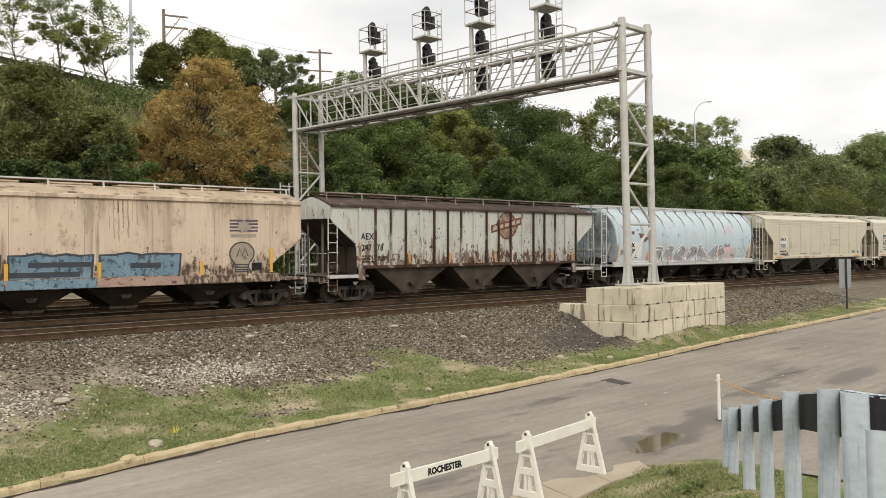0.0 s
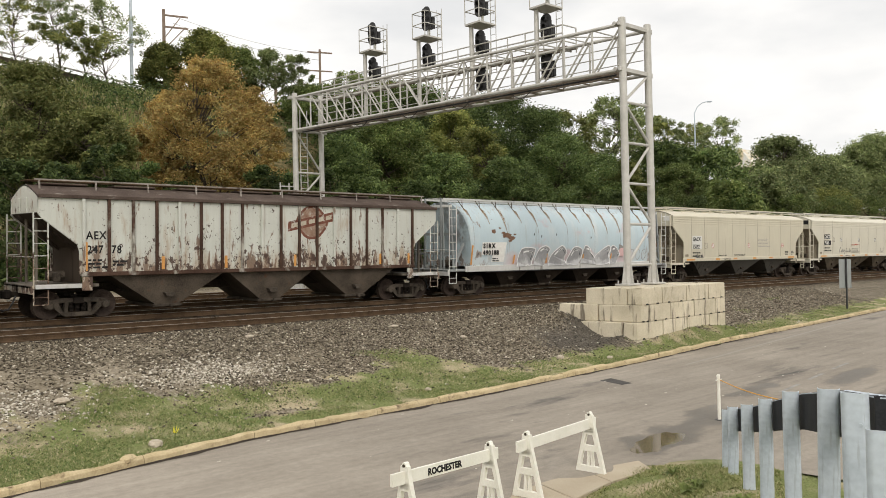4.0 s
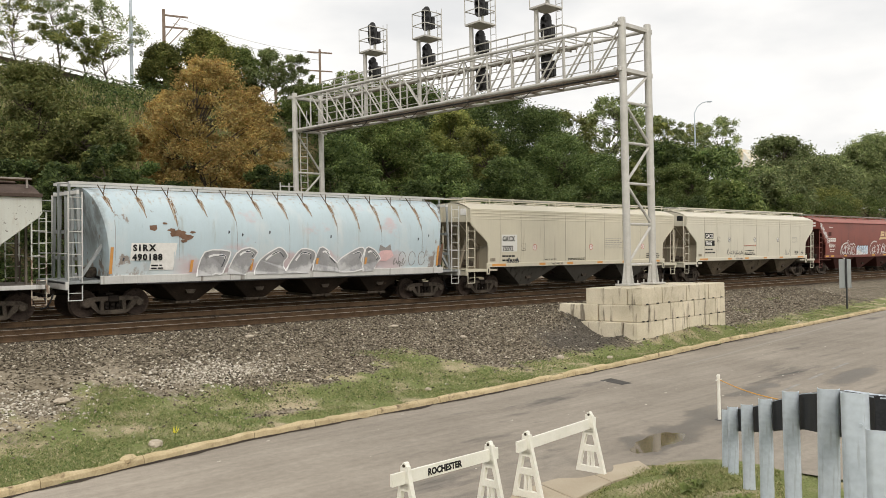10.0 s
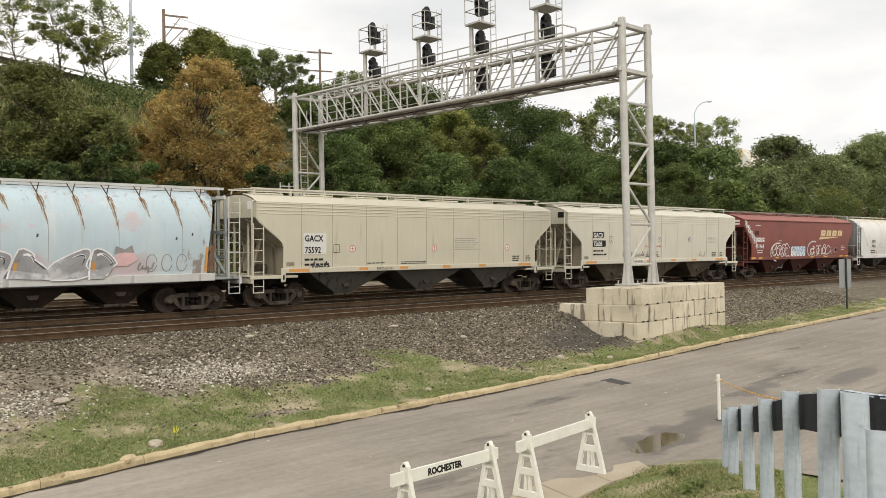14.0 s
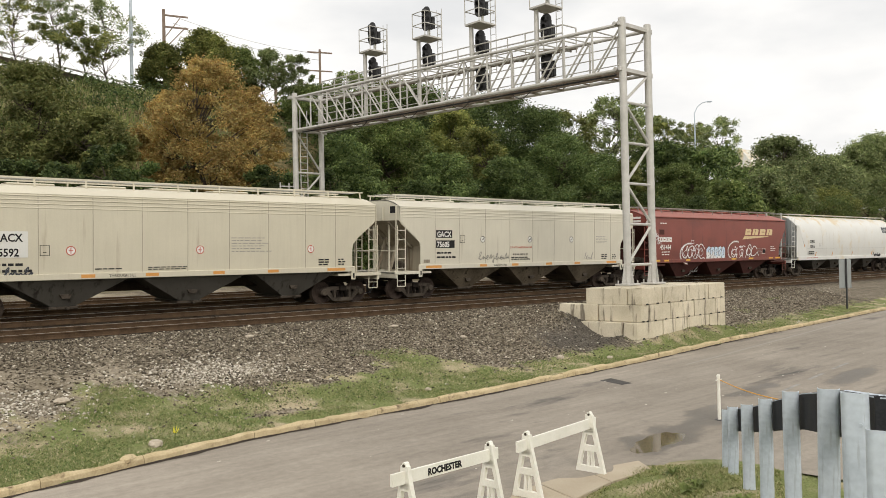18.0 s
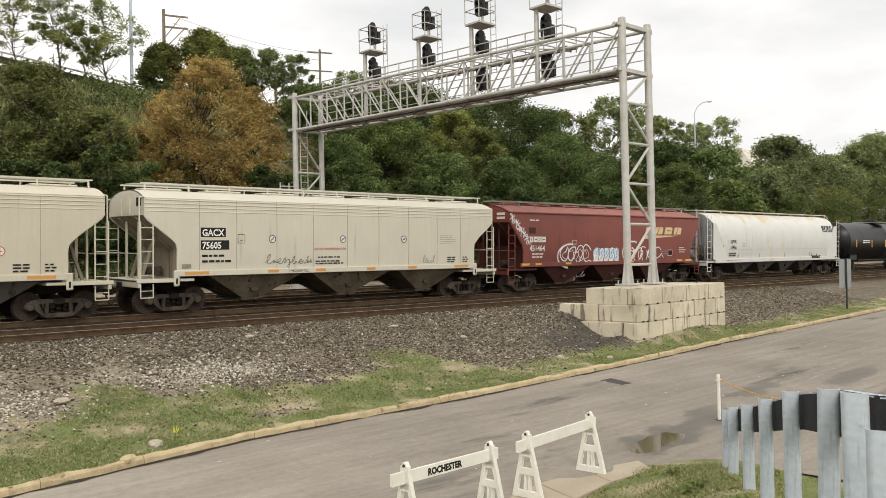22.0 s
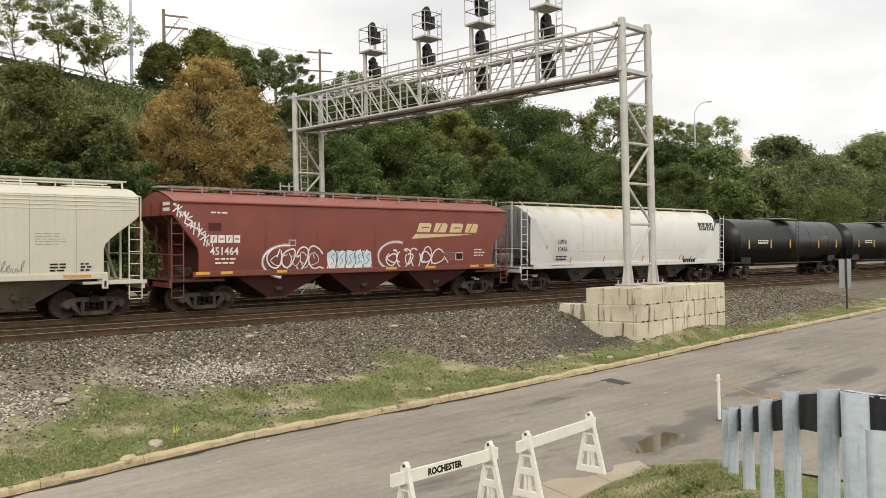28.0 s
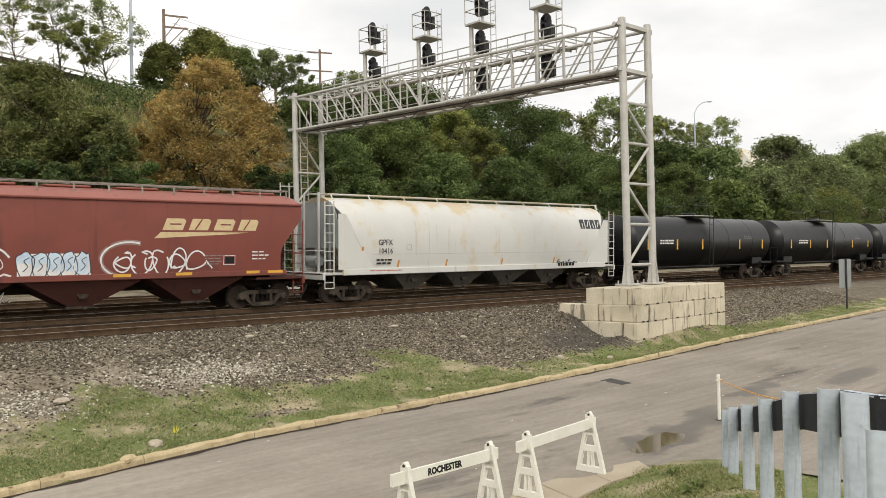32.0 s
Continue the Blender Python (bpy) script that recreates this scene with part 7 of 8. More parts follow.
def build_gpfx(name, xl, xr):
    car, T = car_root(name, xl, xr, "clean white cylindrical pressure hopper with triangular end sheets", "hopper car")
    hw = 1.61
    e = T + 1.0
    sec = section()
    def ring(x, k):
        return [(x + k * max(0.0, (4.2 - z)) * 0.60, y, z) for y, z in sec]
    part("shell", M().loft([ring(-e, 1.0), ring(-e / 3, 0), ring(e / 3, 0), ring(e, -1.0)]), WHITECAR, car, "", True)
    for s in (-1, 1):
        for yy in (-hw + 0.03, hw - 0.03):
            part("end_side_sheet", M().prism([(s * e, 1.4), (s * e, 3.70), (s * (e - 0.36), 3.70), (s * (e - 1.82), 1.4)], yy - 0.015, yy + 0.015), WHITECAR, car)
        part("side_sill", M().box((0, s * 1.55, 1.30), (2 * (T + 0.75), 0.12, 0.26), 0.015), WHITECAR, car)
        part("end_bulkhead", M().loft([[(s * (e - 0.02), y * 0.97, max(2.3, z)) for y, z in sec], [(s * (e - 0.06), y * 0.97, max(2.3, z)) for y, z in sec]]), GREYEND, car)
        for yy in (-1.0, 0.0, 1.0):
            part("end_rib", M().bar((s * (e + 0.03), yy, 1.3), (s * (e + 0.03), yy, 4.2), 0.08, 0.06), GREYEND, car)
    part("brake_tank", M().tube((-e - 0.05, -0.3, 1.75), (-e - 0.05, 0.7, 1.75), 0.22, 14), GREYEND, car)
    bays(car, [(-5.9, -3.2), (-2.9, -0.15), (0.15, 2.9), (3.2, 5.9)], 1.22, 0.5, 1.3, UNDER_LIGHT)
    running_board(car, e + 0.3, 4.56, hw, GALV, 1)
    side_rail(car, e, -0.78, 4.54, 4.30, WHITECAR, 10, 0.20)
    end_gear(car, T, 1.72, 1.55, 1.24, WHITEGREY, 4.2, white=WHITECAR)
    letters("GPFX", 0.33, TEXTB, car, Matrix.Translation((-6.86, -1.63, 2.42)), stretch=0.95)
    letters("10416", 0.33, TEXTB, car, Matrix.Translation((-6.86, -1.615, 2.05)), stretch=0.95)
    small_print(car, -6.95, 1.78, 0.95, 2, -1.595, TEXTB, 0.14, 0.07, 3)
    strokes("square_stencil", car, [[(-5.3, 2.2), (-5.05, 2.2), (-5.05, 2.42), (-5.3, 2.42), (-5.3, 2.2)]], 0.02, SPRAY["grey"], section_y)
    for k in range(4):
        a = 6.62 + 0.44 * k
        decal("mark_shape", car, [(a, 3.24), (a + 0.36, 3.24), (a + 0.36, 3.72), (a, 3.72)], SPRAY["dark"], section_y, "plain dark mark", 0.02)
        strokes("mark_gap", car, [[(a + 0.10, 3.36), (a + 0.26, 3.60)] if k % 2 else [(a + 0.18, 3.30), (a + 0.18, 3.50)]], 0.06, WHITECAR, section_y, "", 0.026)
    strokes("shell_seam", car, [[(x, z) for z in np.linspace(1.42, 4.1, 10)] for x in (-4.0,)], 0.02, WHITEGREY, section_y, "", 0.004)
    strokes("shell_lap", car, [[(-7.2 + 14.4 * k / 12, 2.02) for k in range(13)]], 0.02, WHITEGREY, section_y, "long horizontal seam", 0.004)
    for xx, h in ((-7.75, 0.9), (-5.8, 0.3), (-3.0, 0.3), (0.6, 0.3), (4.4, 0.3), (7.6, 0.3)):
        decal("reflector", car, [(xx, 1.45), (xx + 0.10, 1.45), (xx + 0.14, 1.45 + h), (xx + 0.04, 1.45 + h)], ORANGE, section_y, "orange reflective strip", 0.012)
    small_print(car, -7.3, 1.33, 1.6, 1, -1.615, TEXTR, seed=2)
    small_print(car, 4.7, 1.38, 1.5, 1, -1.62, TEXTB, 0.1, 0.16, 12)
    strokes("graffiti_scribble", car, [scrawl(4.7, 1.42, 1.7, 0.22, 8, 61)], 0.04, SPRAY["dark"], section_y, "small dark scrawl above the sill", 0.02)
    return car


# dusty grey for hopper bays, darkened to hold the shade under the car
UNDER_LIGHT = paint("shade_dark_dusty_grey", (0.088, 0.082, 0.071), (0.03, 0.026, 0.022), 0.5, 0.75)


def build_tank(name, xl, xr, label):
    car, T = car_root(name, xl, xr, label, "tank car")
    R, zc = 1.55, 2.52
    e = T + 1.35
    prof = [(0.0, -e - 0.55), (0.5, -e - 0.50), (0.95, -e - 0.36), (1.28, -e - 0.16), (R, -e + 0.15), (R, -0.5), (R + 0.012, -0.45), (R + 0.012, 0.45), (R, 0.5), (R, e - 0.15), (1.28, e + 0.16), (0.95, e + 0.36), (0.5, e + 0.50), (0.0, e + 0.55)]
    part("tank", M().spin(prof, (0, 0, zc), "x", 36), BLACKTANK, car, "", True)
    for x in (-e + 2.5, -e + 5.5, e - 5.5, e - 2.5):
        part("weld_band", M().spin([(R + 0.001, x - 0.03), (R + 0.008, x - 0.02), (R + 0.008, x + 0.02), (R + 0.001, x + 0.03)], (0, 0, zc), "x", 36), BLACKTANK, car)
    for s in (-1, 1):
        part("saddle", M().box((s * T, 0, 1.25), (1.3, 2.5, 0.45), 0.03), BLACKTANK, car)
        part("end_platform", M().box((s * (T + 1.1), 0, 1.12), (1.5, 2.7, 0.12), 0.015), BLACKTANK, car)
        part("end_handrail", M().pipe([(s * (T + 1.75), -1.3, 1.15), (s * (T + 1.75), -1.3, 2.1), (s * (T + 1.75), 1.3, 2.1), (s * (T + 1.75), 1.3, 1.15)], 0.022, 6), BLACKTANK, car)
    dome = part("manway", M().spin([(0.0, 0.34), (0.42, 0.34), (0.47, 0.29), (0.47, 0.0)], (0, 0, zc + R - 0.05), "z", 20), BLACKTANK, car)
    part("top_platform", M().box((0, 0, zc + R + 0.1), (2.4, 2.2, 0.05), 0.01), GALV, car)
    for yy in (-1.1, 1.1):
        part("platform_rail", M().pipe([(-1.2, yy, zc + R + 0.1), (-1.2, yy, zc + R + 0.75), (1.2, yy, zc + R + 0.75), (1.2, yy, zc + R + 0.1)], 0.022, 6), BLACKTANK, car)
    ladder(car, -0.22, -R - 0.12, 0.9, zc + R + 0.1, 0.44, 9, 0.016, BLACKTANK)
    for i, x in enumerate((-e + 1.2, -e + 4.2, -e + 7.0, e - 4.2, e - 1.2)):
        part("reflector", M().box((x, -R - 0.006, zc - 0.15), (0.12, 0.02, 0.6)), REFL, car, "yellow reflective strip")
    small_print(car, -e + 2.4, 2.6, 1.6, 2, -R - 0.01, TEXTW, 0.16, 0.09, 3)
    small_print(car, e - 3.6, 2.9, 1.0, 4, -R + 0.02, TEXTW, 0.13, 0.06, 7)
    part("pipe", M().tube((-T + 1.2, -1.1, 1.0), (T - 1.2, -1.1, 1.0), 0.05, 8), BLACKTANK, car)
    return car


build_canamera("hopper_car", 2.72, 16.72)
build_aex("hopper_car", 20.87, 34.94)
build_sirx("hopper_car", 38.72, 52.75)
build_gacx("hopper_car", 56.33, 70.52, "75592", CREAM, False, "cream three-bay covered hopper with grey underside")
build_gacx("hopper_car", 74.45, 88.73, "75605", CREAM_W, True, "off-white three-bay covered hopper with black number panels")
build_bnsf("hopper_car", 92.72, 106.65)
build_gpfx("hopper_car", 110.83, 126.6)
build_tank("tank_car", 131.6, 144.6, "glossy black tank car with yellow reflectors")
build_tank("tank_car", 149.1, 162.1, "dusty black tank car with yellow reflectors")
build_tank("tank_car", 166.6, 179.6, "dusty black tank car with yellow reflectors")


# ---- the bank side: pavement slabs, barricades, guard rail, bollard ----
def build_pavement():
    root = empty("pavement", Matrix(), "tan concrete pavement slabs beside the grass", "pavement")
    root["kind"] = "structure"
    quads = [[(8.6, 7.85), (10.35, 8.62), (10.62, 9.62), (9.3, 9.4)], [(10.37, 8.62), (11.5, 8.78), (11.75, 9.55), (10.65, 9.62)], [(11.52, 8.78), (12.6, 8.72), (12.95, 9.25), (11.78, 9.55)]]
    for q in quads:
        top = [(x, y, road_z(x) + 0.004) for x, y in q]
        m = M().loft([[(x, y, z - 0.16) for x, y, z in top], [(x, y, z - 0.012) for x, y, z in top], [((x - sum(p[0] for p in q) / 4) * 0.985 + sum(p[0] for p in q) / 4, (y - sum(p[1] for p in q) / 4) * 0.985 + sum(p[1] for p in q) / 4, z) for x, y, z in top]])
        part("slab", m, SLABM, root)


build_pavement()


def build_barricade(a, b, words, z0a, z0b):
    """Two plastic A-frames that carry one board."""
    a, b = Vector((*a, z0a)), Vector((*b, z0b))
    d = (b - a).normalized()
    root = empty("barricade", Matrix.Translation(a), "white plastic A-frame road barricade with a board" + (" lettered in black" if words else ""), "barricade", "road barricades")
    n = Vector((d.y, -d.x, 0))            # towards the camera
    H, half, t = 1.06, 0.26, 0.034
    for c in (Vector(), b - a):
        up = Vector((0, 0, 1))
        m = M()

        def P(s, z, off=0.0):
            return c + n * (s * half) + up * z + d * off
        outline_l = [P(1.0, 0.0), P(0.90, 0.10), P(0.20, 0.86), P(0.14, 1.0)]
        outline_r = [P(-1.0, 0.0), P(-0.90, 0.10), P(-0.20, 0.86), P(-0.14, 1.0)]
        for o in (outline_l, outline_r):
            for p, q in zip(o, o[1:]):
                w = (q - p).normalized().cross(d).normalized() * 0.034
                th = d * t
                m.add([p - w - th, p + w - th, p + w + th, p - w + th, q - w - th, q + w - th, q + w + th, q - w + th],
                      [(0, 1, 2, 3), (7, 6, 5, 4), (0, 4, 5, 1), (1, 5, 6, 2), (2, 6, 7, 3), (3, 7, 4, 0)])
        for z, s in ((0.06, 0.93), (0.42, 0.60), (0.74, 0.32)):
            p, q, h = P(-s, z), P(s, z), up * 0.05
            th = d * t
            m.add([p - h - th, p + h - th, p + h + th, p - h + th, q - h - th, q + h - th, q + h + th, q - h + th], [(0, 1, 2, 3), (7, 6, 5, 4), (0, 4, 5, 1), (1, 5, 6, 2), (2, 6, 7, 3), (3, 7, 4, 0)])
        for s in (-0.12, 0.12):
            m.bar(P(s * 1.6, 0.08), P(s * 0.9, 0.42), 0.04, 0.05)
        # solid rounded head
        head = [(0.36, 0.66), (0.25, 0.90), (0.19, 1.0), (0.12, H - 0.015), (0, H), (-0.12, H - 0.015), (-0.19, 1.0), (-0.25, 0.90), (-0.36, 0.66)]
        m.loft([[P(s, z, -t) for s, z in head], [P(s, z, t) for s, z in head]])
        f = part("a_frame", m, WHITEP, root)
        part("pivot_bolt", M().tube(P(0, 1.01, -t - 0.012), P(0, 1.01, t + 0.012), 0.022, 10), TRUCKM, f, "bolt at the head of the frame")
    L = (b - a).length
    m = M()
    c0, c1 = -d * 0.27, d * (L + 0.17)
    up = Vector((0, 0, 1))
    hh, tt = up * 0.085, n * 0.022
    mid = up * 0.85
    ring = lambda p: [p + mid - hh - tt, p + mid - hh + tt, p + mid + hh + tt, p + mid + hh - tt]
    m.loft([ring(c0), ring(c1)])
    board = part("board", m, WHITEP, root, "white-painted rail board")
    if words:
        me_m = Matrix(((d.x, 0, -n.x * -1, 0), (d.y, 0, -n.y * -1, 0), (0, 1, 0, 0), (0, 0, 0, 1)))
        ang = math.atan2(d.y, d.x)
        org = d * (L * 0.228) + n * 0.026 + mid - up * 0.048
        slope = math.degrees(math.asin(d.z))
        letters(words, 0.130, TEXTB, board, Matrix.Translation(org) @ pose(0, 0, 0, 0, 0, math.degrees(ang)) @ pose(0, 0, 0, 0, -slope, 0), "black lettering", bold=0.006, stretch=0.95)
    return root


build_barricade((7.33, 9.06), (9.05, 9.16), "ROCHESTER", road_z(7.3) + 0.03, road_z(9.0) + 0.0)
build_barricade((9.92, 9.2), (11.78, 9.42), "", road_z(9.9) + 0.0, road_z(11.8) - 0.005)


def post_mesh(h):
    """A galvanised channel post with rounded flanges, open towards the rail."""
    m = M()
    out = [(-0.080, 0.012)]
    for sx, a0 in ((-1, 180), (1, 270)):
        out += [(sx * 0.035 + 0.045 * math.cos(radians(a0 + 15 * i)), -0.015 + 0.045 * math.sin(radians(a0 + 15 * i))) for i in range(7)]
    out.append((0.080, 0.012))
    sec = out + [(x * 0.92, y + (0.008 if y < 0.01 else 0)) for x, y in reversed(out)]
    m.loft([[(x, y, z) for x, y in sec] for z in (-0.5, h)])
    return m


POSTS = [(13.17, 7.61, -0.96), (12.34, 7.02, -0.75), (10.83, 5.93, -0.39), (9.68, 5.07, -0.08), (8.26, 4.05, 0.28), (6.61, 2.96, 0.61), (5.35, 2.21, 0.80), (4.40, 1.69, 0.78)]
RAIL_LINE = [(x, y, z) for x, y, z in POSTS[:7]] + [(5.75, 1.45, 0.76), (6.1, 0.6, 0.74)]


def build_guard_rail():
    root = empty("guard_rail", Matrix.Translation((13.13, 7.65, -1.9)), "galvanised channel posts carrying a black rail down the bank", "guard rail")
    o = root.matrix_basis.translation
    rnd = random.Random(2)
    for i, (x, y, zt) in enumerate(POSTS):
        p = part("post", post_mesh(1.12), GALVB, root, "", True)
        p.matrix_basis = Matrix.Translation(Vector((x, y, zt - 1.12)) - o) @ pose(0, 0, 0, rnd.uniform(-1.5, 1.0), rnd.uniform(-1.0, 1.0), -58 - 1.2 * i + rnd.uniform(-4, 4))
        part("bolt", M().tube((0.03, -0.066, 0.93), (0.03, -0.05, 0.93), 0.012, 8), GALVB, p)
    off = Vector((0.565, -0.825, 0)) * 0.13
    for (xa, ya, za), (xb, yb, zb) in zip(RAIL_LINE, RAIL_LINE[1:]):
        a, b = Vector((xa, ya, za - 0.20)) + off - o, Vector((xb, yb, zb - 0.20)) + off - o
        d = (b - a).normalized()
        side = Vector((d.y, -d.x, 0)).normalized()
        # a flat black section with eased edges
        sec = [(-0.03, -0.18), (0.022, -0.18), (0.03, -0.172), (0.03, 0.172), (0.022, 0.18), (-0.03, 0.18)]
        m = M().loft([[p + side * s + Vector((0, 0, z)) for s, z in sec] for p in (a - d * 0.03, b + d * 0.03)])
        r = part("rail", m, BLACK_RAIL, root, "black rail section")
        part("rail_edge", M().loft([[p + side * s + Vector((0, 0, z)) for s, z in ((-0.031, 0.178), (0.031, 0.168), (0.031, 0.176), (-0.031, 0.186))] for p in (a, b)]), GALVB, r, "pale top edge of the rail")


build_guard_rail()

bol = empty("bollard", Matrix.Translation((16.95, 9.95, road_z(16.9))), "slim white post at the road edge", "bollard")
part("post", M().tube((0, 0, 0), (0, 0, 1.0), 0.036, 12), WHITEP, bol, "", True)
part("cap", M().spin([(0.0, 0.02), (0.03, 0.015), (0.04, 0.0), (0.04, -0.03)], (0, 0, 1.0), "z", 12), WHITEP, bol)
part("hook", M().tube((-0.12, 0, 0.9), (0.12, 0, 0.9), 0.012, 6), WHITEP, bol)
part("base", M().box((0, 0, 0.015), (0.16, 0.16, 0.03), 0.008), BLACK, bol)
ROPE = surf("orange_rope", (0.60, 0.30, 0.07), (0.70, 0.38, 0.10), 20, 0.7, 0, 0.1)
rp = []
ra, rb = Vector((16.97, 9.93, road_z(16.9) + 0.9)), Vector((13.25, 6.62, -0.72))
for i in range(13):
    q = ra.lerp(rb, i / 12)
    rp.append(q - Vector((0, 0, 0.05 * math.sin(math.pi * i / 12))))
tagged(part("rope", M().hose(rp, 0.010, 6), ROPE), "orange rope tied from the bollard to the guard rail", "rope")

sg = empty("road_sign", Matrix.Translation((44.6, 18.75, ground_z(44.6, 18.75))), "back of a narrow grey sign on a steel post", "sign")
part("post", M().bar((0, 0, -0.3), (0, 0, 2.6), 0.09, 0.06), BLACK, sg)
part("panel", M().box((0, 0.06, 1.82), (0.62, 0.015, 1.5), 0.004, -0.75), GREYEND, sg, "bare aluminium back of the panel")

# loose stones, a broken slab, a weed with a yellow flower
ROCKM = surf("pale_rock", (0.34, 0.29, 0.22), (0.52, 0.46, 0.38), 6, 0.9, 0, 0.4, 40)


def rock(x, y, r, flat, seed, label, mat=None):
    m = M()
    rings = []
    for k in range(1, 6):
        f = math.pi * k / 6
        rings.append([(r * math.sin(f) * math.cos(t) * (1 + 0.3 * noise.noise((math.cos(t) + seed, math.sin(t), k))), r * 0.75 * math.sin(f) * math.sin(t) * (1 + 0.3 * noise.noise((math.cos(t), math.sin(t) + seed, k))), -r * flat * math.cos(f)) for t in (2 * math.pi * i / 9 for i in range(9))])
    m.loft(rings)
    ob = part("rock", m, mat or ROCKM)
    ob.matrix_basis = Matrix.Translation((x, y, ground_z(x, y) + r * flat * 0.45)) @ pose(0, 0, 0, 0, 0, seed * 40)
    return tagged(ob, label, "rock", "loose rocks on the verge")


rock(6.25, 19.9, 0.21, 0.35, 1, "flat tan rock lying on the ballast")
rock(7.15, 16.95, 0.20, 0.45, 2, "pale rock in the patchy grass")
rock(14.9, 17.4, 0.10, 0.6, 3, "small white stone in the grass")
rock(21.3, 18.2, 0.14, 0.6, 4, "small white stone by the kerb")
rock(22.9, 17.4, 0.13, 0.5, 5, "small white stone by the kerb")
rock(19.6, 21.0, 0.16, 0.4, 6, "pale stone on the ballast")
rock(17.9, 22.6, 0.18, 0.3, 7, "grey flat stone on the ballast")
rock(12.6, 22.9, 0.14, 0.4, 8, "pale stone on the ballast")
wd = empty("weed", Matrix.Translation((7.55, 16.95, ground_z(7.55, 16.95))), "small weed with a bright yellow top in the grass", "plant")
part("stem", M().tube((0, 0, 0), (0.03, 0, 0.2), 0.012, 5), LEAF1, wd)
YEL = surf("yellow_petals", (0.62, 0.55, 0.04), (0.75, 0.68, 0.08), 9, 0.6, 0, 0)
for a in range(5):
    t = a * 1.256
    part("petal", M().prism([(0.03, 0.18), (0.03 + 0.06 * math.cos(t), 0.24 + 0.05 * math.sin(t)), (0.05 + 0.06 * math.cos(t), 0.30 + 0.05 * math.sin(t))], -0.01 + 0.01 * a, 0.005 + 0.01 * a), YEL, wd)


# a broad-leaved weed on the bank
def broad_weed(x, y, seed):
    r = random.Random(seed)
    root = empty("weed", Matrix.Translation((x, y, ground_z(x, y))), "broad-leaved green weed in the bank grass", "plant", "weeds on the bank")
    for i in range(16):
        t, ln, up = r.uniform(0, 6.28), r.uniform(0.08, 0.2), r.uniform(0.04, 0.16)
        d, s = Vector((math.cos(t), math.sin(t), 0)), Vector((-math.sin(t), math.cos(t), 0))
        w = ln * 0.28
        pts = [Vector((0, 0, 0.0)), d * ln * 0.5 + s * w + Vector((0, 0, up)), d * ln * 0.5 + Vector((0, 0, up * 0.85)), d * ln * 0.5 - s * w + Vector((0, 0, up)), d * ln + Vector((0, 0, up * 0.7))]
        part("leaf", M().add(pts, [(0, 1, 2), (0, 2, 3), (1, 4, 2), (2, 4, 3)]), LEAF1, root)


for wx, wy, sd in ((10.55, 6.75, 1), (10.75, 6.7, 2), (9.3, 5.2, 3), (12.1, 8.0, 4)):
    broad_weed(wx, wy, sd)


# ---- loose stones and grass: too many to count ----
def quick_mesh(name, verts, k, material, faces=None):
    """A mesh from an array of small pieces with k corners each; faces: index lists within a piece."""
    verts = np.asarray(verts, dtype=np.float32)
    n = len(verts) // k
    faces = faces or [list(range(k))]
    sizes = [len(f) for f in faces]
    idx = np.concatenate([np.array(f) for f in faces])
    loops = (np.arange(n)[:, None] * k + idx[None, :]).ravel()
    me = bpy.data.meshes.new(name)
    me.vertices.add(len(verts))
    me.vertices.foreach_set("co", verts.ravel())
    me.loops.add(len(loops))
    me.loops.foreach_set("vertex_index", loops.astype(np.int32))
    tot = np.tile(np.array(sizes, dtype=np.int32), n)
    me.polygons.add(len(tot))
    me.polygons.foreach_set("loop_start", np.concatenate([[0], np.cumsum(tot)[:-1]]).astype(np.int32))
    me.update(calc_edges=True)
    me.validate()
    me.materials.append(material)
    return me


def island_mat(name, stops, rough=0.9):
    m = bpy.data.materials.new(name)
    m.use_nodes = True
    n, l = m.node_tree.nodes, m.node_tree.links
    geo = n.new("ShaderNodeNewGeometry")
    r = n.new("ShaderNodeValToRGB")
    e = r.color_ramp.elements
    while len(e) < len(stops):
        e.new(0.5)
    for i, (p, c) in enumerate(stops):
        e[i].position, e[i].color = p, (*c, 1)
    l.new(geo.outputs["Random Per Island"], r.inputs["Fac"])
    l.new(r.outputs[0], n["Principled BSDF"].inputs["Base Color"])
    n["Principled BSDF"].inputs["Roughness"].default_value = rough
    n["Principled BSDF"].inputs["Specular IOR Level"].default_value = 0.15
    return m


STONES = island_mat("ballast_stones", [(0.0, (0.034, 0.028, 0.021)), (0.5, (0.130, 0.108, 0.079)), (0.88, (0.26, 0.225, 0.17)), (0.97, (0.42, 0.375, 0.30)), (1.0, (0.66, 0.61, 0.51))])
PALE = island_mat("pale_stones", [(0.0, (0.22, 0.19, 0.15)), (0.5, (0.44, 0.40, 0.33)), (1.0, (0.72, 0.68, 0.60))])
BLADES = island_mat("grass_blades", [(0.0, (0.100, 0.158, 0.052)), (0.5, (0.205, 0.260, 0.092)), (0.80, (0.34, 0.335, 0.155)), (1.0, (0.60, 0.53, 0.35))], 0.8)
DRY_BLADES = island_mat("bank_blades", [(0.0, (0.11, 0.15, 0.045)), (0.5, (0.20, 0.23, 0.078)), (0.8, (0.31, 0.29, 0.14)), (1.0, (0.48, 0.42, 0.26))], 0.8)
OCTA = np.array([(1, 0, 0), (0, 1, 0), (-1, 0, 0), (0, -1, 0), (0, 0, 1), (0, 0, -0.6)], dtype=np.float32)
OCTF = [[0, 1, 4], [1, 2, 4], [2, 3, 4], [3, 0, 4], [1, 0, 5], [2, 1, 5], [3, 2, 5], [0, 3, 5]]
rs = np.random.RandomState(11)


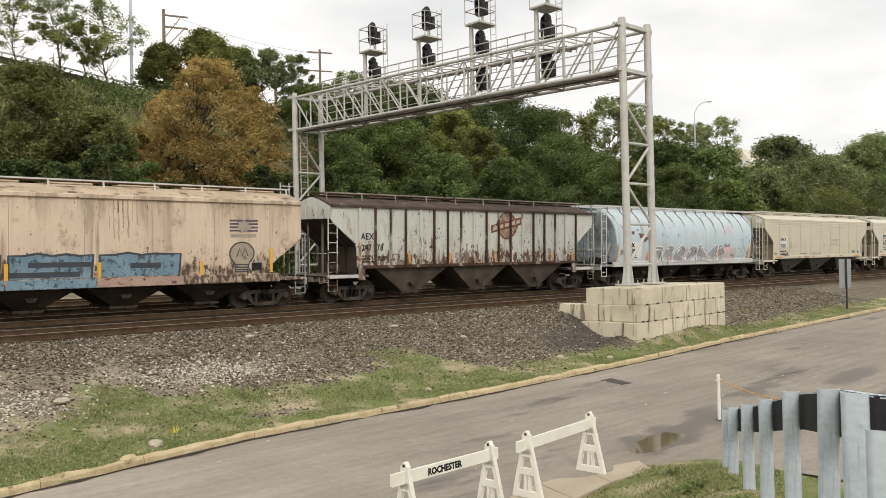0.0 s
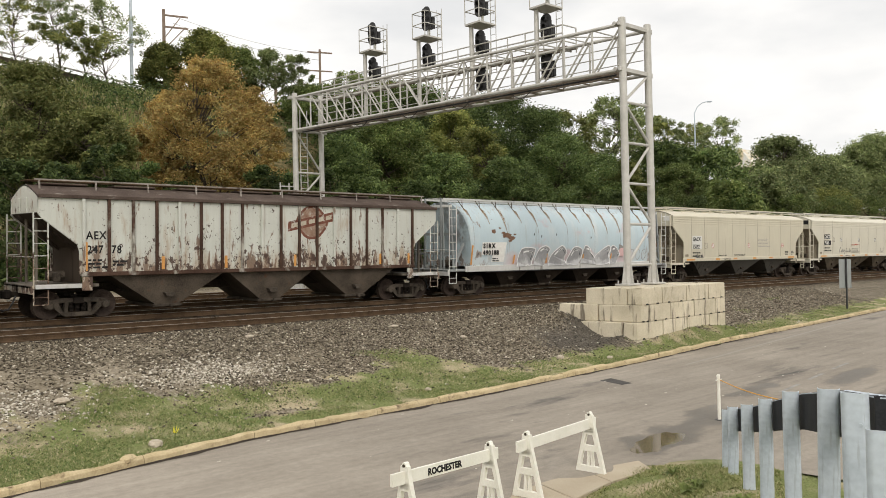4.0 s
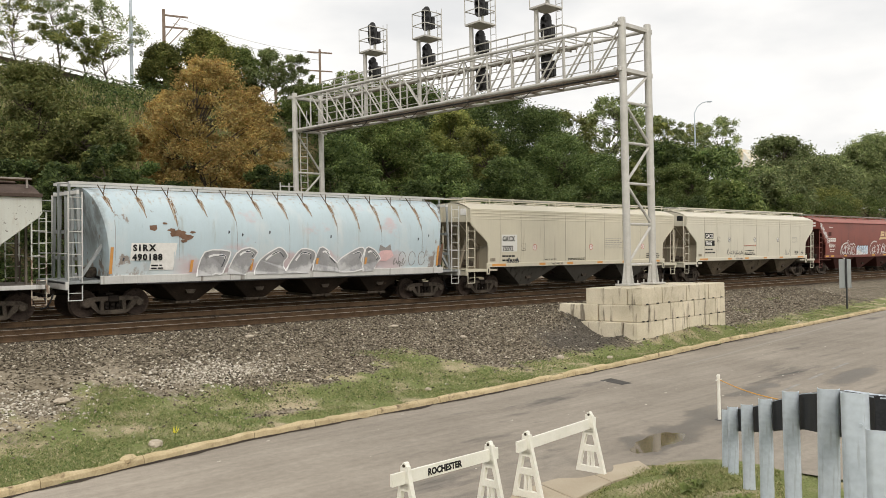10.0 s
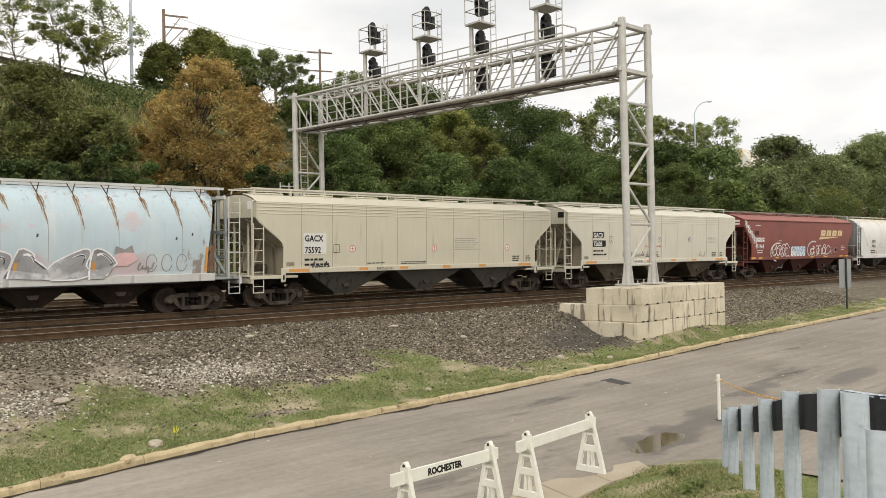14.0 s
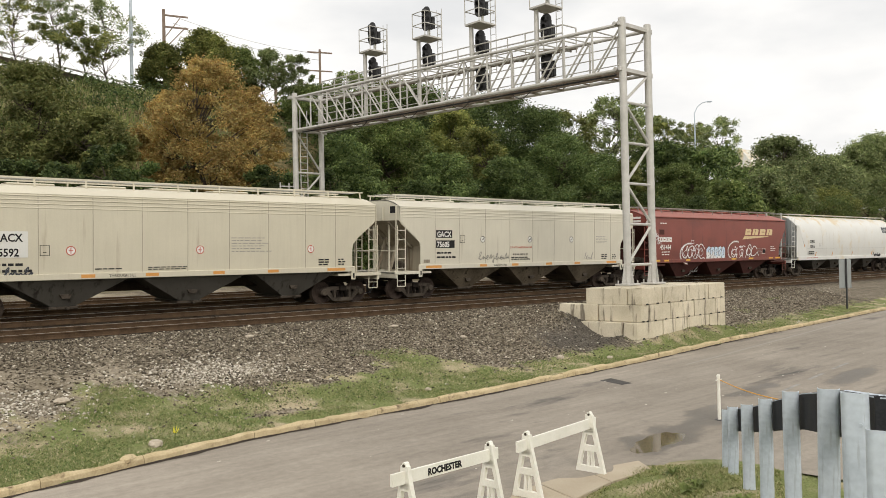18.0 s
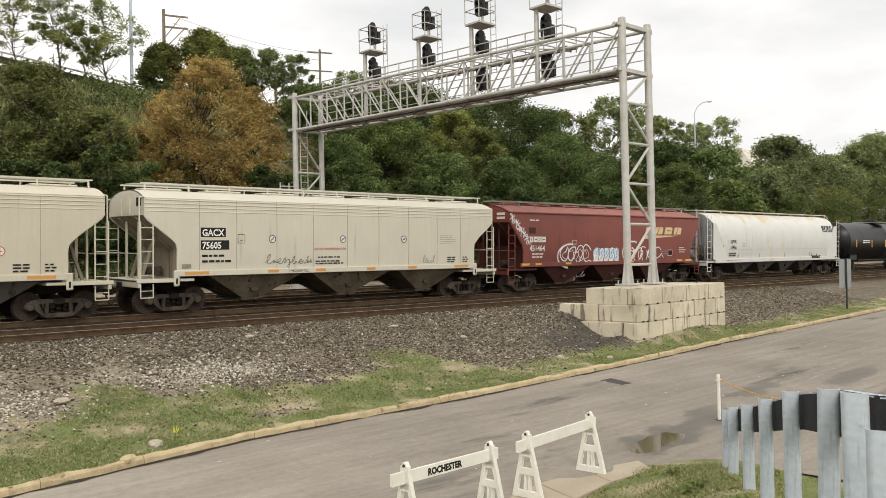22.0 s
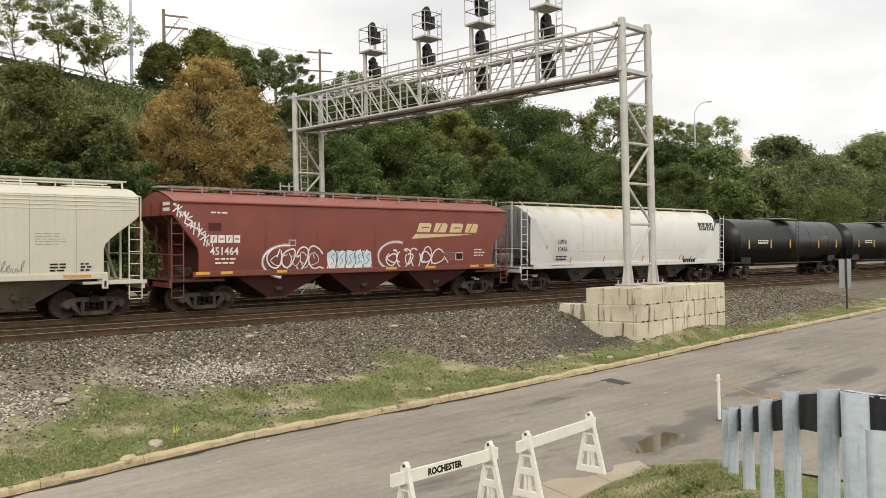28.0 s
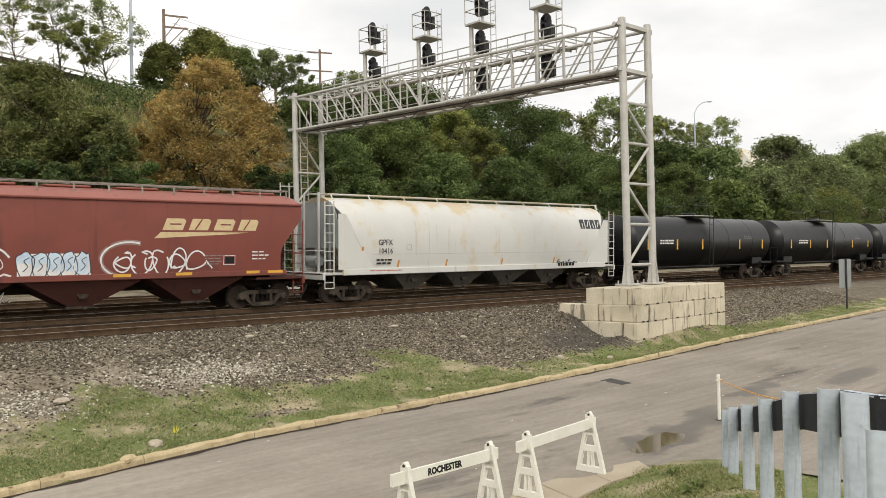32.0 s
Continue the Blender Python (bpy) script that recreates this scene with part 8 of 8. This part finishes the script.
def scatter_stones(name, pts, lo, hi, material, label):
    n = len(pts)
    v = np.repeat(OCTA[None], n, 0) * (1 + rs.uniform(-0.35, 0.35, (n, 6, 3)).astype(np.float32))
    v *= rs.uniform(lo, hi, (n, 1, 1)) * np.stack([np.ones(n), rs.uniform(0.6, 1, n), rs.uniform(0.55, 0.9, n)], 1)[:, None, :]
    # each stone lies turned its own way
    q = rs.normal(0, 1, (n, 4))
    q /= np.linalg.norm(q, axis=1)[:, None]
    w, x, y, z = q.T
    rot = np.stack([1 - 2 * (y * y + z * z), 2 * (x * y - z * w), 2 * (x * z + y * w), 2 * (x * y + z * w), 1 - 2 * (x * x + z * z), 2 * (y * z - x * w), 2 * (x * z - y * w), 2 * (y * z + x * w), 1 - 2 * (x * x + y * y)], 1).reshape(-1, 3, 3)
    out = np.einsum("nij,nkj->nki", rot, v)
    out[:, :, 2] *= 0.75
    out += np.array(pts)[:, None, :]
    tagged(part(name, quick_mesh(name, out.reshape(-1, 3), 6, material, OCTF), None), label, "stones", kind="stuff")


pts, dark = [], []
while len(pts) < 46000:
    x = 1.5 + 48 * rs.random_sample() ** 1.5
    y = 17.0 + 8.0 * rs.random_sample() ** 0.75
    if y < kerb_y(x) + 0.3 or turf_at(x, y) > rs.random_sample() * 1.1 and rs.random_sample() > 0.04:
        continue
    if x < 8.5 and y < 22 and rs.random_sample() < 0.55:
        continue
    (dark if cinder_at(x, y) > rs.random_sample() else pts).append((x, y, ground_z(x, y) + 0.006))
scatter_stones("dark_cinders", dark, 0.018, 0.05, island_mat("cinders", [(0.0, (0.038, 0.034, 0.030)), (0.6, (0.105, 0.095, 0.082)), (0.95, (0.20, 0.182, 0.155)), (1.0, (0.45, 0.41, 0.35))]), "dark cinders heaped beside the concrete blocks")
scatter_stones("ballast_stones", pts, 0.022, 0.062, STONES, "loose grey and brown ballast stones on the slope")
pts = []
while len(pts) < 3000:
    k = rs.random_sample()
    if k < 0.50:
        x, y = rs.normal(10.2, 1.1), rs.normal(20.6, 0.42)
    elif k < 0.78:
        x, y = rs.normal(5.0, 0.9), rs.normal(19.9, 0.5)
    else:
        x, y = rs.uniform(2, 40), rs.uniform(17.5, 24)
        if turf_at(x, y) > 0.5 and rs.random_sample() < 0.7:
            continue
    if y > kerb_y(x) + 0.3 and y < 24.2:
        pts.append((x, y, ground_z(x, y) + 0.01))
scatter_stones("pale_stones", pts, 0.022, 0.062, PALE, "pale limestone chips scattered on the verge")


def scatter_grass(name, pts, label, lo=0.04, hi=0.10, mat=None):
    n = len(pts)
    p = np.array(pts)
    a = rs.uniform(0, 6.28, n)
    h = rs.uniform(lo, hi, n)
    w = rs.uniform(0.006, 0.013, n)
    lean = rs.normal(0, 0.05, (n, 2))
    d = np.stack([np.cos(a), np.sin(a), np.zeros(n)], 1)
    tip = p + np.stack([lean[:, 0], lean[:, 1], h], 1)
    v = np.stack([p - d * w[:, None], p + d * w[:, None], tip], 1)
    tagged(part(name, quick_mesh(name, v.reshape(-1, 3), 3, mat or BLADES), None), label, "grass", kind="stuff")


pts = []
while len(pts) < 130000:
    x = 2 + 44 * rs.random_sample() ** 1.6
    ky = kerb_y(x)
    y = ky + 0.2 + 4.0 * rs.random_sample() ** 1.15
    den = turf_at(x, y) - 0.50 + 1.3 * noise.noise((x * 0.6, y * 0.8, 4.0)) + 0.5 * noise.noise((x * 2.4, y * 2.4, 1.0))
    if rs.random_sample() < den * 1.4:
        pts.append((x + rs.normal(0, 0.03), y + rs.normal(0, 0.03), ground_z(x, y) - 0.005))
scatter_grass("verge_grass", pts, "patchy short green and straw grass on the verge", 0.02, 0.06)
pts = []
while len(pts) < 36000:
    a, q = rs.uniform(-0.4, 9.0), rs.uniform(-0.9, 2.2)
    v2 = RAIL_A + RAIL_D * a + Vector((RAIL_D.y, -RAIL_D.x)) * q
    if near_edge(v2.x) < v2.y and v2.x > 8:
        continue
    if noise.noise((v2.x * 0.9, v2.y * 0.9, 8)) > 0.12 and rs.random_sample() < 0.8:
        continue
    pts.append((v2.x, v2.y, ground_z(v2.x, v2.y) - 0.005))
scatter_grass("bank_grass", pts, "uneven grass with dry patches on the bank", 0.02, 0.06, DRY_BLADES)
pts = [(rs.normal(6.9, 0.35), rs.normal(3.0, 0.3)) for _ in range(60)]
scatter_stones("fallen_leaves", [(x, y, ground_z(x, y) + 0.015) for x, y in pts], 0.015, 0.04, surf("orange_dead_leaf", (0.50, 0.27, 0.08), (0.66, 0.40, 0.14), 8, 0.8, 0, 0), "orange dead leaves on the ground by the posts")


# ---- the wooded hill behind the tracks: (x, y, height, width) of each tree ----
AIRY_TREES = [(50.5, 70, 6.4, 6.0), (54.0, 69, 6.6, 6.0), (58.5, 72, 6.6, 6.0), (71.0, 60, 9.0, 6.0), (20.0, 74, 7.4, 5.5), (24.0, 76, 9.2, 5.4), (28.0, 76, 8.8, 6.1), (25.2, 73, 5.5, 4.8), (41.9, 72, 6.2, 5.2), (43.8, 70, 6.5, 4.4), (77.8, 64, 10.2, 7.3), (88.1, 66, 12.6, 9.0), (92.5, 66, 12.0, 7.0), (105.5, 72, 10.4, 7.0), (110.7, 73, 10.8, 7.4), (121.0, 70, 12.8, 8.0), (124.5, 76, 12.0, 8.0), (150.0, 74, 11.5, 9.0)]
DARK_TREES = [(16.4, 57, 9.6, 6.8), (18.9, 54, 8.9, 5.3), (44.4, 60, 9.2, 8.5), (36.3, 52, 9.7, 5.5), (55.3, 66, 7.6, 8.8), (58.6, 62, 9.4, 9.7), (65.5, 64, 9.9, 10.4), (69.6, 62, 10.3, 9.3), (66.2, 56, 10.7, 8.6), (44.7, 50, 9.4, 5.8), (52.4, 50, 9.5, 7.2), (93.3, 62, 9.2, 10.1), (97.3, 58, 11.0, 10.8), (70.0, 54, 10.0, 7.0)]
GREEN_TREES = [(32.8, 75, 5.2, 4.2), (36.6, 74, 6.9, 5.4), (41.0, 76, 6.4, 6.4), (44.4, 56, 9.8, 8.1), (45.0, 68, 4.6, 6.5), (137.0, 70, 6.0, 11.0), (145.3, 72, 12.0, 12.1), (136.3, 62, 10.2, 14.6), (107.9, 56, 9.1, 12.1), (158.8, 66, 8.4, 16.6), (164.2, 62, 17.3, 15.6), (161.6, 64, 14.1, 13.5), (175.2, 60, 18.6, 18.3), (197.2, 60, 19.3, 20.0), (149.6, 66, 10.3, 11.9), (219.6, 60, 19.9, 21.7), (84.5, 54, 9.9, 7.7), (92.1, 52, 9.1, 8.0)]
YELLOW_TREES = [(53.3, 58, 10.1, 6.8), (53.0, 54, 10.6, 5.6), (72.5, 53, 9.8, 5.9), (126.6, 56, 8.5, 10.1)]
ORANGE_TREES = [(26.8, 53.5, 13.2, 8.9), (25.4, 56, 9.5, 5.5), (31.7, 57, 9.2, 5.5)]
BUSH_TREES = [(20.6, 52, 5.5, 4.4), (23.8, 52.5, 5.2, 4.2), (17.0, 53, 5.0, 4.0), (13.6, 50, 7.2, 4.3), (15.6, 49, 7.1, 3.8), (18.5, 50, 8.1, 4.0), (20.1, 49, 7.2, 3.7), (28.4, 49, 7.7, 4.1), (30.5, 49, 7.4, 4.2), (32.9, 48.5, 7.6, 3.9), (36.8, 48.5, 7.8, 4.5), (41.0, 48.5, 7.2, 4.7), (46.3, 48.5, 7.2, 4.9), (52.1, 48.5, 7.3, 5.2), (58.0, 48.5, 7.5, 5.5), (64.5, 48.5, 7.5, 5.3), (72.5, 49, 7.5, 5.7), (80.9, 49, 7.6, 6.0), (90.4, 49, 7.6, 5.8), (105.5, 51, 8.2, 7.2), (121.1, 52, 8.5, 8.0), (137.1, 52, 9.1, 8.7)]


def leaf_cloud(cent, rad, per, size, seed, flat=0.7):
    """Small pointed leaves gathered in clumps round the given centres."""
    r = np.random.RandomState(seed)
    n = len(cent) * per
    c = np.repeat(np.array(cent), per, 0)
    q = np.repeat(np.array(rad), per)
    d = r.normal(0, 0.48, (n, 3))
    far = np.linalg.norm(d, axis=1)
    d *= (np.minimum(far, 1.25) / far)[:, None]
    d[:, 2] *= flat
    p = c + d * q[:, None]
    u = r.normal(0, 1, (n, 3))
    u[:, 2] *= 0.55
    u /= np.linalg.norm(u, axis=1)[:, None]
    w = np.cross(u, r.normal(0, 1, (n, 3)))
    w /= np.linalg.norm(w, axis=1)[:, None]
    s = (size * r.uniform(0.6, 1.35, n))[:, None]
    droop = np.zeros((n, 3))
    droop[:, 2] = -0.25
    v = np.stack([p - u * s * 0.45 + w * s * 0.34, p - u * s * 0.45 - w * s * 0.34, p + (u + droop) * s * 0.7], 1)
    return v.reshape(-1, 3)


def build_tree(x, y, h, w, leaf, seed, label, airy=False, bush=False, size=0.26, category="tree"):
    r = random.Random(seed)
    root = empty("shrub" if bush else "tree", Matrix.Translation((x, y, ground_z(x, y) - 0.15)), label, category, "undergrowth along the tracks" if bush else "trees on the hill")
    k = 26 if bush else (44 if airy else 130 if size < 0.15 else 84)
    low = 0.10 if bush else (0.42 if airy else 0.22)
    cent, rad = [], []
    for i in range(k):
        t, f = r.uniform(0, 6.283), r.random()
        z = low + (1 - low) * (i + 0.5) / k
        prof = math.sin(math.pi * min(1, 0.16 + 0.80 * (z - low) / (1 - low))) ** 0.7
        rr = w * 0.5 * prof * (0.25 + 0.75 * f ** 0.5) * r.uniform(0.75, 1.15)
        cr = w * (0.105 if airy else 0.085 if size < 0.15 else 0.13) * r.choice((0.55, 0.8, 1.0, 1.35))
        cent.append((rr * math.cos(t), rr * math.sin(t), min(z * h, h - cr * 0.6)))
        rad.append(cr)
    # the trunk, in a few bent lengths, and a limb to many of the clumps
    m = M()
    top = 0.9 if airy else 0.75
    tr = 0.010 * h + (0.0 if airy else 0.05)
    spine = [Vector((0, 0, -0.3))] + [Vector((r.uniform(-1, 1) * 0.04 * w * i, r.uniform(-1, 1) * 0.04 * w * i, h * top * i / 5)) for i in range(1, 6)]
    for i in range(5):
        m.tube(spine[i], spine[i + 1], tr * (1 - i / 5.6), 7, tr * (1 - (i + 1) / 5.6))
    for c in cent[:: (1 if airy else 2)]:
        j = max(0, min(4, int(c[2] / (h * top) * 5 - 1)))
        a = spine[j].lerp(spine[j + 1], r.random())
        b = Vector(c)
        mid = a.lerp(b, 0.5) + Vector((0, 0, -0.05 * h * r.random()))
        m.tube(a, mid, tr * 0.36, 5, tr * 0.22)
        m.tube(mid, b, tr * 0.22, 5, tr * 0.06)
    part("trunk", m, BARK, root)
    per = (130 if x < 30 else 170) if airy else (520 if x < 90 else 240) if not bush else 470
    if size < 0.15 and category == "tree":
        per = 300
    part("crown", quick_mesh("crown", leaf_cloud(cent, rad, per, size, seed), 3, leaf), None, root)
    return root


seed = 100
for row in AIRY_TREES:
    seed += 1
    build_tree(*row, LEAF5 if seed % 3 else LEAF4, seed, "thin airy green tree with gaps against the sky", True, size=0.16 if row[0] < 65 else 0.25)
for row in DARK_TREES:
    seed += 1
    build_tree(*row, LEAF6 if row[0] < 20 else LEAF2, seed, "dense dark green broadleaf tree", size=0.165 if row[0] < 90 else 0.32)
for row in GREEN_TREES:
    seed += 1
    # beyond x 100 the paler leaf colour holds brighter green and distance haze
    build_tree(*row, LEAF5 if row[0] > 100 else LEAF4 if row[0] < 40 else LEAF1, seed, "leafy mid-green broadleaf tree", size=0.165 if row[0] < 90 else 0.36)
for row in YELLOW_TREES:
    seed += 1
    build_tree(*row, LEAF4, seed, "yellowing green broadleaf tree", size=0.17)
for row in ORANGE_TREES:
    seed += 1
    build_tree(*row, LEAF3, seed, "rust-brown autumn tree with fine foliage", size=0.145)
for row in BUSH_TREES:
    seed += 1
    # shrubs behind the train mostly take the leaf colour with shade in it
    build_tree(*row, (LEAF7 if seed % 4 else LEAF2) if row[0] < 95 else LEAF1, seed, "dense green shrub at the foot of the hill", False, True, 0.165, "shrub")


# low growth that covers the slope between the trees
hr = np.random.RandomState(5)
cent, rad = [], []
while len(cent) < 1500:
    x, y = 4 + 150 * hr.random_sample() ** 1.3, 46.5 + 32 * hr.random_sample()
    if 20 < x < 30 and 60 < y < 72 and hr.random_sample() < 0.3:
        continue
    q = 0.7 + 0.9 * hr.random_sample()
    cent.append((x, y, ground_z(x, y) + 0.3 * q))
    rad.append(q)
tagged(part("undergrowth", quick_mesh("undergrowth", leaf_cloud(cent, rad, 150, 0.21, 77), 3, LEAF7), None), "tangled green undergrowth on the slope", "undergrowth", kind="stuff")


pts = []
while len(pts) < 16000:
    x, y = rs.uniform(14, 36), rs.uniform(54, 76)
    pts.append((x, y, ground_z(x, y) - 0.05))
n_ = len(pts)
p_ = np.array(pts)
a_ = rs.uniform(0, 6.28, n_)
d_ = np.stack([np.cos(a_), np.sin(a_), np.zeros(n_)], 1) * 0.05
tip_ = p_ + np.stack([rs.normal(0, 0.15, n_), rs.normal(0, 0.15, n_), rs.uniform(0.3, 0.8, n_)], 1)
tagged(part("hill_grass", quick_mesh("hill_grass", np.stack([p_ - d_, p_ + d_, tip_], 1).reshape(-1, 3), 3, DRY_BLADES), None), "tall dry tan grass on the hillside", "grass", kind="stuff")


# ---- along the hill top: a highway parapet, poles, a street lamp, a far house ----
def build_parapet():
    root = empty("highway_parapet", Matrix.Translation((20, 79, 17)), "dark highway parapet with a rail along the hill top", "parapet")
    a, b = Vector((-30, 0.0, 6.7)), Vector((18, 0.0, 0.85))
    m = M()
    d = Vector((0, 0.4, 0))
    for top, bot, yy, mat, nm in ((0.0, -0.5, 0.0, GREYEND, "parapet_wall"),):
        m.add([a + Vector((0, 0, bot)), b + Vector((0, 0, bot)), b, a, a + d + Vector((0, 0, bot)), b + d + Vector((0, 0, bot)), b + d, a + d], [(0, 1, 2, 3), (7, 6, 5, 4), (3, 2, 6, 7), (0, 4, 5, 1), (0, 3, 7, 4), (1, 5, 6, 2)])
    part("parapet_wall", m, UNDER, root, "dark weathered beam")
    part("top_rail", M().bar(a + Vector((0, 0, 0.35)), b + Vector((0, 0, 0.35)), 0.16, 0.12), GALV, root)
    for i in range(20):
        p = a.lerp(b, i / 19)
        part("rail_post", M().bar(p, p + Vector((0, 0, 0.35)), 0.12, 0.12), GALV, root)
    for i in range(9):
        p = a.lerp(b, 0.30 + 0.42 * i / 8)
        part("fence_post", M().tube(p, p + Vector((0, 0, 3.4 - 0.25 * i)), 0.04, 6), GALV, root)
    for i in range(5):
        p = a.lerp(b, 0.2 + 0.19 * i)
        part("pier", M().box(p + Vector((0, 0.2, -3.2)), (0.6, 0.5, 5.0), 0.03), UNDER_LIGHT, root)


build_parapet()


def pole(name, x, y, z0, z1, r, label, mat, category="pole"):
    root = empty(name, Matrix.Translation((x, y, z0)), label, category)
    part("shaft", M().tube((0, 0, 0), (0, 0, z1 - z0), r, 10, r * 0.7), mat, root)
    return root


pole("light_pole", 29.9, 74.8, ground_z(29.9, 74.8) - 0.3, 29.5, 0.17, "tall grey steel light pole on the hill", GALVB)
WOODP = surf("weathered_pole_wood", (0.17, 0.125, 0.10), (0.27, 0.21, 0.17), 3, 0.9, 0, 0.3)
tp = pole("utility_pole", 40.1, 91.0, 12, 30.5, 0.24, "wooden utility pole with a double crossarm", WOODP)
for z in (17.9, 16.6):
    part("crossarm", M().bar((-0.1, 0.15, z), (2.4, -1.0, z - 0.15), 0.14, 0.18), WOODP, tp)
part("brace", M().bar((0, 0, 15.2), (1.6, -0.7, 17.6), 0.1, 0.1), WOODP, tp)
part("brace", M().bar((0, 0, 14.0), (2.0, -0.85, 16.4), 0.1, 0.1), WOODP, tp)
tp2 = pole("utility_pole", 61.5, 92.0, 12, 29.4, 0.2, "wooden utility pole with two crossarms", WOODP)
for z in (17.0, 14.6):
    part("crossarm", M().bar((-1.5, 0.6, z), (1.5, -0.6, z), 0.14, 0.16), WOODP, tp2)
tp3 = pole("utility_pole", 52.5, 88.0, 12, 24.5, 0.22, "bare wooden utility pole among the trees", WOODP)
for dz in (17.8, 17.0, 14.6):
    a, b = Vector((41.0, 90.6, 12 + dz)), Vector((61.5, 92.0, 12 + dz - 1.0))
    w = []
    for i in range(15):
        q = a.lerp(b, i / 14)
        w.append(q - Vector((0, 0, 0.6 * math.sin(math.pi * i / 14))))
    tagged(part("overhead_wire", M().hose(w, 0.02, 4), BLACK), "thin dark overhead wire between the poles", "cable")
sl = pole("street_lamp", 115.5, 70.7, 10, 23.6, 0.12, "curved-arm grey street lamp above the trees", GALVB, "street lamp")
part("arm", M().pipe([(0, 0, 13.4), (0.3, -0.3, 14.4), (0.8, -0.8, 15.0), (1.4, -1.3, 15.2)], 0.07, 6), GALVB, sl)
part("lamp_head", M().box((1.7, -1.55, 15.2), (0.8, 0.4, 0.2), 0.08, -0.72), GALVB, sl)
hs = empty("house", Matrix.Translation((187, 100.5, 9.8)), "far tan house with a pale roof among the trees", "house")
part("wall", M().box((0, 0, 5.0), (9, 7, 14.0), 0.05, 0.4), UNDER_TAN, hs)
part("roof", M().loft([[(-4.6, -4, 12.0), (4.6, -4, 12.0), (4.6, 4, 12.0), (-4.6, 4, 12.0)], [(-4.0, -0.2, 16.4), (4.0, -0.2, 16.4), (4.0, 0.2, 16.4), (-4.0, 0.2, 16.4)]]), WHITECAR, hs)


# ---- motion: the train rolls along its track; the wheels turn with it ----
def rolled(t):
    u = t / 32.0
    return -89.537 * u + 2.365 * u ** 2 - 3.305 * u ** 3 + 0.446 * u ** 4


def motions():
    times = [2.0 * i for i in range(17)]
    for car, x0 in CARS:
        walk(car, [(t, Matrix.Translation(track_point(x0 + rolled(t), GAUGE / 2)) @ pose(0, 0, 0, math.degrees(CANT), 0, 0)) for t in times])
    turns = [0.2 * i for i in range(161)]
    for w, dx in WHEELSETS:
        walk(w, [(t, Matrix.Translation((dx, 0, WHEEL_R)) @ Matrix.Rotation(rolled(t) / WHEEL_R, 4, "Y")) for t in turns])


motions()
